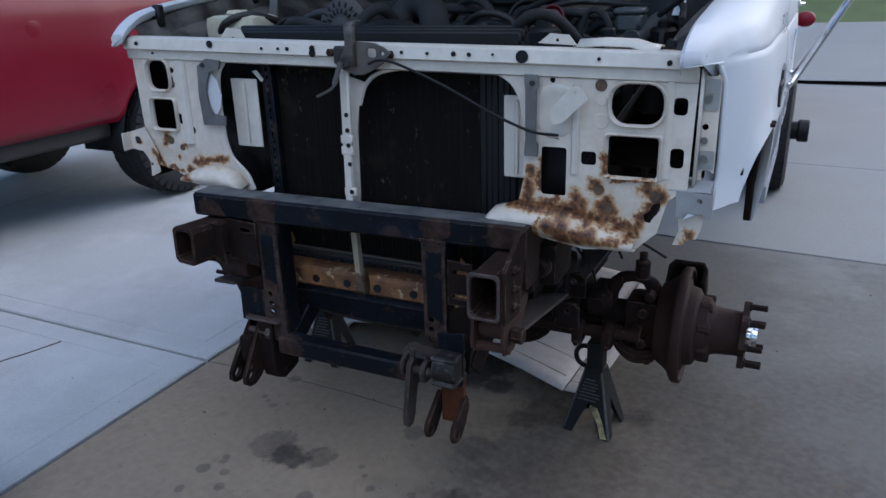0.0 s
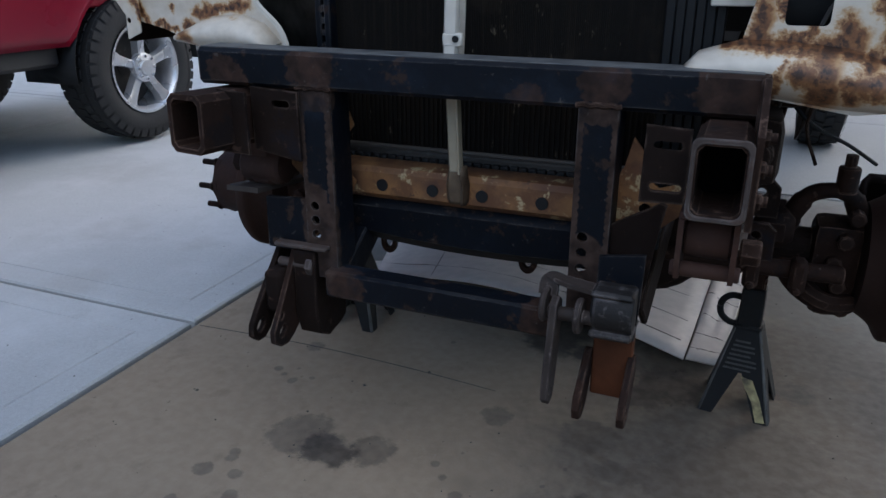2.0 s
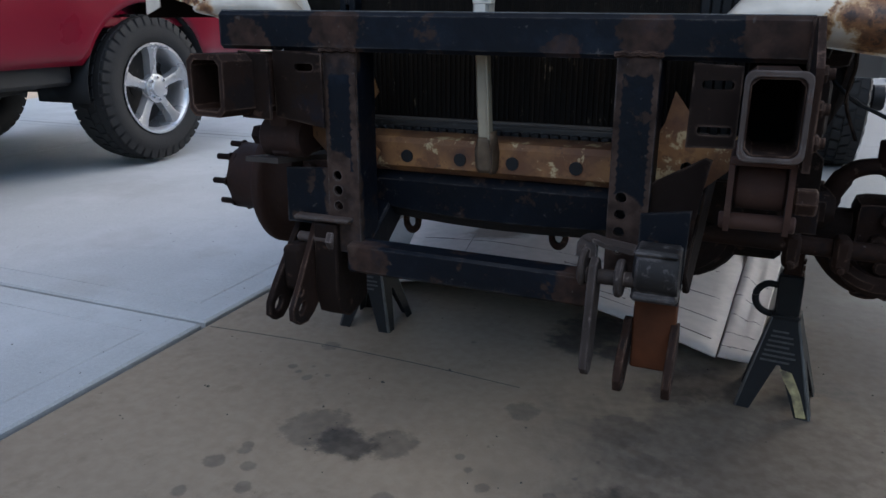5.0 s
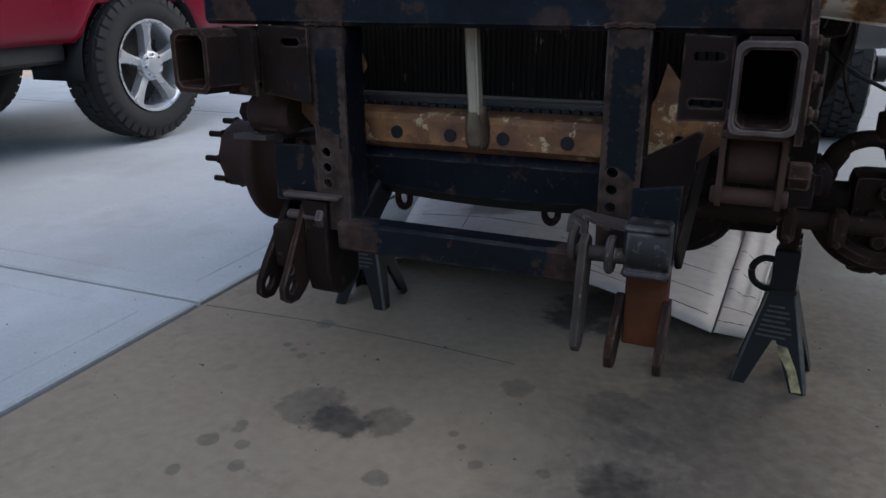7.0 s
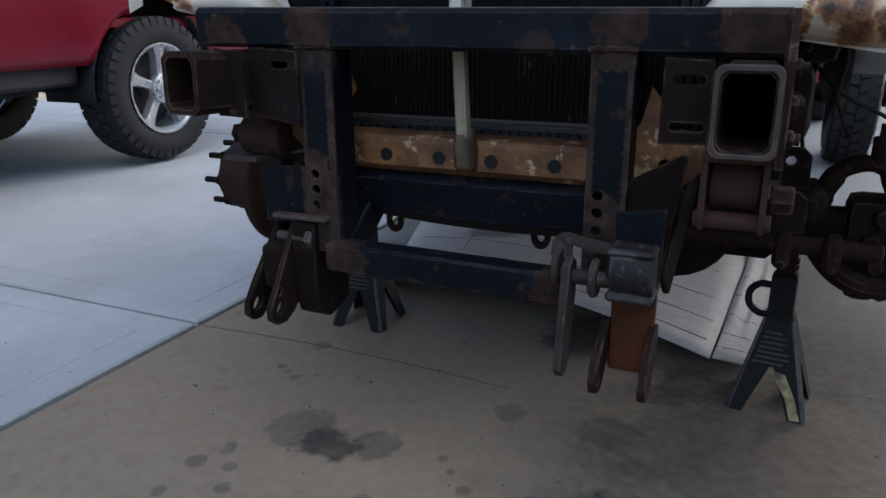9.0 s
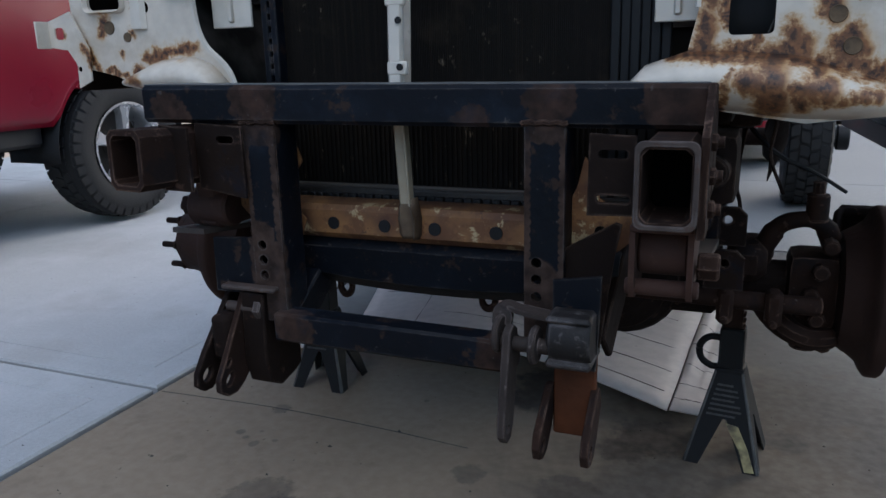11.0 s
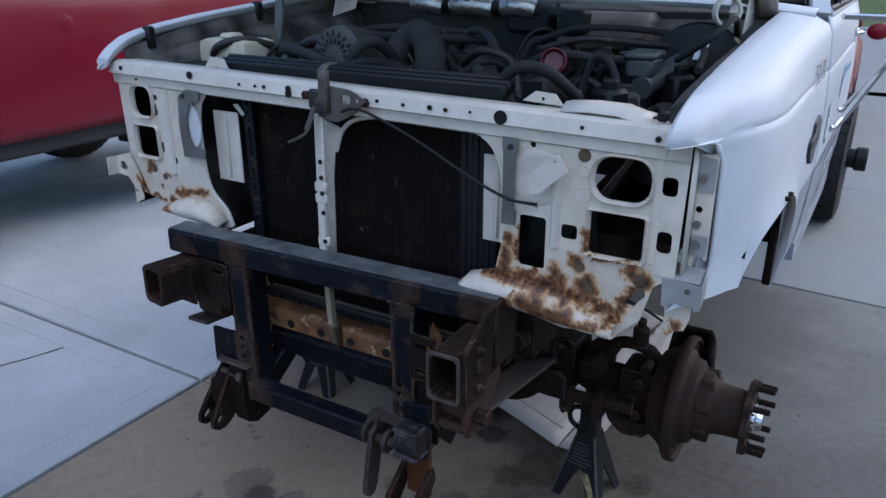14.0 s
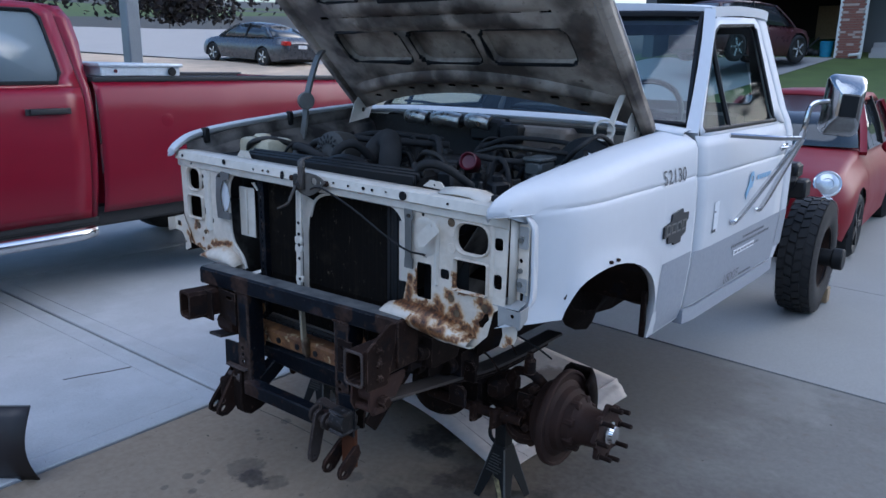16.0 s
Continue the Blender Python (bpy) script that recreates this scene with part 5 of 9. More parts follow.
box(bm, (-0.84, 1.32, 1.15), (0.84, 1.62, 1.40), 0.04, seg=2)
part("dashboard", bm, M_interior, truck, "grey dashboard")
bm = B()
c, n1 = V(0.44, 1.78, 1.44), V(0, -0.8, 0.45).normalized()
m = axis_frame(c, c + n1)
pts = [tuple(m @ V(0.19 * math.cos(2 * math.pi * k / 24), 0.19 * math.sin(2 * math.pi * k / 24), 0)) for k in range(25)]
tube(bm, pts, 0.014, 8, n=1)
tube(bm, [tuple(m @ V(-0.18, 0, 0)), tuple(m @ V(0, 0, 0.05)), tuple(m @ V(0.18, 0, 0))], 0.015, 6)
cyl(bm, m @ V(0, 0, -0.0), m @ V(0, 0, 0.35), 0.03)
part("steering_wheel", bm, M_wheel_grey, truck, "black steering wheel")
bm = B()
box(bm, (-0.80, 1.2, 0.84), (0.80, 2.55, 0.87), 0.01)
box(bm, (-0.88, 1.14, 0.84), (0.88, 1.17, 1.40), 0.0)
part("floor_and_firewall", bm, M_dark_metal, cab, "grimy dark firewall and floor")
M_dirty = mat("dirty_beige_paint", (0.31, 0.255, 0.20), 0.6, scale=7, fine=30, bump=0.1, tint=(0.12, 0.095, 0.075), mix=0.3)
bm = B()
plate(bm, [(0.12, 0.98), (0.86, 0.98), (0.86, 1.39), (0.16, 1.37), (0.12, 1.30)], [disc(0.25, 1.2, 0.03), disc(0.42, 1.28, 0.02)], 0.006, facing(1.128))
part("firewall_panel", bm, M_dirty, cab, "dirty beige painted firewall")
bm = B()
fr = [[V(x, rear_y(z) - 0.01, z) for x in np.linspace(-0.74 + (z - 1.45) * 0.3, 0.74 - (z - 1.45) * 0.3, 5)] for z in (1.45, 1.6, 1.865)]
grid(bm, fr)
g = part("rear_glass", bm, M_pane, cab)
if g.data.polygons[0].normal.y > 0:
    g.data.flip_normals()
g.visible_shadow = False
# mirror on tubular arms
bm = B()
tip = V(1.18, 1.76, 1.388)
tube(bm, [(0.945, 1.55, 1.396), (0.985, 1.58, 1.394), (1.10, 1.66, 1.389), tuple(tip)], 0.011, 8)
tube(bm, [(0.965, 1.61, 1.008), (1.0, 1.66, 1.045), tuple(tip)], 0.012, 8)
tube(bm, [(0.965, 2.0, 1.012), (1.0, 2.0, 1.05), tuple(tip + V(0, 0.02, 0))], 0.012, 8)
tube(bm, [tuple(tip), tuple(tip + V(0.008, 0.0, 0.06)), tuple(tip + V(0.02, 0.01, 0.135)), tuple(tip + V(0.06, 0.04, 0.155)), tuple(tip + V(0.12, 0.08, 0.155))], 0.012, 8)
mirror = part("wing_mirror", bm, M_chrome, truck, "chrome towing mirror on tubular arms")
mm = pose(tip.x + 0.125, tip.y + 0.10, tip.z + 0.14, 0, 4, 30)
bm = B()
rings = []
for w, h, y, r in ((0.036, 0.05, -0.062, 0.008), (0.06, 0.085, -0.045, 0.02), (0.076, 0.122, -0.005, 0.03), (0.08, 0.128, 0.012, 0.03), (0.078, 0.125, 0.026, 0.03), (0.07, 0.116, 0.03, 0.03)):
    rings.append([mm @ V(x, y, z) for x, z in rrect(-w, -h, w, h, r)])
grid(bm, [r + r[:1] for r in rings])
bm.faces.new([bm.verts.new(p) for p in rings[0]])
bm.faces.new([bm.verts.new(p) for p in rings[-1]])
part("mirror_shell", bm, M_chrome_dim, mirror, "chrome mirror shell")
bm = B()
box(bm, (-0.034, -0.068, -0.045), (0.034, -0.06, 0.045), 0.003, m=mm)
part("mirror_bracket", bm, M_black, mirror)

# hood, propped open
HX = 0.79
hood_m = Matrix.Translation((0, 1.10, 1.405)) @ pose(0, 0, 0, -44.5)


def hp(x, l, w):
    """A place on the hood: across, forward from the hinge, out of its skin."""
    return hood_m @ V(x, -l, w)


M_hood_in = mat("dirty_hood_underside", (0.44, 0.375, 0.305), 0.55, scale=5, fine=22, bump=0.15, tint=(0.085, 0.068, 0.055), mix=0.22)
soot = [(0.02, 0.63, 0.07), (-0.16, 0.62, 0.045), (0.20, 0.62, 0.05), (0.05, 0.70, 0.05), (-0.02, 0.56, 0.04), (0.10, 0.30, 0.04), (-0.10, 0.31, 0.025), (0.62, 0.45, 0.05), (0.66, 0.56, 0.05), (-0.62, 0.42, 0.03), (0.38, 0.58, 0.03), (-0.36, 0.60, 0.03), (0.55, 0.24, 0.04), (0.70, 0.12, 0.05), (-0.66, 0.80, 0.05), (0.62, 0.80, 0.04)]
blotch(M_hood_in, [(*hp(x, l, -0.01), r) for x, l, r in soot], (0.022, 0.018, 0.015), (0.055, 0.043, 0.034), 0.7, 0.75, wobble=1.0, wscale=14, lo=0.16, hi=0.60)
scuffs(M_hood_in, (0.12, 0.085, 0.06), 7, 0.52, 0.55)
scuffs(M_hood_in, (0.035, 0.027, 0.022), 32, 0.62, 0.7, soft=0.07)
bm = B()
rows = []
for i in range(13):
    x = -HX + 2 * HX * i / 12
    e = 0.02 if i in (0, 12) else 0.0
    rear = 0.19 * (1 - 0.9 * (x / HX) ** 2)
    rows.append([hp(x, rear + (1.13 + 0.03 * (1 - (x / HX) ** 2) - rear) * k / 10, 0.03 + 0.03 * math.sin(math.pi * min(1, k / 8)) + 0.02 * (1 - (x / HX) ** 2) - e) for k in range(11)])
grid(bm, rows)
hood = part("hood", bm, M_white, truck, "open hood with white outer skin", solid=0.003)
bm = B()
bays = []
for x0, x1 in ((-0.60, -0.20), (-0.17, 0.17), (0.20, 0.60)):
    bays.append(rrect(x0, 0.36, x1, 0.55, 0.045))
for x0, x1 in ((-0.57, -0.29), (-0.24, 0.24), (0.29, 0.57)):
    bays.append(rrect(x0, 0.70, x1, 0.99, 0.06))
rear_edge = [(-HX + 2 * HX * k / 12, 0.19 * (1 - 0.9 * (-1 + k / 6) ** 2)) for k in range(13)]
slots = [rrect(-0.58 + 0.125 * k - 0.022, 0.035 + 0.19 * (1 - 0.9 * ((-0.58 + 0.125 * k) / HX) ** 2), -0.58 + 0.125 * k + 0.022, 0.055 + 0.19 * (1 - 0.9 * ((-0.58 + 0.125 * k) / HX) ** 2), 0.006, 2) for k in range(10)]
slots += [rrect(-0.58 + 0.125 * k - 0.025, 0.618, -0.58 + 0.125 * k + 0.025, 0.636, 0.006, 2) for k in range(10)]
plate(bm, rear_edge + [(HX, 1.12), (-HX, 1.12)], bays + slots, 0.006, hood_m @ Matrix(((1, 0, 0, 0), (0, -1, 0, 0), (0, 0, -1, -0.004), (0, 0, 0, 1))))
part("hood_frame", bm, M_hood_in, hood, "grimy grey inner hood frame with openings")
bm = B()
plate(bm, rear_edge + [(HX - 0.01, 1.12), (-HX + 0.01, 1.12)], [], 0.004, hood_m @ Matrix(((1, 0, 0, 0), (0, -1, 0, 0), (0, 0, -1, 0.030), (0, 0, 0, 1))))
part("hood_inner_skin", bm, M_hood_in, hood)
rngH = random.Random(4)
for k, h in enumerate(bays):
    bm = B()
    a = [hp(x, l, -0.012) for x, l in h]
    cx, cl = sum(p[0] for p in h) / len(h), sum(p[1] for p in h) / len(h)
    b2 = [hp(cx + (x - cx) * 0.93, cl + (l - cl) * 0.93, 0.024) for x, l in h]
    grid(bm, [a + a[:1], b2 + b2[:1]])
    part("bay_wall", bm, M_hood_in, hood)
    bm = B()
    tube(bm, [tuple(hp(cx + (x - cx) * 0.97, cl + (l - cl) * 0.97, -0.004)) for x, l in h + h[:1]], [rngH.choice((0.003, 0.005, 0.008, 0.012)) for _ in range(40)], 5, n=3)
    part("sealant_bead", bm, M_black, hood)
for l0, x_end, deep in ((0.20, 0.70, 0.022), (0.588, 0.52, 0.010), (0.668, 0.56, 0.014), (1.05, 0.66, 0.020)):
    bm = B()
    rows = []
    for i in range(33):
        x = -x_end + 2 * x_end * i / 32
        b = 0.15 * (1 - (x / HX) ** 2) - 0.06 if l0 < 0.25 else 0
        h = deep * min(1.0, 5 * (1 - abs(x) / x_end)) ** 0.6
        rows.append([hp(x, l0 + b + 0.038 * q, -0.0095 - h * max(0.0, math.cos(q * math.pi / 2)) ** 0.8) for q in (-1, -0.75, -0.45, -0.15, 0.15, 0.45, 0.75, 1)])
    grid(bm, rows)
    part("hood_rib", bm, M_hood_in, hood, sharp=70)
# black plates paint the shade seen through the hood slots
for h in slots:
    bm = B()
    cx, cl = sum(p[0] for p in h) / len(h), sum(p[1] for p in h) / len(h)
    plate(bm, rrect(cx - 0.028, cl - 0.014, cx + 0.028, cl + 0.014, 0.006, 2), [], 0.001, hood_m @ Matrix(((1, 0, 0, 0), (0, -1, 0, 0), (0, 0, -1, -0.0025), (0, 0, 0, 1))))
    part("slot_backing", bm, M_void, hood)
for s in (1, -1):
    bm = B()
    bar(bm, hp(s * (HX - 0.02), 0.0, 0.0), hp(s * (HX - 0.02), 1.12, 0.0), 0.06, 0.055, 0.018)
    part("hood_side_flange", bm, M_hood_in, hood, "grimy rolled hood edge")
    bm = B()
    plate(bm, [(-0.04, 0.0), (0.1, 0.02), (0.16, 0.16), (0.10, 0.2), (0.0, 0.1)], [disc(0.06, 0.06, 0.012), disc(0.10, 0.13, 0.01)], 0.004, sideways(s * 0.735) @ Matrix.Translation((0.98, 1.36, 0)))
    part("hood_hinge", bm, M_core_plain, truck, "white steel hood hinge")

# ---- chassis of the white pickup ----
M_rim = mat("scraped_mauve_steel", (0.075, 0.056, 0.048), 0.7, spec=0.3, dark=0.5, scale=30, fine=90, bump=0.3)
scuffs(M_rim, (0.06, 0.032, 0.022), 40, 0.56, 0.8, soft=0.06)
# paler steel for the top leaf: light on its flat face is painted in
M_spring_lit = mat("lit_spring_steel", (0.085, 0.068, 0.058), 0.7, spec=0.3, dark=0.5, scale=9, fine=50, bump=0.2)
for s in (1, -1):
    bm = B()
    box(bm, (s * 0.43 - 0.04, 0.02, 0.66), (s * 0.43 + 0.04, 5.0, 0.80), 0.008)
    part("frame_rail", bm, M_rusty_dark, truck, "dark rusty frame rail")
    # frame horn: open box end with side plate
    bm = B()
    if s > 0:
        box_tube(bm, (0.430, -0.20, 0.738), (0.428, 0.03, 0.737), 0.078, 0.112, 0.008)
        plate(bm, [(-0.19, 0.668), (-0.10, 0.665), (-0.06, 0.80), (-0.06, 0.86), (-0.09, 0.862), (-0.19, 0.80)], [], 0.010, sideways(0.470))
    else:
        box_tube(bm, (-0.462, -0.21, 0.75), (-0.43, 0.03, 0.745), 0.085, 0.105, 0.010)
    horn = part("frame_horn", bm, M_rusty, truck, "rusted open frame horn")
    # black block fills the open horn in place of its inner shade
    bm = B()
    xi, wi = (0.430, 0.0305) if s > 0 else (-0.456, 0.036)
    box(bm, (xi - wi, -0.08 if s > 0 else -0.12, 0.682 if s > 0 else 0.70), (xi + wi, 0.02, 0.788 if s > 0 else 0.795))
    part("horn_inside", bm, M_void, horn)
    if s > 0:
        bm = B()
        plate(bm, rrect(0.3895, 0.680, 0.4705, 0.797, 0.012), [rrect(0.3965, 0.687, 0.4635, 0.789, 0.012)[::-1]], 0.006, facing(-0.204))
        part("horn_rim", bm, M_rim, horn, "pale scraped rim of the frame horn", bevel=0.0015)
    bm = B()
    if s > 0:
        plate(bm, [(0.322, 0.688), (0.386, 0.690), (0.387, 0.799), (0.324, 0.802)], [rrect(0.336, 0.768, 0.377, 0.780, 0.006), rrect(0.335, 0.707, 0.380, 0.718, 0.005)], 0.006, facing(-0.165))
    else:
        plate(bm, [(-0.40, 0.688), (-0.30, 0.672), (-0.30, 0.80), (-0.40, 0.806)], [rrect(-0.355, 0.77, -0.318, 0.783, 0.006)], 0.006, facing(-0.10))
        plate(bm, [(-0.44, 0.69), (-0.38, 0.688), (-0.38, 0.80), (-0.44, 0.806)], [], 0.006, facing(-0.145))
    part("bumper_bracket", bm, M_rusty_dark, horn, "slotted dark steel bumper bracket")
    if s > 0:
        for z in (0.70, 0.745, 0.79):
            bm = B()
            cyl(bm, (0.474, -0.14, z), (0.488, -0.14, z), 0.013, seg=6, bev=0.002)
            cyl(bm, (0.486, -0.14, z), (0.496, -0.14, z), 0.008, seg=10)
            part("bolt", bm, M_rusty, horn)
    # spring hanger and leaf spring
    bm = B()
    xs = s * 0.425
    if s > 0:
        for px in (xs - 0.043, xs + 0.034):
            plate(bm, [(-0.165, 0.672), (-0.17, 0.60), (-0.155, 0.572), (-0.10, 0.566), (-0.05, 0.60), (0.0, 0.66), (0.0, 0.678)], [], 0.008, sideways(px))
        box(bm, (xs - 0.043, -0.168, 0.668), (xs + 0.042, 0.0, 0.68), 0.003)
        cyl(bm, (xs - 0.034, -0.115, 0.632), (xs + 0.034, -0.115, 0.632), 0.034, seg=22, bev=0.004)
        cyl(bm, (xs - 0.05, -0.145, 0.586), (xs + 0.05, -0.145, 0.586), 0.012, seg=10, bev=0.002)
    else:
        box(bm, (xs - 0.03, -0.06, 0.60), (xs + 0.03, 0.06, 0.70), 0.012)
        cyl(bm, (xs - 0.045, -0.03, 0.64), (xs + 0.045, -0.03, 0.64), 0.038, seg=18, bev=0.005)
    hang = part("spring_hanger", bm, M_rust_red, truck, "red-rusted spring hanger")
    bm = B()
    cyl(bm, (xs + s * 0.045, -0.12 if s > 0 else -0.03, 0.615 if s > 0 else 0.64), (xs + s * 0.075, -0.12 if s > 0 else -0.03, 0.615 if s > 0 else 0.64), 0.02, seg=6, bev=0.003)
    part("nut", bm, M_rusty, hang)
    for k in range(3):
        bm = B()
        x2 = s * 0.45
        q = [(s * 0.44, -0.10 + 0.22 * k, 0.605 - 0.03 * k), (x2, 0.22 + 0.04 * k, 0.565 - 0.011 * k), (x2, 0.5, 0.525 - 0.011 * k), (x2, 0.75, 0.515 - 0.011 * k), (x2, 1.02 - 0.12 * k, 0.515 - 0.011 * k)]
        tube(bm, q, 0.01, 4, flat=(0.036, 0.005))
        part("leaf_spring", bm, M_rusty_dark if k else M_spring_lit, truck, "rusty leaf spring")
for y0 in (0.25, 1.9, 2.6, 3.2, 4.3, 4.95):
    bm = B()
    box(bm, (-0.42, y0, 0.64), (0.42, y0 + 0.09, 0.74), 0.012)
    part("cross_member", bm, M_rusty_dark, truck, "dark rusty cross member")
bm = B()
rows = []
for i in range(13):
    x = -0.36 + 0.70 * i / 12
    d = 0.03 * (1 - (x / 0.4) ** 2)
    rows.append([V(x, 0.10, 0.585), V(x, 0.04, 0.578), V(x, 0.025, 0.56), V(x, 0.03, 0.525 - d), V(x, 0.06, 0.50 - d), V(x, 0.14, 0.495 - d)])
grid(bm, rows)
fcm = part("front_cross_member", bm, M_navy, truck, "curved dark blue front cross member", solid=0.005)
for x in (-0.225, 0.085):
    bm = B()
    plate(bm, [(x - 0.018, 0.50)] + [(x + 0.019 * math.cos(radians(a)), 0.455 + 0.024 * math.sin(radians(a))) for a in range(180, 361, 20)] + [(x + 0.022, 0.50)], [[(x + 0.008 * math.cos(radians(a)), 0.458 + 0.013 * math.sin(radians(a))) for a in range(0, 360, 30)]], 0.010, Matrix.Translation((0, 0.10, 0)) @ facing(0))
    part("tow_lug", bm, M_rusty, fcm, "rusty hanging loop lug", bevel=0.002)

# plow mount welded across the frame horns
mount = part("plow_mount", B(), M_navy, truck, "worn navy steel plow mount frame")
blotch(M_navy, [(-0.45, -0.1, 0.82, 0.03), (0.44, -0.05, 0.83, 0.05), (0.12, -0.06, 0.81, 0.02), (0.30, -0.03, 0.60, 0.03), (-0.27, -0.10, 0.845, 0.035), (0.24, -0.07, 0.84, 0.03), (0.17, -0.10, 0.43, 0.03), (-0.22, -0.11, 0.44, 0.03)],
       (0.020, 0.012, 0.009), (0.055, 0.030, 0.021), 0.85, 0.8, wobble=1.2, wscale=30, lo=0.26, hi=0.36)
weld_left = [([(-0.302, 0.45), (-0.302, 0.80)], 0.008), ([(-0.243, 0.45), (-0.243, 0.80)], 0.010), ([(-0.302, 0.79), (-0.243, 0.79)], 0.022), ([(-0.285, 0.46), (-0.285, 0.60)], 0.026), ([(-0.255, 0.46), (-0.255, 0.57)], 0.022), ([(-0.38, 0.50), (-0.31, 0.50)], 0.010)]
weld_right = [([(0.206, 0.45), (0.206, 0.80)], 0.009), ([(0.266, 0.45), (0.266, 0.80)], 0.008), ([(0.206, 0.79), (0.266, 0.79)], 0.014), ([(0.225, 0.45), (0.225, 0.56)], 0.028), ([(0.255, 0.44), (0.255, 0.545)], 0.022)]
for lines, yy in ((weld_left, -0.094), (weld_right, -0.072)):
    blotch(M_navy, along(lines, yy, 1.0), (0.020, 0.0125, 0.0095), (0.062, 0.040, 0.031), 0.92, 0.85, wobble=0.35, wscale=60, lo=0.36, hi=0.45)
scuffs(M_navy, (0.010, 0.015, 0.024), 7, 0.56, 0.5)
scuffs(M_navy, (0.030, 0.018, 0.013), 20, 0.575, 0.85, soft=0.05)
scuffs(M_navy, (0.075, 0.066, 0.060), 60, 0.63, 0.7, soft=0.05)
scuffs(M_navy, (0.060, 0.058, 0.056), 40, 0.67, 0.6, (0.15, 1, 1), soft=0.05)
edge_wear(M_navy, (0.10, 0.088, 0.08), 0.005, 0.8)
# pale bar top: worn paint and the sky's sheen put into one colour
M_bar_top = mat("worn_sheen_bar_top", (0.17, 0.17, 0.165), 0.6, 0.2, scale=22, fine=90, bump=0.2, tint=(0.05, 0.055, 0.06), mix=0.4)
bm = B()
bar(bm, (-0.512, -0.070, 0.8395), (0.474, -0.004, 0.829), 0.078, 0.066, 0.007)
bm.to_mesh(mount.data)
bm.free()
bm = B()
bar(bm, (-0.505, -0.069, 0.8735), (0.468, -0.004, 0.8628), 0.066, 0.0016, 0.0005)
part("bar_top", bm, M_bar_top, mount, "grey top face, wear and sky sheen in its colour")
bm = B()
box(bm, (0.466, -0.05, 0.70), (0.480, 0.05, 0.862), 0.003)
part("end_plate", bm, M_rusty, mount, "rusty end plate")
for s, xc, yf in ((-1, -0.272, -0.088), (1, 0.236, -0.066)):
    bm = B()
    zb = 0.44
    hs = [disc(xc + (-0.012 if s < 0 else -0.012), z, 0.009) for z in (0.585, 0.557, 0.528, 0.50)]
    plate(bm, [(xc - 0.032, zb), (xc + 0.032, zb), (xc + 0.032, 0.806), (xc - 0.032, 0.806)], hs, 0.008, facing(yf))
    box(bm, (xc + 0.026, yf + 0.002, zb), (xc + 0.033, yf + 0.07, 0.806), 0.002)
    box(bm, (xc - 0.033, yf + 0.002, zb + 0.1), (xc - 0.026, yf + 0.07, 0.806), 0.002)
    part("upright", bm, M_navy, mount, "navy steel upright with adjusting holes")
    bm = B()
    for z in (0.585, 0.557, 0.528, 0.50):
        cyl(bm, (xc - 0.012, yf + 0.03, z), (xc - 0.012, yf + 0.032, z), 0.012)
    part("hole_shadow_plate", bm, M_black, mount)
    bm = B()
    tube(bm, [(xc - 0.036 + 0.0072 * k, yf - 0.001 - 0.001 * (k % 2), 0.806 + 0.0012 * (k % 3)) for k in range(11)], 0.0045, 6, n=2)
    part("weld_bead", bm, M_rusty, mount)
    # rear plate and brace to the frame
    bm = B()
    if s < 0:
        plate(bm, [(-0.398, 0.488), (-0.300, 0.488), (-0.300, 0.597), (-0.395, 0.592)], [], 0.009, facing(-0.086))
    else:
        plate(bm, [(0.25, 0.42), (0.325, 0.44), (0.345, 0.60), (0.355, 0.652), (0.345, 0.655), (0.25, 0.60)], [], 0.008, facing(-0.055))
    part("gusset_plate", bm, M_navy if s < 0 else M_rusty_dark, mount)
    bm = B()
    if s < 0:
        bar(bm, (-0.262, -0.055, 0.42), (-0.262, 0.22, 0.60), 0.05, 0.062, 0.004)
    else:
        bar(bm, (0.330, -0.03, 0.44), (0.350, 0.16, 0.63), 0.012, 0.07, 0.003)
    part("brace", bm, M_navy if s < 0 else M_rusty_dark, mount, "diagonal dark steel brace")
bm = B()
bar(bm, (-0.26, -0.085, 0.437), (0.195, -0.075, 0.430), 0.05, 0.055, 0.005)
part("lower_tube", bm, M_navy, mount, "scratched navy lower cross tube")
bm = B()
plate(bm, [(0.262, 0.572), (0.336, 0.583), (0.333, 0.50), (0.330, 0.43), (0.262, 0.43)], [], 0.008, facing(-0.108))
part("gusset_plate", bm, M_navy, mount, "scraped navy gusset plate")
bm = B()
box(bm, (-0.335, 0.088, 0.666), (0.385, 0.10, 0.673), 0.002)
part("radiator_lower_rail", bm, M_rail, radiator, "dull grey radiator rail")
# clevis: hinged ears that lean back towards their top


def ear(outline, holes, x, t=0.012):
    bm = B()
    lean = lambda p: (p[0] + 0.36 * max(0.0, p[1] - 0.33), p[1])
    plate(bm, [lean(p) for p in outline], [[lean(p) for p in h] for h in holes], t, sideways(x))
    return bm


bm = ear([(-0.105, 0.497), (-0.085, 0.502), (-0.06, 0.49), (-0.07, 0.42), (-0.105, 0.345), (-0.118, 0.322), (-0.138, 0.309), (-0.160, 0.311), (-0.178, 0.327), (-0.182, 0.350), (-0.168, 0.385)], [disc(-0.152, 0.341, 0.013)], -0.400)
clev = part("clevis", bm, M_rusty_dark, mount, "rusty hinged clevis ears", bevel=0.002)
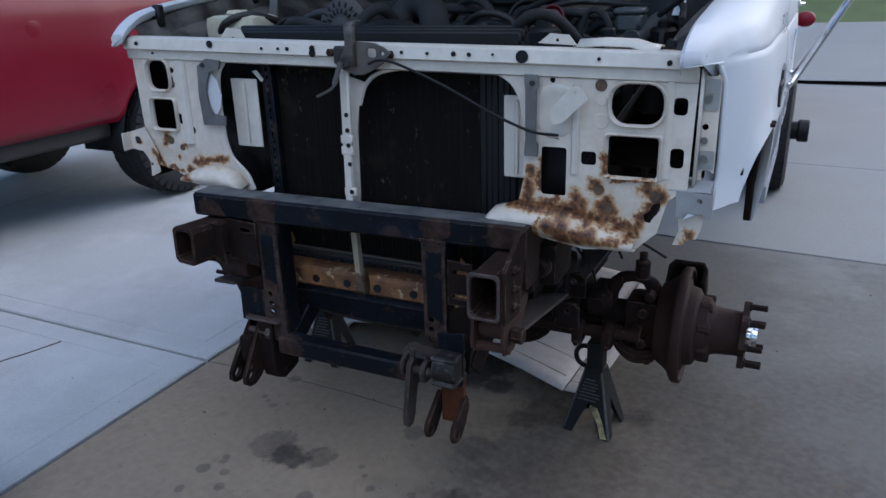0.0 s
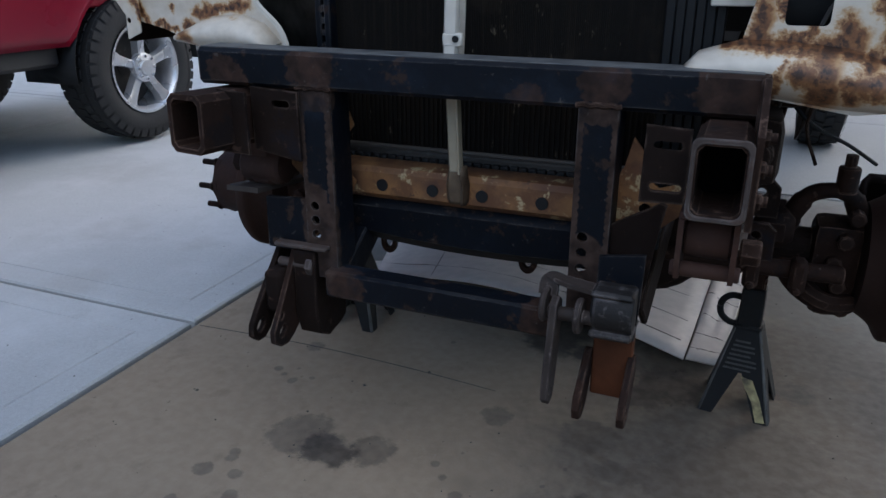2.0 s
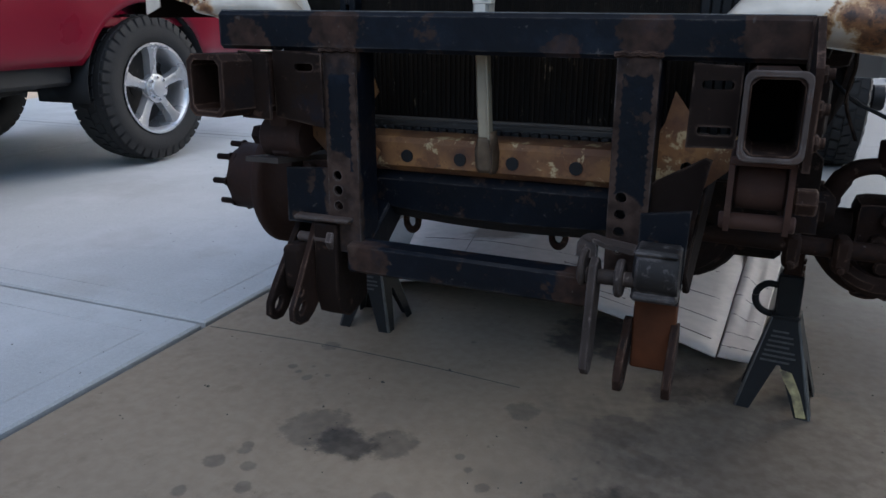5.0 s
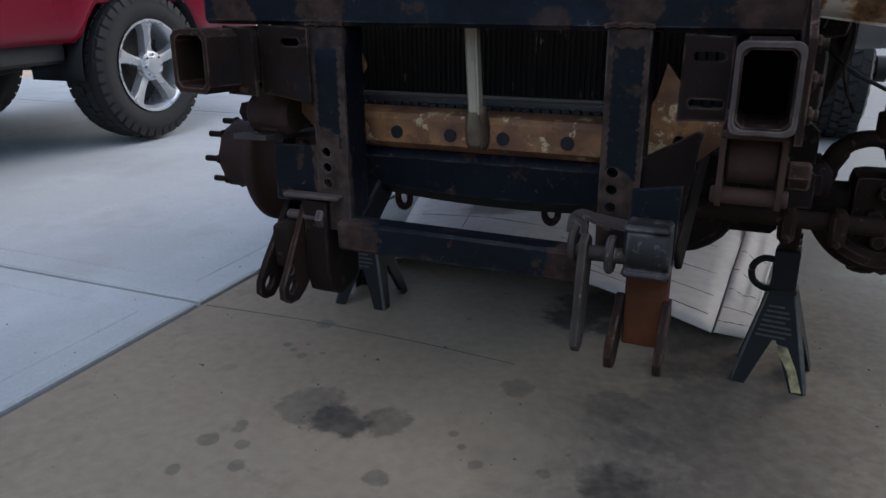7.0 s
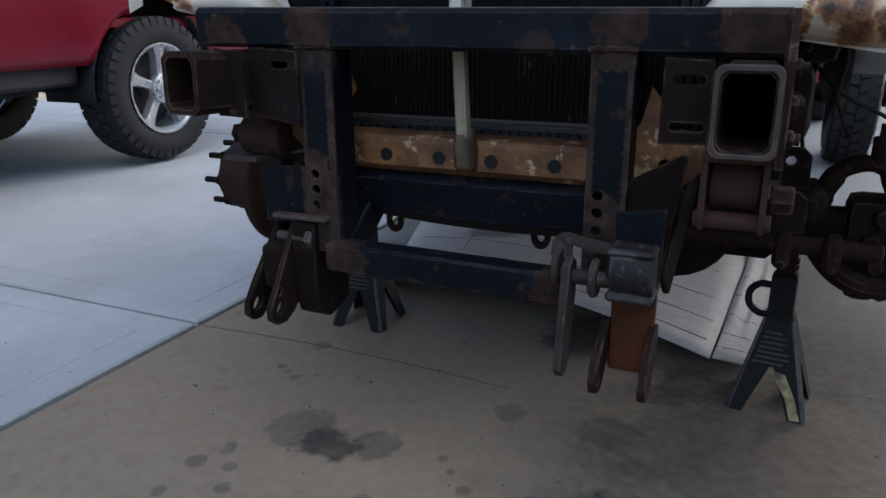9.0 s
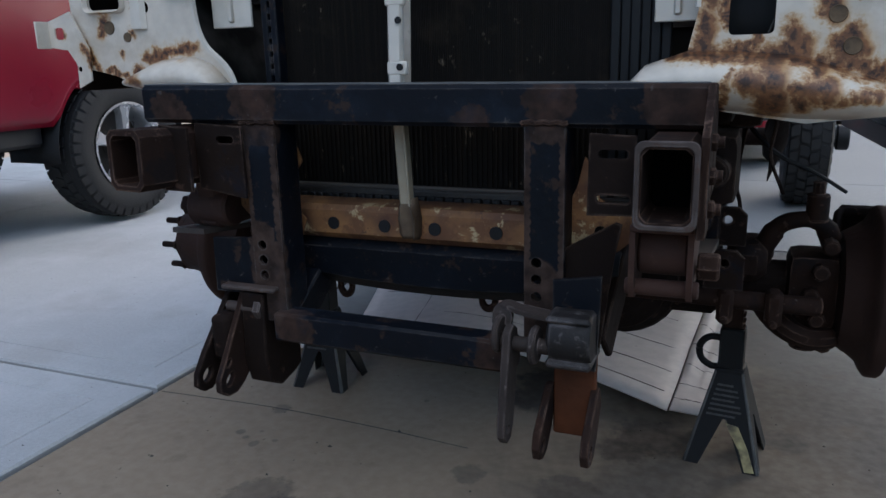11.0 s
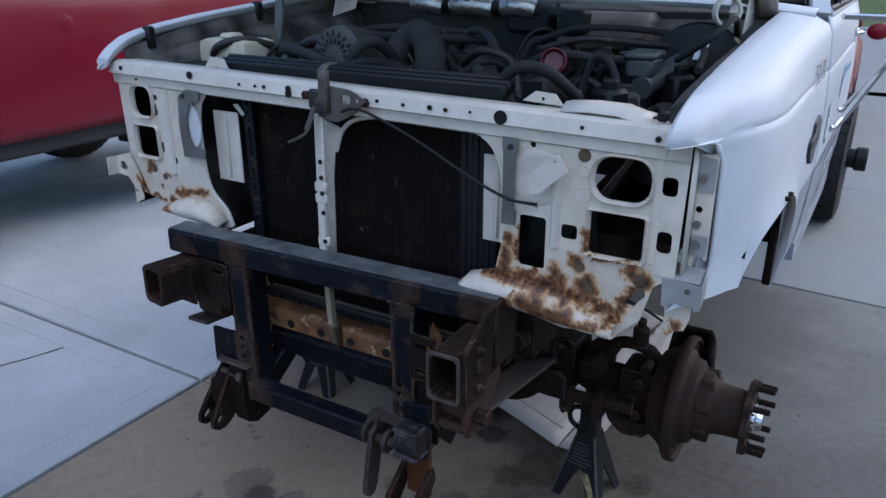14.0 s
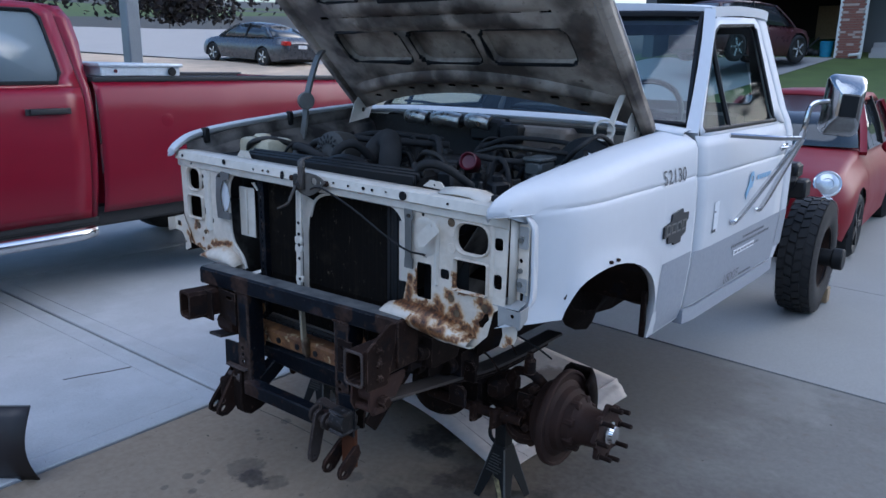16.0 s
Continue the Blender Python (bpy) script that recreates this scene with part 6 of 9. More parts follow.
bm = ear([(-0.143, 0.492), (-0.088, 0.497), (-0.055, 0.47), (-0.050, 0.40), (-0.085, 0.345), (-0.112, 0.318), (-0.135, 0.307), (-0.160, 0.309), (-0.180, 0.324), (-0.186, 0.347), (-0.172, 0.39), (-0.158, 0.44)], [disc(-0.154, 0.340, 0.012), disc(-0.166, 0.372, 0.007)], -0.346)
part("clevis_ear", bm, M_rusty, clev, bevel=0.002)
bm = B()
box(bm, (-0.390, -0.130, 0.362), (-0.346, -0.060, 0.452), 0.008)
plate(bm, [(-0.100, 0.495), (0.0, 0.475), (0.012, 0.40), (0.010, 0.318), (-0.012, 0.308), (-0.06, 0.298), (-0.092, 0.315), (-0.105, 0.36)], [], 0.05, sideways(-0.334))
part("clevis_block", bm, M_rusty_dark, clev, "heavy rusty pivot block", bevel=0.004)
bm = B()
box(bm, (-0.372, -0.108, 0.499), (-0.255, -0.084, 0.508), 0.003)
part("clevis_ledge", bm, M_rim, clev, "scraped steel ledge")
bm = B()
cyl(bm, (-0.372, -0.092, 0.462), (-0.290, -0.092, 0.462), 0.010, bev=0.003)
cyl(bm, (-0.306, -0.092, 0.462), (-0.290, -0.092, 0.462), 0.019, seg=6, bev=0.003)
part("pivot_pin", bm, M_rim, clev)
M_hinge = mat("scraped_hinge_paint", (0.018, 0.0155, 0.015), 0.65, spec=0.3, dark=0.5, scale=14, fine=70, bump=0.3)
scuffs(M_hinge, (0.10, 0.088, 0.085), 36, 0.56, 0.7, soft=0.08)
scuffs(M_hinge, (0.045, 0.022, 0.013), 18, 0.58, 0.8, soft=0.06)
edge_wear(M_hinge, (0.17, 0.15, 0.145), 0.010, 0.9)
edge_wear(M_rim, (0.20, 0.17, 0.16), 0.005, 0.9)
M_arm = mat("worn_brown_steel", (0.048, 0.036, 0.031), 0.75, spec=0.25, dark=0.45, scale=16, fine=80, bump=0.3)
scuffs(M_arm, (0.13, 0.105, 0.095), 50, 0.60, 0.7, soft=0.06)
edge_wear(M_arm, (0.15, 0.12, 0.11), 0.005, 0.9)
M_fork = mat("bright_rust", (0.11, 0.038, 0.016), 0.85, spec=0.2, dark=0.4, scale=10, fine=60, bump=0.3)
# right arm and fork
bm = B()
plate(bm, [(-0.165, 0.500), (-0.145, 0.508), (-0.125, 0.495), (-0.12, 0.46), (-0.150, 0.345), (-0.163, 0.326), (-0.182, 0.324), (-0.196, 0.338), (-0.197, 0.360)], [disc(-0.176, 0.346, 0.007)], 0.013, sideways(0.198))
part("swing_arm", bm, M_arm, mount, "hanging flat steel arm", bevel=0.002)
bm = B()
cyl(bm, (0.178, -0.145, 0.477), (0.272, -0.145, 0.477), 0.012, bev=0.002)
cyl(bm, (0.182, -0.145, 0.490), (0.192, -0.145, 0.490), 0.030, bev=0.003)
cyl(bm, (0.238, -0.145, 0.478), (0.250, -0.145, 0.478), 0.030, bev=0.003)
tube(bm, [(0.187, -0.13, 0.50), (0.190, -0.12, 0.528), (0.215, -0.115, 0.522), (0.26, -0.115, 0.516)], 0.009, 6, flat=(0.016, 0.004))
part("pivot_pin", bm, M_arm, mount, "scraped pivot pin and washers")
bm = B()
lathe(bm, [(0.0, 0.0), (0.030, 0.0), (0.040, 0.006), (0.042, 0.016), (0.042, 0.060), (0.038, 0.068), (0.0, 0.068)], (0.262, -0.122, 0.490), (0.34, -0.122, 0.490), 18)
box(bm, (0.262, -0.160, 0.448), (0.332, -0.075, 0.462), 0.005)
box(bm, (0.262, -0.158, 0.518), (0.330, -0.075, 0.530), 0.005)
part("pivot_housing", bm, M_hinge, mount, "scraped rusty pivot housing", bevel=0.002)
bm = B()
box(bm, (0.262, -0.098, 0.310), (0.330, -0.085, 0.452), 0.003)
part("fork_web", bm, M_fork, mount, "red-rusted fork web")
for x in (0.248, 0.322):
    bm = B()
    plate(bm, [(-0.098, 0.395), (-0.085, 0.395), (-0.075, 0.36), (-0.105, 0.318), (-0.130, 0.296), (-0.152, 0.292), (-0.172, 0.300), (-0.180, 0.320), (-0.172, 0.342), (-0.130, 0.372)], [disc(-0.155, 0.316, 0.011)], 0.013, sideways(x))
    part("fork_ear", bm, M_rusty, mount, "rusty fork ear", bevel=0.002)

# front axle with stripped hubs
HY, HZ = 0.50, 0.420
axle = part("front_axle", B(), M_rusty_dark, truck, "rusty front axle")
bm = B()
cyl(bm, (-0.62, HY, HZ + 0.01), (0.62, HY, HZ + 0.01), 0.042, seg=18)
lathe(bm, [(0.0, -0.02), (0.07, -0.015), (0.105, 0.0), (0.125, 0.03), (0.135, 0.055), (0.135, 0.07), (0.125, 0.075), (0.12, 0.12), (0.10, 0.17), (0.05, 0.21)], (0.285, HY - 0.13, HZ + 0.015), (0.285, HY + 0.2, HZ + 0.015), 26)
box(bm, (0.385, HY - 0.10, HZ - 0.052), (0.490, HY + 0.09, HZ + 0.085), 0.012)
lathe(bm, [(0.09, 0.0), (0.065, 0.07), (0.05, 0.12), (0.045, 0.2)], (0.34, HY, HZ + 0.01), (0.60, HY, HZ + 0.01), 18)
bm.to_mesh(axle.data)
bm.free()
M_drum = mat("rusty_rotor", (0.036, 0.0175, 0.0125), 0.75, 0.0, spec=0.25, dark=0.5, scale=12, fine=80, bump=0.3)
for s in (1, -1):
    X = lambda v: s * v
    P = lambda x, y, z: (s * (x - (0.025 if s < 0 and x > 0.8 else 0.0)), HY + y, HZ + z)
    bm = B()
    tube(bm, [P(0.555, 0, 0.03), P(0.572, -0.02, 0.085), P(0.60, -0.03, 0.135), P(0.645, -0.04, 0.152), P(0.68, -0.03, 0.14), P(0.70, 0, 0.10)], [0.026, 0.022, 0.018, 0.017, 0.018, 0.022], 10)
    tube(bm, [P(0.56, 0, 0.0), P(0.61, -0.02, -0.07), P(0.67, -0.02, -0.10), P(0.71, 0, -0.07)], 0.032, 10)
    box(bm, (min(X(0.62), X(0.72)), HY - 0.06, HZ - 0.08), (max(X(0.62), X(0.72)), HY + 0.06, HZ + 0.08), 0.025, seg=2)
    cyl(bm, P(0.665, -0.04, 0.15), P(0.665, -0.04, 0.205), 0.022, seg=10, bev=0.003)
    cyl(bm, P(0.665, -0.04, 0.20), P(0.665, -0.04, 0.23), 0.012, seg=8)
    cyl(bm, P(0.665, -0.02, -0.13), P(0.665, -0.02, -0.07), 0.03, seg=10, bev=0.003)
    box(bm, (min(X(0.50), X(0.58)), HY - 0.09, HZ + 0.02), (max(X(0.50), X(0.58)), HY + 0.06, HZ + 0.10), 0.02)
    for dy, dz in ((-0.065, 0.05), (-0.065, -0.05), (-0.066, 0.0), (-0.055, 0.10), (-0.055, -0.105)):
        b3 = B()
        cyl(b3, P(0.665 + 0.3 * abs(dz), dy - 0.018, dz), P(0.665 + 0.3 * abs(dz), dy + 0.02, dz), 0.017, seg=8, bev=0.004)
        part("bolt", b3, M_rusty, axle)
    tube(bm, [P(0.60, -0.04, -0.03), P(0.625, -0.08, -0.065), P(0.665, -0.09, -0.085), P(0.71, -0.06, -0.09)], 0.022, 8)
    part("steering_knuckle", bm, M_rusty, axle, "dark rusty steering knuckle")
    bm = B()
    lathe(bm, [(0.05, -0.06), (0.12, -0.055), (0.135, -0.03), (0.15, -0.012), (0.165, -0.006), (0.174, 0.0), (0.177, 0.004), (0.177, 0.022), (0.174, 0.026), (0.167, 0.026), (0.163, 0.018), (0.14, 0.016), (0.136, 0.022), (0.122, 0.028), (0.116, 0.05), (0.10, 0.06), (0.07, 0.062)], P(0.775, 0, 0), P(1.0, 0, 0), 48)
    part("brake_rotor", bm, M_drum, axle, "rusty brake rotor")
    bm = B()
    rows = []
    for a in range(-35, 46, 8):
        ca, sa = math.cos(radians(a)), math.sin(radians(a))
        rows.append([V(*P(x, r * ca, r * sa)) for x, r in ((0.725, 0.12), (0.725, 0.188), (0.735, 0.203), (0.812, 0.203), (0.82, 0.188), (0.815, 0.14))])
    grid(bm, rows)
    part("brake_caliper", bm, M_rusty_dark, axle, "dark brake caliper", solid=0.012)
    bm = B()
    lathe(bm, [(0.075, 0), (0.098, 0.005), (0.095, 0.03), (0.075, 0.045), (0.070, 0.06), (0.066, 0.115), (0.07, 0.125), (0.075, 0.128)] if s > 0 else [(0.075, 0), (0.100, 0.005), (0.102, 0.02), (0.096, 0.03), (0.094, 0.10), (0.096, 0.12), (0.094, 0.128)], P(0.83, 0, 0), P(1.0, 0, 0), 28)
    for k in range(8):
        a = 2 * math.pi * (k + 0.5) / 8
        b3 = B()
        cyl(b3, P(0.835, 0.085 * math.cos(a), 0.085 * math.sin(a)), P(0.872, 0.085 * math.cos(a), 0.085 * math.sin(a)), 0.017, seg=8, bev=0.004)
        part("hub_bolt", b3, M_drum, axle)
    part("wheel_hub", bm, M_drum, axle, "long rusty wheel hub")
    bm = B()
    out = []
    for k in range(64):
        a = 2 * math.pi * k / 64
        r = 0.094 + (0.011 if s > 0 else 0.003) * math.cos(8 * a)
        out.append((r * math.cos(a), r * math.sin(a)))
    plate(bm, out, [], 0.016, Matrix.Translation(P(0.952, 0, 0)) @ Matrix(((0, 0, s, 0), (1, 0, 0, 0), (0, 1, 0, 0), (0, 0, 0, 1))))
    fl = part("hub_flange", bm, M_drum, axle, "scalloped rusty hub flange")
    for k in range(8):
        a = 2 * math.pi * k / 8
        bm = B()
        q = (0.090 * math.cos(a), 0.090 * math.sin(a))
        cyl(bm, P(0.966, *q), P(1.015, *q), 0.0085, seg=10, bev=0.002)
        cyl(bm, P(0.966, *q), P(0.972, *q), 0.013, seg=10)
        part("wheel_stud", bm, M_rusty_dark, axle)
    bm = B()
    lathe(bm, [(0.042, 0), (0.042, 0.012), (0.034, 0.016), (0.03, 0.03), (0.0, 0.034)], P(0.966, 0, 0), P(1.1, 0, 0), 20)
    part("hub_cap", bm, M_chrome, axle, "bright hub cap")
    # brake hose
    bm = B()
    tube(bm, [P(0.50, 0.08, 0.42), P(0.51, 0.03, 0.36), P(0.56, -0.02, 0.30), P(0.60, -0.02, 0.27)], 0.005, 6)
    tube(bm, [P(0.60, -0.02, 0.27), P(0.66, 0.0, 0.24), P(0.72, 0.02, 0.20)], 0.004, 6)
    part("brake_hose", bm, M_black, axle)
bm = B()
tube(bm, [(0.30, HY - 0.16, HZ + 0.012), (0.42, HY - 0.155, HZ + 0.008), (0.55, HY - 0.14, HZ + 0.0), (0.68, HY - 0.11, HZ - 0.01)], 0.019, 12)
part("tie_rod", bm, M_rusty, axle, "rusty steering tie rod")
for x in (0.505, 0.595):
    bm = B()
    box(bm, (x - 0.016, HY - 0.172, HZ - 0.045), (x + 0.016, HY - 0.118, HZ + 0.026), 0.008)
    cyl(bm, (x, HY - 0.178, HZ - 0.036), (x, HY - 0.11, HZ - 0.036), 0.008, seg=8, bev=0.002)
    part("tie_rod_clamp", bm, M_rusty, axle)
# steering box and lines beside the rail
for k, (x, y, z, w, d, h) in enumerate(((0.475, 0.16, 0.72, 0.08, 0.16, 0.12), (0.44, 0.34, 0.60, 0.10, 0.12, 0.12), (0.38, 0.22, 0.62, 0.10, 0.10, 0.10), (-0.50, 0.20, 0.70, 0.10, 0.2, 0.12), (0.48, 0.26, 0.80, 0.14, 0.12, 0.05))):
    bm = B()
    box(bm, (x - w / 2, y - d / 2, z - h / 2), (x + w / 2, y + d / 2, z + h / 2), 0.025, seg=2)
    cyl(bm, (x, y - d / 2 - 0.03, z), (x, y, z), min(w, h) * 0.33, seg=14, bev=0.004)
    part("steering_gear" if k < 3 else "body_mount", bm, M_rusty_dark, truck, "greasy rusty steering gear" if k < 3 else "rusty body mount")
for pts in ([(0.55, 0.42, 0.86), (0.575, 0.43, 0.78), (0.57, 0.45, 0.70), (0.60, 0.47, 0.62)], [(0.48, 0.3, 0.76), (0.50, 0.34, 0.68), (0.52, 0.42, 0.60), (0.52, 0.5, 0.50)]):
    bm = B()
    tube(bm, pts, 0.004, 6)
    part("steel_line", bm, M_rusty_dark, truck)
# lugs and brackets beside the driver's spring
for x, y, z in ((0.50, 0.30, 0.585), (0.50, 0.24, 0.515)):
    bm = B()
    plate(bm, [(x - 0.035, z - 0.04), (x + 0.035, z - 0.04), (x + 0.035, z + 0.02), (x + 0.02, z + 0.035), (x - 0.02, z + 0.035), (x - 0.035, z + 0.02)], [disc(x, z + 0.01, 0.009)], 0.012, facing(y))
    part("spring_lug", bm, M_rusty_dark, truck)
bm = B()
grid(bm, [[V(0.545, y, 0.90), V(0.53, y, 0.80), V(0.515, y, 0.70), V(0.515, y, 0.63)] for y in (0.34, 0.6, 0.9, 1.13)])
part("splash_apron", bm, M_rusty_dark, truck, "dirty dark splash apron", solid=0.003)
bm = B()
grid(bm, [[V(-0.805, y, z) for z in (0.86, 1.0, 1.12, 1.22)] for y in (0.036, 0.3, 0.6, 1.0)])
part("splash_apron", bm, M_rusty_dark, truck, "dirty dark splash apron", solid=0.003)
# engine sump and gearbox in the shade
bm = B()
box(bm, (-0.20, 0.45, 0.62), (0.18, 0.95, 0.80), 0.05, seg=2)
box(bm, (-0.13, 1.05, 0.70), (0.13, 1.8, 0.95), 0.06, seg=2)
cyl(bm, (0, 2.0, 0.70), (0, 3.7, 0.48), 0.05)
part("gearbox_and_sump", bm, M_dark_metal, truck, "greasy sump and gearbox")
bm = B()
cyl(bm, (-0.80, 3.82, 0.40), (0.80, 3.82, 0.40), 0.055, seg=18)
lathe(bm, [(0.05, 0), (0.12, 0.04), (0.17, 0.12), (0.17, 0.2), (0.12, 0.28), (0.05, 0.32)], (-0.16, 3.82, 0.40), (0.2, 3.82, 0.40), 20)
part("rear_axle", bm, M_rusty_dark, truck, "dark rear axle")


def tyre(bm, c, side, R, w, rim_r, lugs, depth, seg=48):
    """A tyre carcass with shoulders; c is the middle of its width, side the outward direction along x."""
    a, b = V(*c) + V(side * -w / 2, 0, 0), V(*c) + V(side * w / 2, 0, 0)
    lathe(bm, [(rim_r, 0.02), (rim_r + 0.02, 0.004), (rim_r + (R - rim_r) * 0.55, -0.004), (R - 0.03, 0.012), (R - depth, 0.035), (R - depth, w - 0.035), (R - 0.03, w - 0.012),
               (rim_r + (R - rim_r) * 0.55, w + 0.004), (rim_r + 0.02, w - 0.004), (rim_r, w - 0.02), (rim_r - 0.01, w * 0.5), (rim_r, 0.02)], a, b, seg)
    return bm


def tread(bm, c, side, R, w, rim_r, lugs, depth):
    """The tread blocks of a tyre."""
    a, b = V(*c) + V(side * -w / 2, 0, 0), V(*c) + V(side * w / 2, 0, 0)
    m = axis_frame(a, b)
    rows = 4
    for k in range(lugs):
        for j in range(rows):
            an = 2 * math.pi * (k + 0.5 * (j % 2)) / lugs
            h0 = 0.012 + (w - 0.024) * j / rows + 0.004
            h1 = 0.012 + (w - 0.024) * (j + 1) / rows - 0.004
            da = 0.74 * math.pi / lugs
            vs = []
            for r in (R - depth - 0.002, R - (0.010 if j in (0, rows - 1) else 0)):
                for q, h in ((-da, h0), (da, h0), (da, h1), (-da, h1)):
                    sk = 0.25 * da * (1 if j % 2 else -1) * (1 if h == h1 else -1)
                    vs.append(bm.verts.new(m @ V(r * math.cos(an + q + sk), r * math.sin(an + q + sk), h)))
            bm.faces.new(vs[4:])
            for i in range(4):
                bm.faces.new((vs[i], vs[(i + 1) % 4], vs[4 + (i + 1) % 4], vs[4 + i]))
            if j in (0, rows - 1):
                hh = 0.0 if j == 0 else w
                sg = [bm.verts.new(m @ V(r * math.cos(an + q), r * math.sin(an + q), h)) for r, q, h in ((R - 0.012, -da, hh + (0.008 if j == 0 else -0.008)), (R - 0.012, da, hh + (0.008 if j == 0 else -0.008)), (R - 0.06, da, hh + (-0.004 if j == 0 else 0.004)), (R - 0.06, -da, hh + (-0.004 if j == 0 else 0.004)))]
                bm.faces.new(sg)
    return bm


for s in (1, -1):
    bm = B()
    lathe(bm, [(0.20, 0), (0.215, 0.0), (0.20, 0.02), (0.17, 0.05), (0.15, 0.10), (0.11, 0.115), (0.06, 0.118)], (s * 0.965, 3.82, 0.40), (0, 3.82, 0.40), 30)
    w = part("rear_wheel", bm, M_rusty, truck, "rusty steel inner dual wheel")
    bm = B()
    tyre(bm, (s * 0.86, 3.82, 0.40), s, 0.405, 0.235, 0.205, 34, 0.014)
    part("tyre", bm, M_rubber, w, "blocky black all-terrain tyre")
    bm = B()
    tread(bm, (s * 0.86, 3.82, 0.40), s, 0.405, 0.235, 0.205, 34, 0.014)
    part("tread", bm, M_rubber, w)["kind"] = "stuff"
    bm = B()
    cyl(bm, (s * 0.84, 3.82, 0.40), (s * 1.03, 3.82, 0.40), 0.06, seg=16, bev=0.006)
    cyl(bm, (s * 1.02, 3.82, 0.40), (s * 1.09, 3.82, 0.40), 0.075, seg=16, bev=0.008)
    part("hub", bm, M_black, w, "black rear hub")
    for k in range(5):
        a = 2 * math.pi * k / 5
        bm = B()
        cyl(bm, (s * 0.86, 3.82 + 0.14 * math.cos(a), 0.40 + 0.14 * math.sin(a)), (s * 0.905, 3.82 + 0.14 * math.cos(a), 0.40 + 0.14 * math.sin(a)), 0.028, seg=12)
        part("hand_hole", bm, M_black, w)

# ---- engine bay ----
# white paint darkened by grime and by the engine bay's shade
M_inner = mat("grimy_shaded_white_paint", (0.11, 0.10, 0.09), 0.8, scale=9, fine=40, bump=0.15, tint=(0.016, 0.014, 0.012), mix=0.22)
engine = part("engine", B(), M_dark_metal, truck, "greasy grey engine block")
bm = B()
box(bm, (-0.24, 0.36, 0.75), (0.22, 1.05, 1.13), 0.04, seg=2)
for k in range(4):
    box(bm, (-0.20 + 0.0 * k, 0.42 + 0.15 * k, 1.12), (0.18, 0.53 + 0.15 * k, 1.20), 0.02)
bm.to_mesh(engine.data)
bm.free()
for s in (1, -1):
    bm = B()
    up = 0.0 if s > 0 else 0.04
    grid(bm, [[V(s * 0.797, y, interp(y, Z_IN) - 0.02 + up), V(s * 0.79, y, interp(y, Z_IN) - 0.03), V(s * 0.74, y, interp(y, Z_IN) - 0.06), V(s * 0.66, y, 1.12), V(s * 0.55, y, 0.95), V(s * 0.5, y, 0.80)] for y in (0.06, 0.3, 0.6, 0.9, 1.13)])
    part("inner_fender", bm, M_inner, truck, "white inner fender, grime and bay shade in its colour", solid=0.003)


def hose(pts, r, material, label, name="hose", parent=None):
    bm = B()
    tube(bm, pts, r, 10)
    return part(name, bm, material, parent or engine, label)


M_dusty = mat("dusty_rubber", (0.036, 0.036, 0.037), 0.85, spec=0.25, dark=0.4, scale=9, fine=50, bump=0.15)
hose([(-0.12, 0.44, 1.12), (-0.135, 0.47, 1.22), (-0.10, 0.50, 1.285), (-0.04, 0.48, 1.30), (0.02, 0.42, 1.26), (0.04, 0.38, 1.14)], 0.044, M_dusty, "thick black intake hose", "intake_hose")
for k, (pts, r) in enumerate((
        ([(-0.62, 0.55, 1.2), (-0.42, 0.45, 1.27), (-0.28, 0.42, 1.27), (-0.15, 0.5, 1.22)], 0.016), ([(-0.60, 0.50, 1.18), (-0.46, 0.36, 1.25), (-0.34, 0.32, 1.25), (-0.22, 0.36, 1.2)], 0.016),
        ([(-0.55, 0.62, 1.2), (-0.4, 0.56, 1.28), (-0.2, 0.6, 1.28), (0.05, 0.75, 1.27)], 0.014), ([(-0.5, 0.45, 1.22), (-0.4, 0.30, 1.23), (-0.3, 0.27, 1.2)], 0.014),
        ([(-0.2, 0.33, 1.1), (-0.16, 0.30, 1.25), (-0.12, 0.36, 1.29), (-0.10, 0.45, 1.22)], 0.017), ([(0.2, 0.6, 1.2), (0.34, 0.5, 1.27), (0.46, 0.55, 1.26), (0.55, 0.72, 1.24)], 0.012),
        ([(0.2, 0.75, 1.25), (0.35, 0.72, 1.29), (0.5, 0.78, 1.28), (0.62, 0.9, 1.26)], 0.010), ([(0.33, 0.2, 1.2), (0.40, 0.16, 1.275), (0.46, 0.2, 1.27), (0.5, 0.3, 1.2)], 0.014),
        ([(0.1, 0.9, 1.25), (0.3, 0.85, 1.31), (0.52, 0.92, 1.3), (0.66, 0.8, 1.28), (0.70, 0.6, 1.24)], 0.010), ([(-0.7, 0.3, 1.2), (-0.62, 0.25, 1.26), (-0.55, 0.3, 1.28), (-0.5, 0.42, 1.24)], 0.012),
        ([(0.62, 0.7, 1.25), (0.72, 0.62, 1.32), (0.75, 0.72, 1.36), (0.73, 0.9, 1.30)], 0.009), ([(-0.1, 0.8, 1.24), (0.0, 0.7, 1.3), (0.1, 0.62, 1.29), (0.2, 0.5, 1.22)], 0.013),
        ([(0.05, 0.55, 1.22), (0.15, 0.48, 1.27), (0.25, 0.46, 1.25), (0.3, 0.4, 1.18)], 0.011), ([(-0.64, 0.7, 1.2), (-0.5, 0.78, 1.27), (-0.3, 0.8, 1.29), (-0.1, 0.9, 1.27)], 0.012))):
    hose(pts, r, M_dusty if k % 3 else M_dark_metal, "", "hose" if r > 0.011 else "wiring_loom")
bm = B()
lathe(bm, [(0.0, 0), (0.05, 0.0), (0.085, 0.015), (0.09, 0.04), (0.09, 0.10), (0.07, 0.12)], (-0.27, 0.36, 1.245), (-0.27, 0.5, 1.22), 24)
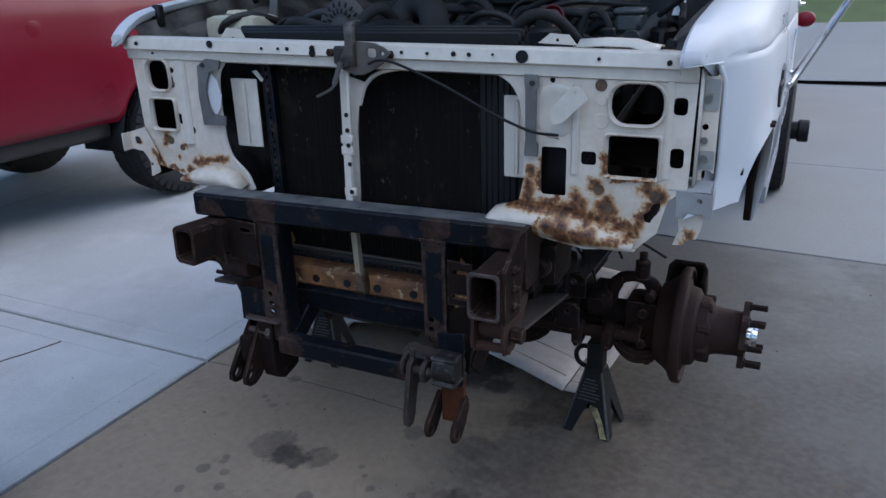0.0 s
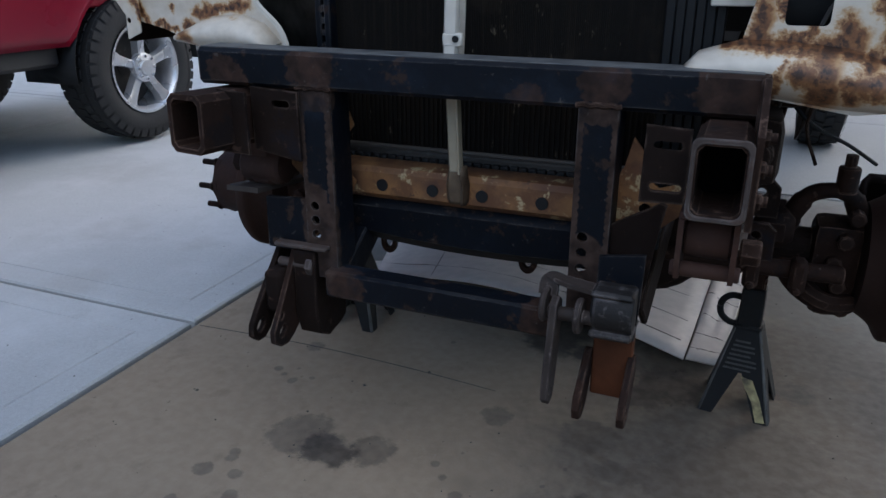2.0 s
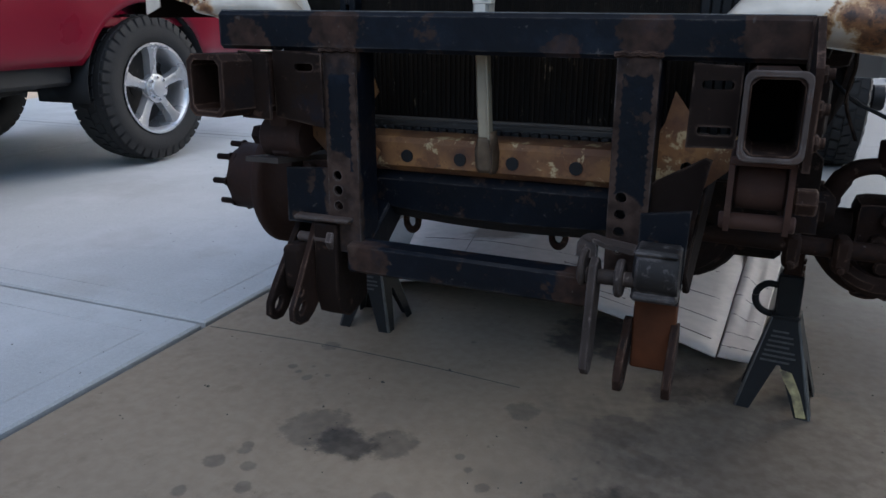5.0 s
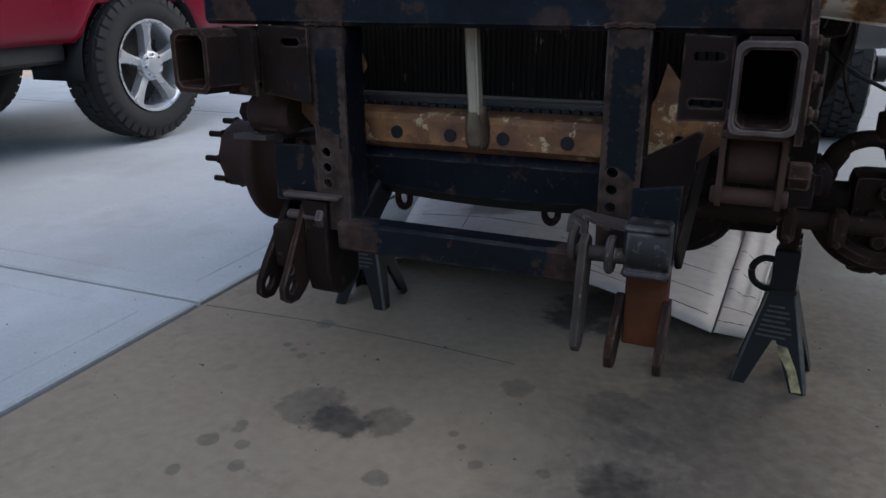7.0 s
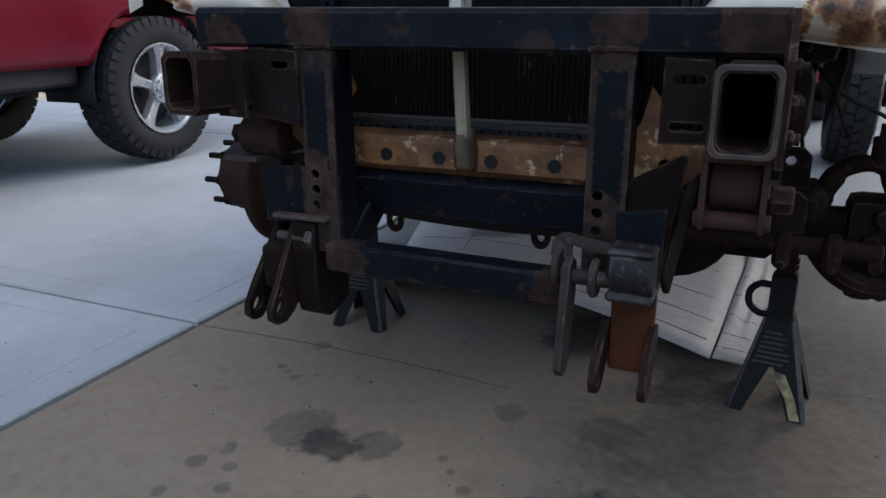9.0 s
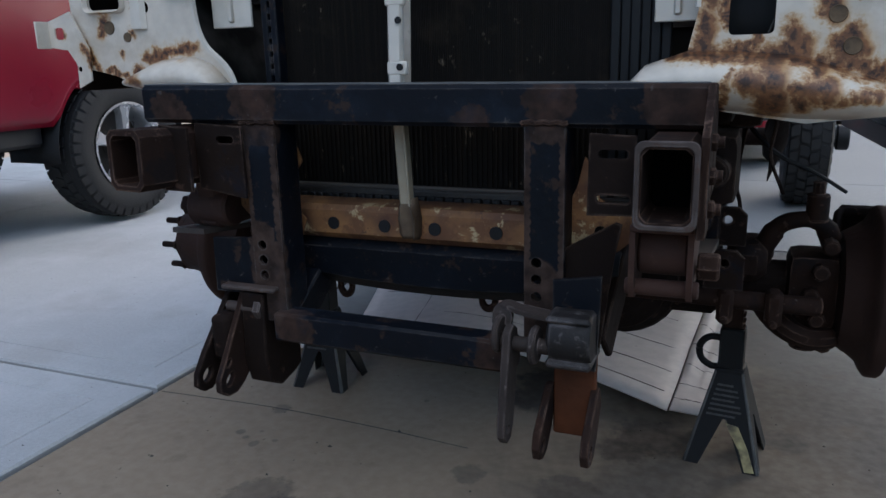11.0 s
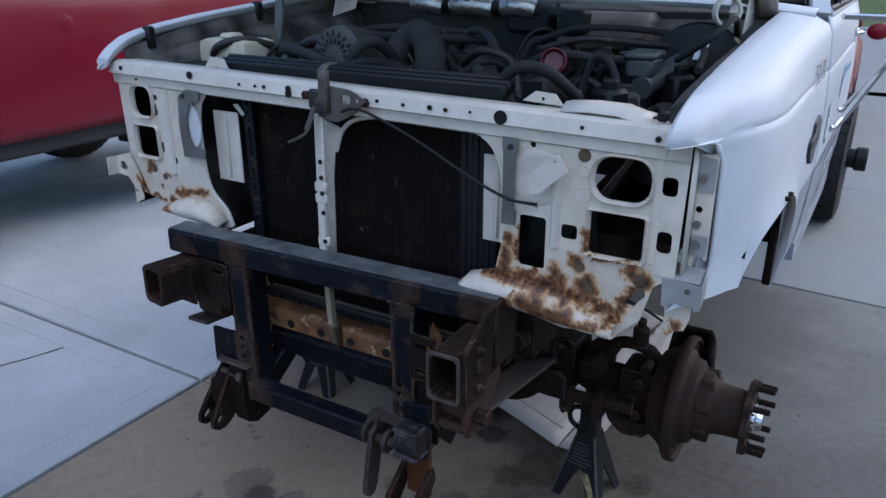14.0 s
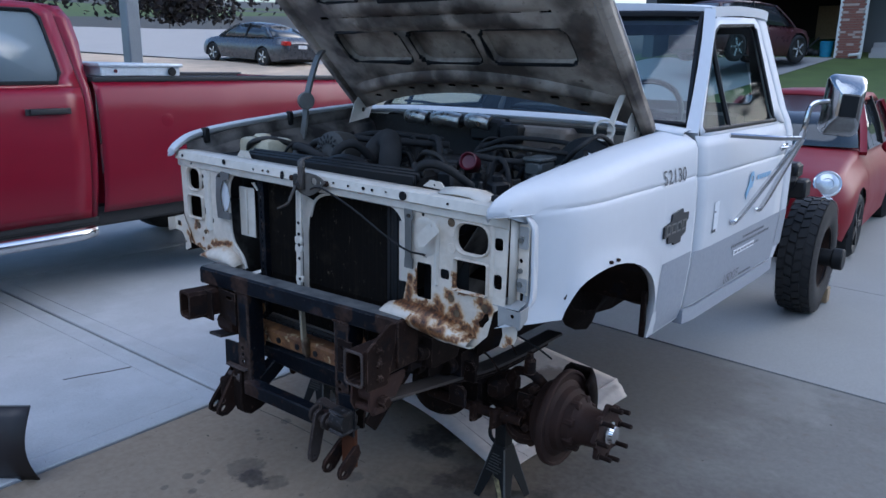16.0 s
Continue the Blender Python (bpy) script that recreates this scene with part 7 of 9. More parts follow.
alt = part("alternator", bm, M_alu, engine, "cast aluminium alternator")
bm = B()
for k in range(18):
    a = 2 * math.pi * k / 18
    bar(bm, (-0.27 + 0.034 * math.cos(a), 0.3588, 1.245 + 0.034 * math.sin(a)), (-0.27 + 0.050 * math.cos(a), 0.3608, 1.245 + 0.050 * math.sin(a)), 0.006, 0.003, 0.001, up=(0, 1, 0))
    bar(bm, (-0.27 + 0.054 * math.cos(a + 0.17), 0.3612, 1.245 + 0.054 * math.sin(a + 0.17)), (-0.27 + 0.070 * math.cos(a + 0.17), 0.363, 1.245 + 0.070 * math.sin(a + 0.17)), 0.007, 0.003, 0.001, up=(0, 1, 0))
part("cooling_slots", bm, M_black, alt)
M_milky = mat("milky_plastic", (0.55, 0.50, 0.36), 0.45, dark=0.85, bump=0.0)
bm = B()
box(bm, (-0.72, 0.26, 1.16), (-0.52, 0.40, 1.285), 0.025, seg=2)
box(bm, (-0.66, 0.29, 1.28), (-0.60, 0.35, 1.30), 0.01)
part("coolant_tank", bm, M_milky, truck, "yellowed plastic coolant tank")
bm = B()
box(bm, (-0.74, 0.12, 1.05), (-0.52, 0.34, 1.22), 0.012)
part("battery", bm, M_black, truck, "black battery")
M_redcap = mat("red_plastic", (0.075, 0.002, 0.010), 0.35, dark=0.8, bump=0.0)
bm = B()
lathe(bm, [(0.0, 0.012), (0.024, 0.010), (0.030, 0.0), (0.034, 0.002), (0.035, 0.05), (0.03, 0.06), (0.0, 0.06)], (0.375, 0.44, 1.262), (0.36, 0.50, 1.24), 20)
part("red_filler_cap", bm, M_redcap, engine, "round red plastic cap")
bm = B()
lathe(bm, [(0.03, 0), (0.05, 0.01), (0.14, 0.04), (0.145, 0.06), (0.14, 0.09), (0.10, 0.12)], (0.64, 0.80, 1.20), (0.64, 1.1, 1.20), 28)
boost = part("brake_booster", bm, M_black, truck, "black round brake booster")
bm = B()
box(bm, (0.51, 0.60, 1.21), (0.585, 0.71, 1.268), 0.012)
box(bm, (0.506, 0.596, 1.262), (0.589, 0.714, 1.28), 0.006)
cyl(bm, (0.56, 0.60, 1.19), (0.60, 0.82, 1.23), 0.03)
part("fluid_reservoir", bm, mat("grey_plastic", (0.09, 0.10, 0.10), 0.45, bump=0.0), boost, "grey translucent brake fluid reservoir")
M_label = mat("white_sticker", (0.75, 0.76, 0.78), 0.5, dark=0.95, bump=0.0)
bm = B()
box(bm, (-0.016, -0.024, 0), (0.016, 0.024, 0.003), 0.001, m=pose(0.66, 0.795, 1.27, 62, 0, -20))
part("warning_sticker", bm, M_label, boost, "small white sticker")
for k, (x, y, z, r, l, mm) in enumerate(((0.45, 0.22, 1.17, 0.045, 0.10, M_dark_metal), (0.56, 0.30, 1.18, 0.04, 0.09, M_alu), (0.30, 0.42, 1.18, 0.05, 0.08, M_dark_metal), (0.66, 0.42, 1.17, 0.05, 0.09, M_black), (0.16, 0.62, 1.18, 0.05, 0.1, M_dark_metal),
                                        (-0.05, 0.62, 1.2, 0.05, 0.08, M_alu), (-0.36, 0.62, 1.18, 0.06, 0.08, M_dark_metal), (0.42, 0.98, 1.27, 0.04, 0.08, M_black), (0.52, 0.16, 1.19, 0.03, 0.08, M_alu), (0.70, 0.22, 1.16, 0.045, 0.1, M_black), (-0.42, 0.22, 1.12, 0.06, 0.09, M_black))):
    bm = B()
    cyl(bm, (x, y, z - 0.10), (x + 0.02, y - 0.03, z - 0.09 + l), r, r * 0.85, 14, 0.008)
    cyl(bm, (x + 0.02, y - 0.03, z + l - 0.10), (x + 0.024, y - 0.036, z + l - 0.076), r * 0.5, seg=8, bev=0.003)
    part(("pump", "sensor_can", "valve", "filter", "pulley")[k % 5], bm, mm, engine)
M_foil = mat("crinkled_foil", (0.62, 0.60, 0.55), 0.3, 0.9, dark=0.55, scale=30, fine=90, bump=0.8)
for x0, x1 in ((-0.42, -0.30), (-0.26, -0.10), (-0.06, 0.06)):
    bm = B()
    tube(bm, [(x0, 1.04, 1.33), ((x0 + x1) / 2, 1.02, 1.335), (x1, 1.03, 1.325)], 0.034, 12)
    part("foil_duct", bm, M_foil, engine, "crinkled silver foil-wrapped duct")
bm = B()
tube(bm, [(-0.30, 1.04, 1.33), (-0.1, 1.03, 1.33), (0.16, 1.05, 1.31)], 0.024, 10)
part("duct", bm, M_black, engine)
bm = B()
box(bm, (0.15, 0.98, 1.24), (0.46, 1.12, 1.35), 0.02)
part("heater_box", bm, M_dirty, truck, "dirty pale heater box")
bm = B()
box(bm, (-0.05, 1.02, 1.27), (0.12, 1.12, 1.37), 0.015)
box(bm, (0.18, 0.92, 1.28), (0.27, 1.0, 1.36), 0.012)
part("relay_box", bm, M_black, truck, "black relay box")
bm = B()
lathe(bm, [(0.06, 0), (0.26, 0.005), (0.27, 0.03), (0.10, 0.05)], (-0.02, 0.20, 1.0), (-0.02, 0.4, 1.0), 32)
part("cooling_fan", bm, M_black, engine, "black engine fan")
rngE = random.Random(11)
for k in range(44):
    x, y = rngE.uniform(-0.66, 0.66), rngE.uniform(0.32, 0.98)
    z = rngE.uniform(1.13, 1.24)
    a = rngE.uniform(0, 6.28)
    L = rngE.uniform(0.14, 0.34)
    dx, dy = L * math.cos(a), L * math.sin(a) * 0.7
    pts = [(x, y, z - 0.06), (x + dx * 0.3, y + dy * 0.3, z + rngE.uniform(0.0, 0.06)), (x + dx * 0.7, y + dy * 0.7, z + rngE.uniform(0.0, 0.06)), (max(-0.7, min(0.7, x + dx)), max(0.3, min(1.05, y + dy)), z - 0.07)]
    hose(pts, rngE.choice((0.006, 0.009, 0.013, 0.018)), rngE.choice((M_black, M_dusty, M_dark_metal, M_dusty)), "", "engine_hose")
for k in range(70):
    x, y = rngE.uniform(-0.66, 0.68), rngE.uniform(0.28, 1.0)
    z = rngE.uniform(1.10, 1.19)
    w, d, h = rngE.uniform(0.025, 0.08), rngE.uniform(0.025, 0.08), rngE.uniform(0.05, 0.12)
    bm = B()
    m = pose(x, y, z, rngE.uniform(-8, 8), rngE.uniform(-8, 8), rngE.uniform(-40, 40))
    box(bm, (-w / 2, -d / 2, -0.1), (w / 2, d / 2, h / 2), 0.01, m)
    cyl(bm, m @ V(0, 0, h / 2 - 0.01), m @ V(0, 0, h / 2 + 0.02), min(w, d) * 0.3, seg=10, bev=0.003)
    part("engine_bracket", bm, rngE.choice((M_dark_metal, M_black, M_alu, M_dark_metal)), engine)
engine.location.z = 0.055
for o in truck.children:
    if o.name in ("coolant_tank", "battery", "brake_booster", "heater_box", "relay_box"):
        o.location.z = 0.05
for o in engine.children:
    if o.name.startswith(("foil_duct", "duct")):
        o.location.z = 0.02
# hood prop rod with disc, tie strap
bm = B()
tube(bm, [(-0.74, 0.64, 1.30), (-0.74, 0.66, 1.40), (-0.74, 0.675, 1.50), (-0.74, 0.74, 1.66), (-0.74, 0.80, 1.72)], 0.016, 8, flat=(0.016, 0.006))
prop = part("hood_prop", bm, M_grey_metal, truck, "grey flat-steel hood prop")
bm = B()
cyl(bm, (-0.738, 0.66, 1.475), (-0.715, 0.65, 1.475), 0.04, seg=20, bev=0.004)
part("prop_disc", bm, M_grey_metal, prop)
bm = B()
tube(bm, [(0.72, 0.88, 1.35), (0.72, 0.86, 1.42), (0.722, 0.90, 1.50), (0.725, 0.975, 1.59)], 0.012, 6, flat=(0.011, 0.004))
lathe(bm, [(0.033, 0), (0.040, 0.0), (0.040, 0.02), (0.033, 0.02), (0.033, 0)], (0.70, 0.845, 1.425), (0.74, 0.80, 1.425), 18)
part("tie_strap", bm, M_core_plain, truck, "white webbing strap tying the hood")
bm = B()
box(bm, (-0.815, 0.14, 1.31), (-0.785, 0.17, 1.375), 0.006)
part("hood_bumper", bm, M_black, truck, "black rubber hood stop")
bm = B()
box(bm, (-0.815, 0.60, 1.36), (-0.785, 0.63, 1.425), 0.006)
part("hood_bumper", bm, M_black, truck, "black rubber hood stop")
bm = B()
box(bm, (0.755, 0.04, 1.27), (0.775, 0.06, 1.29), 0.004)
part("hood_bumper", bm, M_black, truck, "black rubber hood stop")
bm = B()
box(bm, (-0.25, 3.2, 0.80), (0.70, 3.42, 0.95), 0.02)
box(bm, (0.62, 3.3, 0.98), (0.84, 3.46, 1.08), 0.02)
box(bm, (0.70, 3.3, 0.86), (0.90, 3.45, 0.98), 0.015)
cyl(bm, (0.74, 3.38, 0.80), (0.80, 3.28, 1.0), 0.05, seg=12, bev=0.006)
part("bed_mount", bm, M_black, truck, "black hitch box behind the cab")

# ---- jack stands, cardboard, wood block ----
M_stand = mat("black_stand_paint", (0.0125, 0.013, 0.0138), 0.6, spec=0.22, dark=0.6, scale=12, bump=0.1)


def jack_stand(x, y, turn, top):
    st = tagged(new("jack_stand"), "black steel jack stand under the front axle", "jack stand", "jack stands")
    st.matrix_world = pose(x, y, -0.008, 0, 0, turn)
    h, r, n = 0.215, 0.078, 0.026
    tilt = math.degrees(math.atan2(r - n, h))
    hh = h / math.cos(radians(tilt))
    for k in range(4):
        m = pose(0, 0, 0, 0, 0, 90 * k) @ Matrix.Translation((0, -r, 0)) @ pose(0, 0, 0, 90 - tilt, 0, 0)
        bm = B()
        plate(bm, [(-r, 0), (-r + 0.030, 0), (-0.004, 0.112), (0.004, 0.112), (r - 0.030, 0), (r, 0), (n, hh), (-n, hh)], [], 0.004, m)
        face = part("leg_face", bm, M_stand, st)
        for q in (-1, 1):
            bm = B()
            bar(bm, m @ V(q * (r - 0.001), 0, 0.002), m @ V(q * (n + 0.001), hh, 0.002), 0.005, 0.006, 0.0015)
            part("leg_edge", bm, M_stand_edge, face, "rubbed pale leg edge")
        if k in (0, 3):
            for j in range(7):
                bm = B()
                w = 0.040 - 0.003 * j
                box(bm, (-w, 0.118 + 0.0115 * j, 0.003), (w * (0.9 if j % 3 else 0.55), 0.1225 + 0.0115 * j, 0.005), 0.0, m)
                part("label_bar", bm, M_stand_text, face)
    bm = B()
    box(bm, (-0.031, -0.031, h - 0.035), (0.031, 0.031, h + 0.008), 0.004)
    part("collar", bm, M_stand, st)
    bm = B()
    box(bm, (-0.026, -0.026, 0.14), (0.026, 0.026, 0.315), 0.004)
    part("sleeve", bm, M_stand, st)
    bm = B()
    box(bm, (-0.019, -0.016, 0.28), (0.019, 0.016, top - 0.045), 0.003)
    for j in range(4):
        box(bm, (0.015, -0.012, 0.295 + 0.016 * j), (0.024, 0.012, 0.303 + 0.016 * j), 0.001)
    part("column", bm, M_rusty, st, "rusty ratchet column")
    bm = B()
    grid(bm, [[V(xx, -0.026, top - 0.05 + abs(xx) * 0.4), V(xx, 0.026, top - 0.05 + abs(xx) * 0.4)] for xx in (-0.055, -0.03, 0, 0.03, 0.055)])
    part("saddle", bm, M_rusty, st, "rusty saddle", solid=0.012)
    bm = B()
    tube(bm, [(-0.024, 0, 0.283), (-0.048, 0, 0.283), (-0.066, 0, 0.268), (-0.071, 0, 0.248), (-0.064, 0, 0.226), (-0.044, 0, 0.213), (-0.024, 0, 0.213)], 0.008, 10)
    part("handle_loop", bm, M_stand, st)
    return st


M_stand_edge = mat("rubbed_stand_edge", (0.10, 0.10, 0.095), 0.55, dark=0.3, scale=40, bump=0.1)
M_stand_text = mat("faint_stand_print", (0.06, 0.06, 0.056), 0.7, dark=0.5, scale=60, bump=0.0)
edge_wear(M_stand, (0.08, 0.08, 0.08), 0.004, 0.9)
M_yel = mat("yellow_sticker", (0.42, 0.36, 0.17), 0.6, scale=30, tint=(0.08, 0.065, 0.04), mix=0.3)
near_stand = jack_stand(0.526, 0.520, -6, 0.415)
jack_stand(-0.574, 0.580, 1, 0.415)
bm = B()
tl = math.degrees(math.atan2(0.052, 0.215))
plate(bm, [(0.004, 0.106), (0.030, 0.102), (0.054, 0.056), (0.072, 0.006), (0.052, 0.004), (0.036, 0.05), (0.012, 0.088)], [], 0.0016, Matrix.Translation((0, -0.0825, 0)) @ pose(0, 0, 0, 90 - tl, 0, 0))
part("torn_sticker", bm, M_yel, [c for c in near_stand.children if c.name.startswith("leg_face")][0], "torn yellow sticker on the leg")


M_crease = mat("dirty_crease", (0.33, 0.285, 0.25), 0.95, dark=0.6, scale=30, bump=0.0)


def sheet(pts, name, label, bow=0.0, creases=()):
    """A flattened box panel from its four corners, with a slight warp and dirty creases (u, v, u, v)."""
    a, b, c, d = [V(*p) for p in pts]

    def at(u, v):
        return (a * (1 - u) + b * u) * (1 - v) + (d * (1 - u) + c * u) * v + V(0, 0, bow * math.sin(math.pi * u) * (1 - 0.6 * v)) + V(0, 0, 0.012 * noise.noise(V(3 * u, 3 * v, len(label)))) * min(1, 4 * v)

    bm = B()
    grid(bm, [[at(i / 20, k / 20) for k in range(21)] for i in range(21)])
    ob = tagged(part(name, bm, M_card, None, solid=0.005), label, "cardboard")
    rng = random.Random(len(label))
    for u0, v0, u1, v1 in creases:
        bm = B()
        path = []
        for k in range(13):
            u, v = u0 + (u1 - u0) * k / 12, v0 + (v1 - v0) * k / 12 + rng.uniform(-0.004, 0.004)
            path.append(at(u, v) + V(0, 0, 0.0056))
        tube(bm, [tuple(p) for p in path], [rng.choice((0.0002, 0.0006, 0.0012, 0.0019)) for _ in path], 4, n=1)
        part("crease", bm, M_crease, ob)
    return ob


scuffs(M_card, (0.20, 0.16, 0.13), 26, 0.68, 0.7, soft=0.05)
blotch(M_card, [(-0.45, 1.35, 0, 0.10), (-0.3, 1.2, 0, 0.05), (0.2, 1.5, 0, 0.1)], (0.16, 0.12, 0.09), None, 0.7, wobble=0.7, wscale=14, lo=0.2, hi=0.5)
sheet([(-0.66, 0.84, 0.012), (0.382, 0.632, 0.02), (0.45, 1.70, 0.06), (-0.98, 1.98, 0.03)], "cardboard_sheet", "flattened pale cardboard box arched under the engine", 0.075,
      [(0.02, 0.10, 0.98, 0.08), (0.30, 0.22, 0.98, 0.20), (0.05, 0.40, 0.97, 0.35), (0.10, 0.62, 0.95, 0.55), (0.22, 0.02, 0.24, 0.96), (0.60, 0.14, 0.75, 0.13), (0.55, 0.30, 0.62, 0.28)])
sheet([(0.387, 0.635, 0.022), (0.475, 0.65, 0.010), (0.56, 1.60, 0.03), (0.455, 1.70, 0.065)], "cardboard_flap", "creased cardboard flap on the concrete", 0.0, [(0.02, 0.06, 0.96, 0.07), (0.02, 0.15, 0.97, 0.15), (0.05, 0.26, 0.95, 0.27), (0.02, 0.40, 0.98, 0.40), (0.05, 0.56, 0.95, 0.57)])
sheet([(-0.87, 0.93, 0.010), (-0.81, 0.735, 0.012), (-0.655, 0.70, 0.012), (-0.60, 1.0, 0.014)], "cardboard_flap", "small cardboard flap beside the jack stand")
M_wood = mat("pale_wood", (0.36, 0.26, 0.15), 0.75, dark=0.7, scale=12, bump=0.2)
bm = B()
box(bm, (0.80, 4.08, 0.0), (0.98, 4.17, 0.11), 0.004)
tagged(part("wood_chock", bm, M_wood), "pale wooden block chocking the rear tyre", "wood block")

# ---- writing and badge on the white pickup ----
M_ink = mat("grey_lettering", (0.10, 0.10, 0.11), 0.6, dark=0.9, bump=0.0)
M_ink_pale = mat("faded_lettering", (0.20, 0.205, 0.22), 0.6, dark=0.9, bump=0.0)
M_blue = mat("blue_decal", (0.27, 0.46, 0.66), 0.5, dark=0.9, bump=0.0)
M_badge = mat("black_badge", (0.02, 0.02, 0.022), 0.4, dark=0.8, bump=0.0)


def lettering(text, y, z, w, h, fx, material, parent, name):
    """Letters w by h lying on the driver's side of the truck, whose skin is fx(y, z)."""
    cu = bpy.data.curves.new(name, 'FONT')
    cu.body, cu.size, cu.resolution_u = text, 1.0, 4
    cu.offset = 0.0
    ob = bpy.data.objects.new("tmp", cu)
    scene.collection.objects.link(ob)
    bpy.context.view_layer.update()
    me = bpy.data.meshes.new_from_object(ob.evaluated_get(bpy.context.evaluated_depsgraph_get()))
    bpy.data.objects.remove(ob)
    us, vs = [v.co.x for v in me.vertices], [v.co.y for v in me.vertices]
    for v in me.vertices:
        py, pz = y + (v.co.x - min(us)) / (max(us) - min(us)) * w, z + (v.co.y - min(vs)) / (max(vs) - min(vs)) * h
        v.co = (fx(py, pz) + 0.003, py, pz)
    me.materials.clear()
    me.materials.append(material)
    o = new(name, me)
    o.parent = parent
    return o


truck_door = [c for c in truck.children if c.name.startswith("door")][0]
lettering("52130", 0.842, 1.243, 0.205, 0.053, lambda y, z: fender_side(y, z, 1.4), M_ink, fender_l, "fleet_number")
lettering("USDOT", 1.66, 0.715, 0.21, 0.045, lambda y, z: cab_x(z) + 0.003, M_ink, truck_door, "lettering")


def bars(y0, y1, z, h, x, material, parent, n):
    bm = B()
    w = (y1 - y0) / n
    for k in range(n):
        box(bm, (x, y0 + w * k, z), (x + 0.0012, y0 + w * (k + 0.72), z + h))
    part("unreadable_lettering", bm, material, parent)


bars(1.90, 2.10, 0.715, 0.042, 0.9465, M_ink, truck_door, 7)
bars(1.84, 2.18, 0.905, 0.010, 0.9665, M_ink_pale, truck_door, 14)
bars(1.68, 2.28, 0.880, 0.012, 0.9655, M_ink_pale, truck_door, 22)
bars(1.72, 2.16, 0.840, 0.024, 0.9635, M_label, truck_door, 1)
bars(1.74, 2.13, 0.847, 0.009, 0.9649, M_ink_pale, truck_door, 8)
bm = B()
plate(bm, [(y + 0.09, z - 0.012) for y, z in ((1.70, 1.13), (1.73, 1.16), (1.76, 1.22), (1.80, 1.225), (1.82, 1.19), (1.80, 1.15), (1.765, 1.145), (1.72, 1.10))], [disc(1.875, 1.178, 0.016)], 0.0015, sideways(0.966))
part("blue_emblem", bm, M_blue, truck_door, "blue round company emblem")
bars(1.96, 2.19, 1.164, 0.022, 0.9655, M_blue, truck_door, 6)
bm = B()
box(bm, (0.966, 1.385, 1.00), (0.9672, 1.44, 1.13))
st = part("paper_sticker", bm, M_label, truck_door, "small white sticker")
bars(1.385, 1.41, 1.085, 0.006, 0.9676, M_ink, st, 1)
bars(1.375, 1.42, 1.0, 0.012, 0.9676, M_ink, st, 3)
bm = B()
bo = [(0.845, 1.058), (0.88, 1.058), (0.88, 1.03), (0.925, 1.026), (0.93, 1.015), (0.99, 1.015), (0.99, 1.035), (1.03, 1.052), (1.03, 1.095), (1.045, 1.105), (1.045, 1.135), (1.0, 1.138), (0.99, 1.158), (0.905, 1.148), (0.90, 1.118), (0.845, 1.105)]
plate(bm, [(0.85 + (y - 0.845) * 1.15, 1.076 + (z - 1.087) * 0.90) for y, z in bo], [], 0.007, sideways(0.9615))
bd = part("model_badge", bm, M_badge, fender_l, "black plastic fender badge")
for y0, y1 in ((0.862, 0.903), (0.913, 0.954), (0.966, 1.006), (1.016, 1.058)):
    bm = B()
    plate(bm, [(y0, 1.058), (y1, 1.058), (y1, 1.096), (y0, 1.096)], [[(y0 + 0.006, 1.064), (y1 - 0.006, 1.064), (y1 - 0.006, 1.09), (y0 + 0.006, 1.09)]], 0.0015, sideways(0.9686))
    part("badge_bar", bm, M_grey_metal, bd, "pale raised outline")
# the cab sits a little lower towards the tail
for top in [c for c in truck.children if c.name.split(".")[0] in ("cab", "door", "wing_mirror", "steering_wheel", "bench_seat")]:
    for ob in [top] + list(top.children_recursive):
        for v in ob.data.vertices:
            v.co.z -= interp(v.co.y, [(1.12, 0.0), (1.3, 0.016), (2.6, 0.022)]) + interp(v.co.z, [(0.6, 1), (1.0, 0)]) * interp(v.co.y, [(1.2, 0.0), (2.6, 0.035)])
# arch clips
for y, z in ((0.42, 1.045), (0.47, 1.043)):
    bm = B()
    box(bm, (0.962, y - 0.006, z), (0.976, y + 0.006, z + 0.01), 0.002)
    part("arch_clip", bm, M_rusty, fender_l)

# ---- red pickup ----
M_rocker = mat("black_rocker", (0.02, 0.02, 0.022), 0.6, bump=0.1)
# diffuse blue-grey share of the tinted glass stands for reflected sky
M_tint_sky = glass("tinted_glass_sky_veil", (0.34, 0.42, 0.48))
M_tint_sky.node_tree.nodes["Principled BSDF"].inputs["Transmission Weight"].default_value = 0.55
M_darkglass = mat("dark_window", (0.03, 0.036, 0.042), 0.08, dark=0.9, bump=0.0, coat=0.5)
red = thing("pickup_truck", "glossy red crew-cab pickup with silver wheels", "pickup truck")
RX, RWY, RWZ, RWR = -2.97, 2.30, 0.445, 0.50


def red_x(z):
    return RX + interp(z, [(0.55, -0.07), (0.66, -0.03), (0.85, 0.0), (1.1, 0.015), (1.32, 0.01), (1.40, -0.005), (1.49, -0.04), (1.53, -0.08), (1.95, -0.24), (2.02, -0.32)])


def red_side(y0, y1, n, zs, arch=True):
    bm = B()
    rows = []
    yy = [y0 + (y1 - y0) * i / n for i in range(n + 1)]
    for y in yy:
        lo = zs[0]
        if arch and abs(y - RWY) < RWR:
            lo = max(lo, RWZ + math.sqrt(RWR**2 - (y - RWY) ** 2))
        fl = 0.02 * math.exp(-((abs(y - RWY) - RWR) / 0.12) ** 2) if arch else 0
        rows.append([V(red_x(lo + (zs[1] - lo) * k / 14) + fl * (1 - k / 14), y, lo + (zs[1] - lo) * k / 14) for k in range(15)])
    return grid(bm, rows)


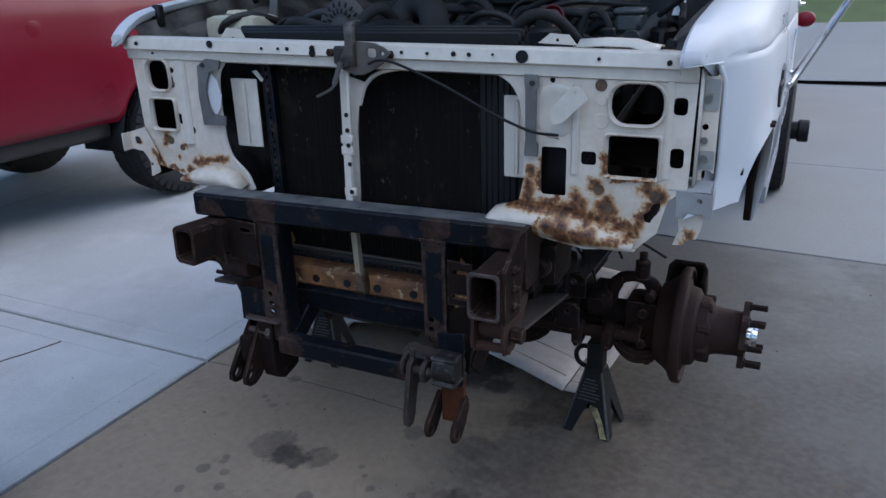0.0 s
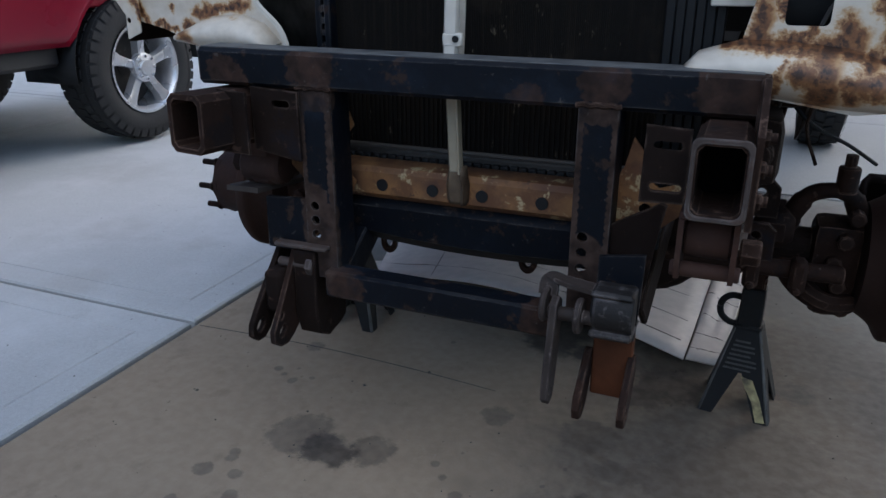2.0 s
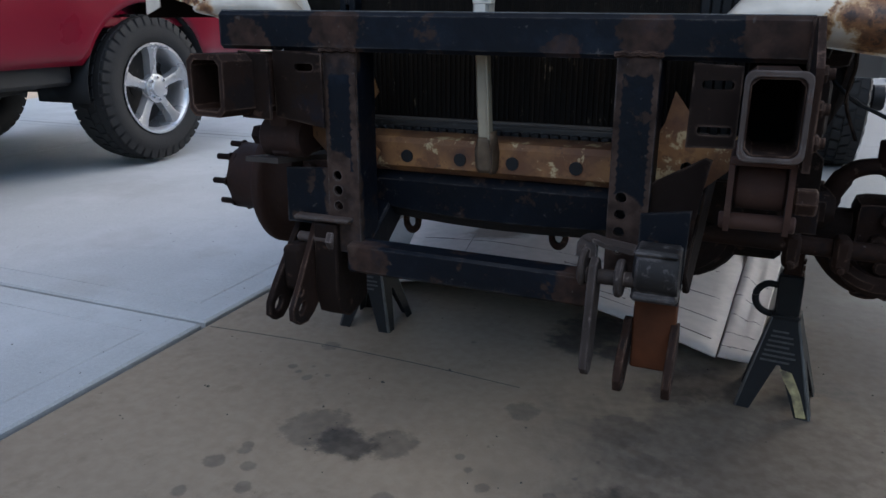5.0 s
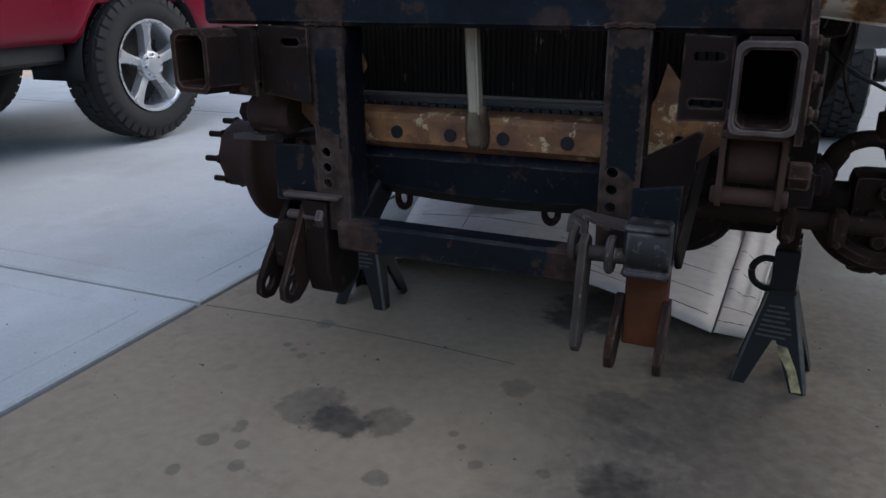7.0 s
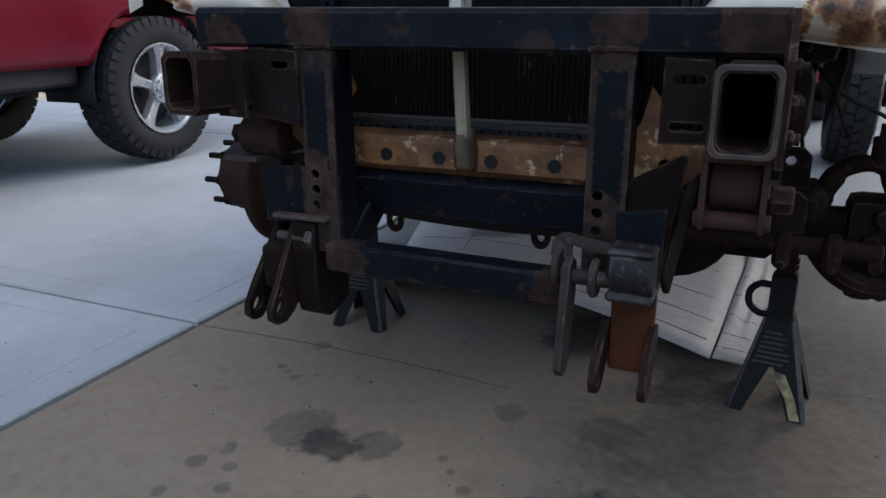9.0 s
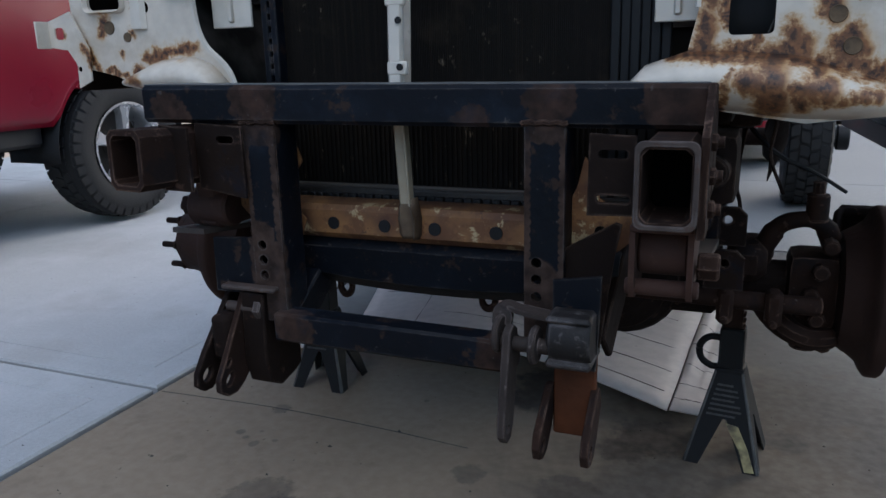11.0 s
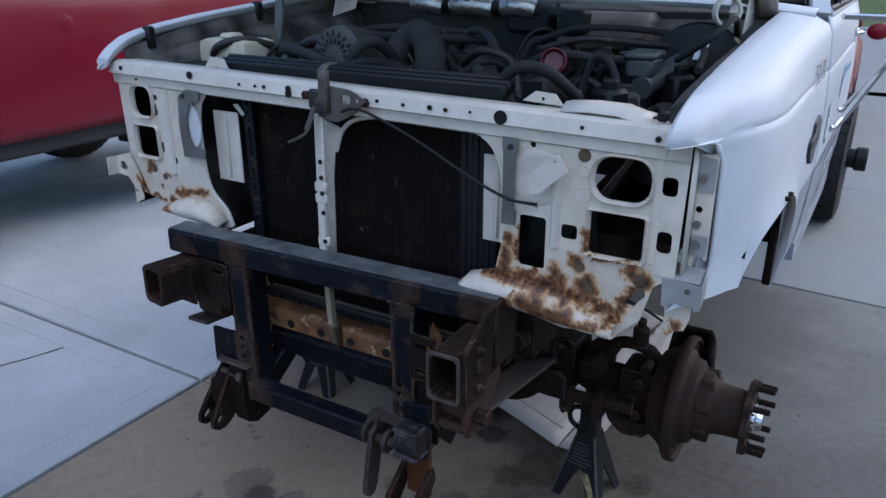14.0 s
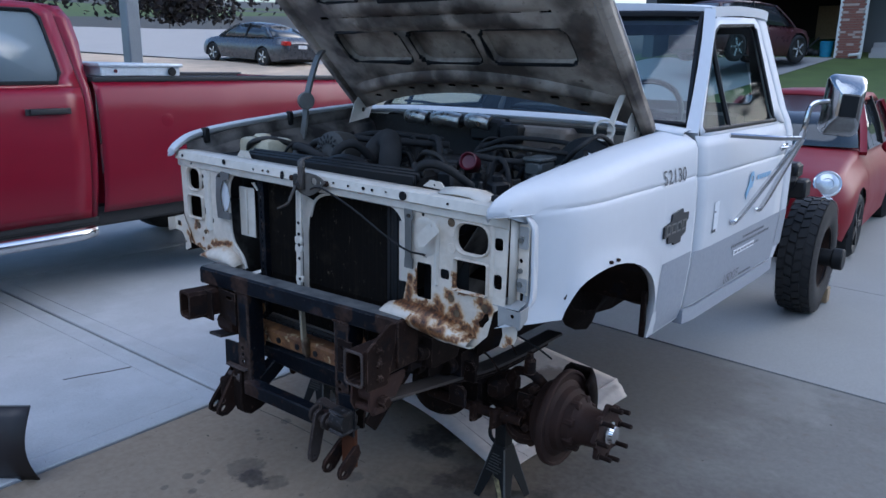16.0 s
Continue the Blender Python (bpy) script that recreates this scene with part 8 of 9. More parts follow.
bm = red_side(0.80, 3.42, 60, (0.61, 1.50))
bed = part("bed_side", bm, M_red, red, "glossy red bed side", solid=0.004, sharp=60)
bm = B()
box(bm, (RX - 0.16, 0.80, 1.49), (RX - 0.035, 3.42, 1.53), 0.015, seg=2)
part("rail_cap", bm, M_rocker, bed, "black bed rail cap")
for nm, lo, hi in (("bed_front", (RX - 1.95, 0.80, 0.62), (RX - 0.12, 0.86, 1.50)), ("tailgate", (RX - 1.95, 3.35, 0.62), (RX - 0.08, 3.42, 1.50)), ("far_bed_side", (RX - 2.0, 0.80, 0.62), (RX - 1.93, 3.42, 1.52)), ("bed_floor", (RX - 1.95, 0.87, 0.80), (RX - 0.05, 3.34, 0.86))):
    bm = B()
    box(bm, lo, hi, 0.01)
    part(nm, bm, M_rocker if nm == "far_bed_side" else M_red, bed)
bm = B()
lathe(bm, [(0.05, 0), (0.052, 0.004), (0.04, 0.006), (0.0, 0.006)], (RX + 0.012, 1.30, 1.22), (RX + 1, 1.30, 1.22), 24)
lathe(bm, [(0.085, 0.0), (0.09, 0.002), (0.085, 0.003), (0.08, 0.002)], (RX + 0.010, 1.30, 1.2), (RX + 1, 1.30, 1.2), 28)
part("fuel_door", bm, M_red, bed)
# dark wheel house and underbody
bm = B()
rows = []
for a in range(-95, 96, 8):
    rows.append([V(x, RWY + (RWR - 0.005) * math.sin(radians(a)), RWZ + (RWR - 0.005) * math.cos(radians(a))) for x in (RX - 0.01, RX - 0.2, RX - 0.4)])
grid(bm, rows)
part("wheelhouse", bm, M_black, red, solid=0.004)
bm = B()
box(bm, (RX - 1.9, -4.5, 0.50), (RX - 0.10, 1.80, 0.66), 0.02)
box(bm, (RX - 1.6, 1.6, 0.55), (RX - 0.45, 3.4, 0.80), 0.02)
part("underbody", bm, M_rocker, red, "black underbody")
bm = B()
cyl(bm, (RX - 1.9, RWY, RWZ), (RX - 0.15, RWY, RWZ), 0.06)
tube(bm, [(RX - 0.7, 1.2, 0.42), (RX - 0.75, 1.9, 0.45), (RX - 0.8, 2.3, 0.5)], 0.04, 10)
part("axle_and_exhaust", bm, M_dark_metal, red)
# cab side: door skins with window openings
zs_cab = (0.585, 1.46)
for y0, y1 in ((-0.30, 0.71), (-1.42, -0.31)):
    bm = red_side(y0, y1, 8, zs_cab, False)
    d = part("door", bm, M_red, red, "red crew-cab door", solid=0.004, sharp=60)
    bm = B()
    hx = red_x(1.32) + 0.02
    box(bm, (hx - 0.004, y1 - 0.385, 1.295), (hx + 0.004, y1 - 0.10, 1.335), 0.003)
    box(bm, (hx - 0.012, y1 - 0.36, 1.298), (hx + 0.022, y1 - 0.13, 1.336), 0.012, seg=2)
    part("door_handle", bm, M_rocker, d, "black door handle")
    bm = B()
    wl = [(y0 + 0.06, 1.485), (y0 + 0.08, 1.90), (y0 + 0.12, 1.935), (y1 - 0.18, 1.94), (y1 - 0.13, 1.90), (y1 - 0.10, 1.55), (y1 - 0.14, 1.49)]
    bm.faces.new([bm.verts.new((red_x(z) - 0.006, y, z)) for y, z in wl])
    part("side_glass", bm, M_tint_sky, d, "tinted side window, sky reflection in its colour", solid=0.005)
    bm = B()
    tube(bm, [(red_x(z) + 0.002, y, z) for y, z in wl + wl[:1]], 0.014, 6, n=1)
    part("window_seal", bm, M_black, d)
    fr = [(y0, 1.455), (y0, 1.93), (y0 + 0.05, 1.985), (y1 - 0.10, 1.985), (y1 - 0.04, 1.93), (y1, 1.55), (y1, 1.455)]
    bm = B()
    grid(bm, [[V(red_x(z), y, z) for y, z in fr + fr[:1]], [V(red_x(z) + 0.001, y, z) for y, z in wl + wl[:1]]])
    part("window_frame", bm, M_red, d, solid=0.004)
bm = B()
rows = []
for z in (0.585, 0.8, 1.0, 1.2, 1.35, 1.46, 1.6, 1.75, 1.9, 1.98):
    yb = interp(z, [(0.6, 0.778), (1.5, 0.792), (1.75, 0.815), (1.90, 0.80), (1.98, 0.76)])
    yf = interp(z, [(0.6, 0.718), (1.46, 0.718), (1.55, 0.718), (1.93, 0.675), (1.98, 0.61)])
    rows.append([V(red_x(z), yf, z), V(red_x(z), (yf + yb) / 2, z), V(red_x(z) - 0.02, yb - 0.01, z), V(red_x(z) - 0.08, yb, z), V(RX - 1.9, yb, z)])
grid(bm, rows)
part("cab_corner", bm, M_red, red, "red cab rear corner", solid=0.004, sharp=60)
bm = B()
grid(bm, [[V(RX - 0.26 - 1.45 * k / 8, y, 2.0 + 0.035 * math.sin(math.pi * k / 8) - (0.03 if k in (0, 8) else 0) - (0.02 if y > 0.5 else 0)) for k in range(9)] for y in (-1.5, -1.3, -0.8, -0.2, 0.3, 0.74)])
part("roof", bm, M_red, red, "red roof", solid=0.004)
bm = red_side(-3.6, -1.43, 10, (0.62, 1.40), False)
part("front_fender", bm, M_red, red, solid=0.004)
bm = B()
box(bm, (RX - 1.85, -3.6, 0.7), (RX - 0.08, -1.6, 1.38), 0.06, seg=2)
part("engine_hood", bm, M_red, red)
bm = B()
box(bm, (RX - 1.7, -1.4, 0.8), (RX - 0.2, 0.55, 1.3), 0.08, seg=2)
for y0 in (-0.35, 0.35):
    box(bm, (RX - 1.65, y0 - 0.1, 1.2), (RX - 0.3, y0 + 0.08, 1.72), 0.06, seg=2)
part("seats", bm, M_interior, red, "grey cab seats")
bm = B()
box(bm, (RX - 0.14, -1.5, 0.53), (RX - 0.06, 0.78, 0.60), 0.02)
part("rocker", bm, M_rocker, red, "black rocker trim")
bm = B()
tube(bm, [(RX + 0.03, -1.6, 0.505), (RX + 0.085, -1.4, 0.51), (RX + 0.09, 0.0, 0.51), (RX + 0.085, 0.52, 0.51), (RX + 0.02, 0.68, 0.505)], 0.042, 12)
part("side_step", bm, M_chrome, red, "polished tubular side step")


def star_wheel(parent, c, side, rim, R, w, spokes, lug_n, lab_t, lab_r, m_rim=None, lugs=40):
    """Cast wheel with wide spokes, and its tyre."""
    x, y, z = c
    P = lambda h, a, r: (x + side * h, y + r * math.cos(a), z + r * math.sin(a))
    bm = B()
    lathe(bm, [(rim, w * 0.48), (rim + 0.008, w * 0.5), (rim - 0.006, w * 0.5), (rim - 0.022, w * 0.42), (rim - 0.03, w * 0.0), (rim - 0.02, -w * 0.4)], (x, y, z), (x + side, y, z), 56)
    wh = part("wheel", bm, m_rim or M_silver, parent, lab_r)
    for k in range(spokes):
        a = 2 * math.pi * (k + 0.25) / spokes
        bm = B()
        rows = []
        for r, h, wd in ((0.05, 0.40, 0.055), (rim * 0.45, 0.40, 0.048), (rim * 0.75, 0.43, 0.056), (rim - 0.012, 0.45, 0.09)):
            t = V(*P(w * h, a, r))
            tang = V(0, -math.sin(a), math.cos(a))
            rows.append([t - tang * wd / 2 * 1.15 + V(-side * 0.05, 0, 0), t - tang * wd / 2, t + V(side * 0.004, 0, 0), t + tang * wd / 2, t + tang * wd / 2 * 1.15 + V(-side * 0.05, 0, 0)])
        grid(bm, rows)
        part("spoke", bm, m_rim or M_silver, wh)
    bm = B()
    lathe(bm, [(0.09, -0.02), (0.085, 0.015), (0.05, 0.02), (0.045, 0.03), (0.0, 0.034)], (x + side * w * 0.4, y, z), (x + side * 9, y, z), 24)
    part("centre_cap", bm, m_rim or M_silver, wh)
    for k in range(lug_n):
        a = 2 * math.pi * k / lug_n
        bm = B()
        cyl(bm, P(w * 0.40, a, 0.066), P(w * 0.40 + 0.03, a, 0.066), 0.010, seg=8, bev=0.002)
        part("lug_nut", bm, M_chrome, wh)
    bm = B()
    lathe(bm, [(0.0, 0), (rim - 0.03, 0.0)], (x - side * 0.04, y, z), (x + side, y, z), 30)
    part("brake_backing", bm, M_dark_metal, wh)
    bm = B()
    tyre(bm, (x, y, z), side, R, w, rim, lugs, 0.009)
    part("tyre", bm, M_rubber, wh, lab_t)
    bm = B()
    tread(bm, (x, y, z), side, R, w, rim, lugs, 0.009)
    part("tread", bm, M_rubber, wh)["kind"] = "stuff"
    return wh


star_wheel(red, (RX - 0.115, RWY, RWZ), 1, 0.262, 0.432, 0.27, 5, 8, "black road tyre", "silver five-spoke cast wheel")
star_wheel(red, (RX - 1.75, RWY, RWZ), -1, 0.262, 0.432, 0.27, 5, 8, "black road tyre", "silver five-spoke cast wheel")
star_wheel(red, (RX - 0.115, -1.75 - 0.5, RWZ), 1, 0.262, 0.432, 0.27, 5, 8, "black road tyre", "silver five-spoke cast wheel")
# toolbox across the bed
M_tbox = mat("painted_aluminium", (0.58, 0.62, 0.66), 0.35, 0.3, dark=0.9, bump=0.02)
bm = B()
box(bm, (RX - 1.90, 0.86, 1.53), (RX - 0.03, 1.455, 1.598), 0.008)
tbx = tagged(part("truck_toolbox", bm, M_tbox), "white aluminium crossbed toolbox on the bed rails", "toolbox")
bm = B()
box(bm, (RX - 1.92, 0.84, 1.592), (RX - 0.015, 1.475, 1.618), 0.012, seg=2)
part("lid", bm, M_tbox, tbx, "white toolbox lid")
bm = B()
cyl(bm, (RX - 0.03, 1.385, 1.562), (RX - 0.012, 1.385, 1.562), 0.03, seg=18, bev=0.004)
part("lock", bm, M_black, tbx, "round black lock")
bm = B()
cyl(bm, (RX - 0.03, 0.962, 1.565), (RX - 0.02, 0.962, 1.565), 0.012, seg=12)
part("marker", bm, M_redcap, tbx)

# ---- other cars ----


def loft_car(name, label, M, L, W, prof, belt, roofp, paint, wheel_y, wheel_r, rimmat, glassm, wf=1.0):
    """A parked car: lower body, greenhouse, windows, wheels. Local: y = 0 at the nose, x = 0 in the middle.
    prof: (y, top of the lower body); belt: y range of the cabin; roofp: (y, z) of the roof line."""
    e = tagged(new(name), label, "car")
    e.matrix_world = M
    H = W / 2
    bm = B()
    rows = []
    n = 46
    for i in range(n + 1):
        y = L * i / n
        u = min(y, L - y) / L
        w = H * (1 - 0.30 * max(0, 1 - u / 0.14) ** 2.4)
        zt = interp(y, prof)
        zb = 0.20 + 0.12 * max(0, 1 - u / 0.1)
        arch = 0
        for wy in wheel_y:
            if abs(y - wy) < wheel_r * 1.15:
                arch = max(arch, wheel_r + math.sqrt((wheel_r * 1.15) ** 2 - (y - wy) ** 2))
        za = max(zb, arch)
        row = []
        for s in (-1, 1):
            half = []
            for k in range(9):
                t = k / 8
                z = za + (zt - za) * t
                f = (z - 0.2) / (zt - 0.2)
                x = w * (0.955 + 0.045 * math.sin(math.pi * min(1, f * 1.1)) - 0.11 * max(0, f - 0.72) ** 1.2 / 0.28**1.2)
                half.append(V(s * x, y, z))
            half.append(V(s * w * 0.78, y, zt + 0.012))
            half.append(V(s * w * 0.4, y, zt + 0.03))
            row.append(half)
        rows.append(row[0] + [V(0, y, zt + 0.036)] + row[1][::-1])
    grid(bm, rows)
    f0 = rows[0]
    bm.faces.new([bm.verts.new(p) for p in f0])
    bm.faces.new([bm.verts.new(p) for p in rows[-1]])
    part("body", bm, paint, e, solid=0.0, sharp=60)
    # greenhouse
    y0, y1 = belt
    gh = []
    for y, z, wf2 in roofp:
        gh.append([V(x * H, y, z + dz) for x, dz in ((-wf2, -0.06), (-wf2 * 0.92, -0.01), (-wf2 * 0.5, 0.02), (0, 0.03), (wf2 * 0.5, 0.02), (wf2 * 0.92, -0.01), (wf2, -0.06))])
    bm = B()
    grid(bm, gh)
    part("roof", bm, paint, e, solid=0.02, sharp=60)
    fy, fz, fw = roofp[0]
    ry, rz, rw = roofp[-1]
    zb0, zb1 = interp(y0, prof) + 0.03, interp(y1, prof) + 0.03
    for nm, ya, za_, yb, zb_, ww in (("windscreen", y0, zb0, fy, fz - 0.01, fw), ("rear_glass", y1, zb1, ry, rz - 0.01, rw)):
        bm = B()
        grid(bm, [[V(x * H * 0.84, ya + (-0.10 if nm[0] == "w" else 0.08) * (1 - x * x), za_ + 0.005), V(x * H * ww * 0.93, yb - (0.02 if nm[0] == "w" else -0.02) * (1 - x * x), zb_ + 0.015 * (1 - x * x))] for x in (-1, -0.6, -0.2, 0.2, 0.6, 1)])
        part(nm, bm, glassm, e, "dark reflective glass", solid=0.004)
    for s in (-1, 1):
        bm = B()
        grid(bm, [[V(s * H * 0.90, ya, interp(ya, prof) - 0.01), V(s * H * (roofp[0][2]) * 0.985, min(max(ya, fy + 0.05), ry - 0.05), interp(min(max(ya, fy), ry), [(p[0], p[1]) for p in roofp]) - 0.06)] for ya in np.linspace(y0 + 0.10, y1 - 0.08, 9)])
        part("side_glass", bm, glassm, e, "dark side windows", solid=0.004)
        for ya, yt in ((y0, fy), (y1, ry), ((y0 + y1) / 2 + 0.05, (y0 + y1) / 2 + 0.05)):
            bm = B()
            zt2 = interp(min(max(yt, fy), ry), [(p[0], p[1]) for p in roofp]) - 0.035
            tube(bm, [(s * H * 0.895, ya, interp(ya, prof) - 0.01), (s * H * (0.905 + roofp[0][2]) / 2 * 1.01, (ya + yt) / 2, (interp(ya, prof) + zt2) / 2 + 0.01), (s * H * roofp[0][2], yt, zt2)], 0.03, 6, flat=(0.03, 0.02))
            part("pillar", bm, paint if ya != (y0 + y1) / 2 + 0.05 else M_black, e)
        for wy in wheel_y:
            bm = B()
            tyre(bm, (s * (H - 0.10), wy, wheel_r), s, wheel_r, 0.19, wheel_r * 0.66, 40, 0.006, 40)
            ty = part("wheel_tyre", bm, M_rubber, e, "black tyre")
            bm = B()
            lathe(bm, [(wheel_r * 0.66, 0), (wheel_r * 0.63, -0.005), (wheel_r * 0.58, -0.03), (0.06, -0.02), (0.05, 0.0), (0, 0.004)], (s * (H - 0.015), wy, wheel_r), (s * 9, wy, wheel_r), 36)
            part("rim", bm, M_dark_metal, ty)
            for k in range(5):
                a = 2 * math.pi * k / 5
                bm = B()
                bar(bm, (s * (H - 0.018), wy + 0.04 * math.cos(a), wheel_r + 0.04 * math.sin(a)), (s * (H - 0.014), wy + wheel_r * 0.64 * math.cos(a), wheel_r + wheel_r * 0.64 * math.sin(a)), 0.05, 0.02, 0.004, up=(1, 0, 0))
                part("spoke", bm, rimmat, ty)
            bm = B()
            rws = []
            for a in range(-100, 101, 10):
                rws.append([V(s * xx, wy + wheel_r * 1.13 * math.sin(radians(a)), wheel_r + wheel_r * 1.13 * math.cos(radians(a))) for xx in (H * 0.97, H * 0.6)])
            grid(bm, rws)
            part("wheel_arch", bm, M_black, e, solid=0.004)
    bm = B()
    box(bm, (-H * 0.85, 0.25, 0.2), (H * 0.85, L - 0.25, 0.42), 0.03)
    part("underbody", bm, M_black, e)
    return e


M_grey_car = mat("grey_metallic", (0.085, 0.088, 0.098), 0.28, 0.5, dark=0.92, bump=0.0, coat=0.5)
M_maroon = mat("dark_maroon_paint", (0.055, 0.014, 0.018), 0.3, dark=0.9, bump=0.0, coat=0.5)
M_fiat = mat("cherry_red_paint", (0.20, 0.006, 0.014), 0.42, dark=0.92, scale=1.5, fine=9, bump=0.0, coat=0.0, spec=0.3, grain=0.06)
small = loft_car("small_car", "cherry red small hatchback with round headlights", pose(0.07, 4.98, 0.0, 0, 0, 1.5), 3.55, 1.63,
                 [(0, 0.57), (0.06, 0.665), (0.25, 0.76), (0.6, 0.855), (1.0, 0.92), (1.15, 0.94), (2.5, 0.925), (3.3, 0.905), (3.55, 0.76)], (1.02, 3.35), [(1.62, 1.39, 0.68), (2.0, 1.43, 0.70), (2.7, 1.43, 0.70), (3.15, 1.37, 0.66)], M_fiat, (0.72, 3.02), 0.30, M_dark_metal, M_darkglass)
M_lens = mat("headlight_lens", (0.72, 0.74, 0.76), 0.12, 0.4, dark=0.9, bump=0.0, coat=0.8)
for s in (1, -1):
    for x, y, z, r, nm in ((s * 0.605, 0.155, 0.718, 0.105, "headlight"), (s * 0.62, 0.095, 0.555, 0.062, "fog_light")):
        bm = B()
        a, b2 = V(x, y, z), V(x + s * 0.35, y - 1, z + 0.28)
        lathe(bm, [(r, -0.06), (r * 1.02, 0.02), (r * 0.93, 0.035), (r * 0.88, 0.03), (r * 0.7, 0.045), (r * 0.45, 0.052), (r * 0.42, 0.04), (0, 0.05)], a, b2, 28)
        part(nm, bm, M_lens, small, "round clear " + nm.replace("_", " "))
        bm = B()
        m = axis_frame(a, b2)
        tube(bm, [tuple(m @ V(r * 1.0 * math.cos(2 * math.pi * k / 24), r * 1.0 * math.sin(2 * math.pi * k / 24), 0.022)) for k in range(25)], 0.009, 6, n=1)
        part("light_bezel", bm, M_chrome, small)
    bm = B()
    sph(bm, (s * 0.92, 1.35, 0.97), 0.09, (1.0, 0.6, 0.8))
    part("door_mirror", bm, M_fiat, small)
bm = B()
box(bm, (-0.45, -0.01, 0.32), (0.45, 0.03, 0.42), 0.012)
part("lower_grille", bm, M_black, small)
SEDAN_PROF = [(0, 0.62), (0.15, 0.72), (0.7, 0.84), (1.3, 0.93), (3.4, 0.97), (4.1, 1.0), (4.5, 0.98), (4.6, 0.8)]
sedan = loft_car("sedan", "dark grey metallic sedan parked across the street", pose(-22.75, 15.7, ground_at(-22.85, 15.6) - 0.06, 0, 0, -88) @ pose(0, 0, 0, -3.4), 4.6, 1.80,
                 SEDAN_PROF, (1.15, 3.95), [(1.95, 1.38, 0.66), (2.4, 1.43, 0.68), (3.0, 1.42, 0.67), (3.45, 1.34, 0.63)], M_grey_car, (0.85, 3.55), 0.32, M_silver, M_darkglass)
M_tail = mat("tail_lamp_red", (0.45, 0.02, 0.015), 0.25, dark=0.8, bump=0.0)
for s in (1, -1):
    bm = B()
    box(bm, (s * 0.68 - 0.17, 4.46, 0.76), (s * 0.68 + 0.17, 4.60, 0.90), 0.03, seg=2)
    part("tail_light", bm, M_tail, sedan, "red tail light")
bm = B()
box(bm, (-0.20, 4.58, 0.66), (0.20, 4.615, 0.78), 0.005)
part("blank_plate", bm, M_label, sedan, "plain pale plate")
loft_car("parked_car", "dark maroon car parked before the garage", pose(-4.34, 23.3, ground_at(-4.2, 22.9), 0, 0, 159), 4.5, 1.85,
               [(0, 0.75), (0.2, 0.92), (1.0, 1.02), (4.2, 1.08), (4.5, 0.9)], (1.0, 4.3), [(1.7, 1.60, 0.70), (2.4, 1.66, 0.72), (3.4, 1.65, 0.71), (4.0, 1.55, 0.66)], M_maroon, (0.80, 3.5), 0.40, M_silver, M_darkglass)

# ---- lawns, street, houses, tree, post ----


def drape(name, corners, material, label, cat, lift=0.0, n=16):
    bm = B()
    a, b, c, d = [V(*p, 0) for p in corners]
    rows = []
    for i in range(n + 1):
        u = i / n
        r = []
        for j in range(n + 1):
            v = j / n
            p = (a * (1 - u) + b * u) * (1 - v) + (d * (1 - u) + c * u) * v
            r.append(V(p.x, p.y, ground_at(p.x, p.y) - 0.03 + 0.012 + lift))
        rows.append(r)
    grid(bm, rows)
    return tagged(part(name, bm, material), label, cat, kind="structure")


drape("street", [(-7.0, 8.98), (7, 8.98), (9, 13.6), (-9, 13.6)], M_conc_far, "pale concrete street", "road", 0.05)
drape("street_far", [(-17.5, 17.0), (-42, 6.0), (-62, 22), (-34, 50)], M_street, "pale concrete street far off", "road", 0.02)
drape("lawn", [(-9, 13.6), (14, 13.6), (14, 60), (-14, 60)], M_grass, "mown green lawn", "lawn", 0.012, 30)
drape("lawn_far", [(-34, 50), (-62, 22), (-130, 50), (-70, 120)], M_grass, "green lawns far off", "lawn", 0.02)
drape("verge", [(-7, 13.6), (-7, 2.0), (-40, 5.0), (-17, 17.5)], M_dry, "dry straw-coloured verge", "verge", 0.012, 30)
drape("lawn_side", [(-7.2, 2.0), (-7.2, -14), (-60, -14), (-30, 7.5)], M_grass, "green side lawn", "lawn", 0.010, 16)
M_houseconc = concrete("house_drive", (0.34, 0.335, 0.33), 0.9, 0.8)
drape("house_drive", [(-9.5, 15.0), (-4.9, 15.0), (-3.15, 24.1), (-9.0, 24.1)], M_houseconc, "pale concrete driveway of the far house", "driveway", 0.03)
M_siding = mat("grey_siding", (0.13, 0.135, 0.135), 0.7, dark=0.85, scale=2, bump=0.05)
M_dark_in = mat("dark_garage_interior", (0.03, 0.026, 0.024), 0.9, bump=0.05)
M_brick = mat("red_brick", (0.26, 0.115, 0.085), 0.85, dark=0.7, scale=5, fine=30, bump=0.2)
M_brick_pale = mat("pale_brick", (0.46, 0.36, 0.31), 0.85, dark=0.8, scale=5, fine=30, bump=0.2)
M_mortar = mat("mortar", (0.30, 0.27, 0.24), 0.9, bump=0.2)
M_trim = mat("white_trim", (0.62, 0.62, 0.60), 0.5, dark=0.9, bump=0.0)
M_roof = mat("asphalt_shingle", (0.06, 0.055, 0.05), 0.9, scale=6, bump=0.4)
house = thing("house", "grey house with open dark garage and brick pier", "house")
HY0, GZ = 24.2, ground_at(-4, 24.2) - 0.02
bm = B()
box(bm, (-9.6, HY0 + 0.3, GZ - 0.5), (-9.2, HY0 + 8, GZ + 3.4), 0.0)
box(bm, (-3.05, HY0 + 0.35, GZ - 0.5), (-2.75, HY0 + 8, GZ + 3.4), 0.0)
box(bm, (-9.2, HY0 + 7.6, GZ - 0.5), (-3.05, HY0 + 8, GZ + 3.4), 0.0)
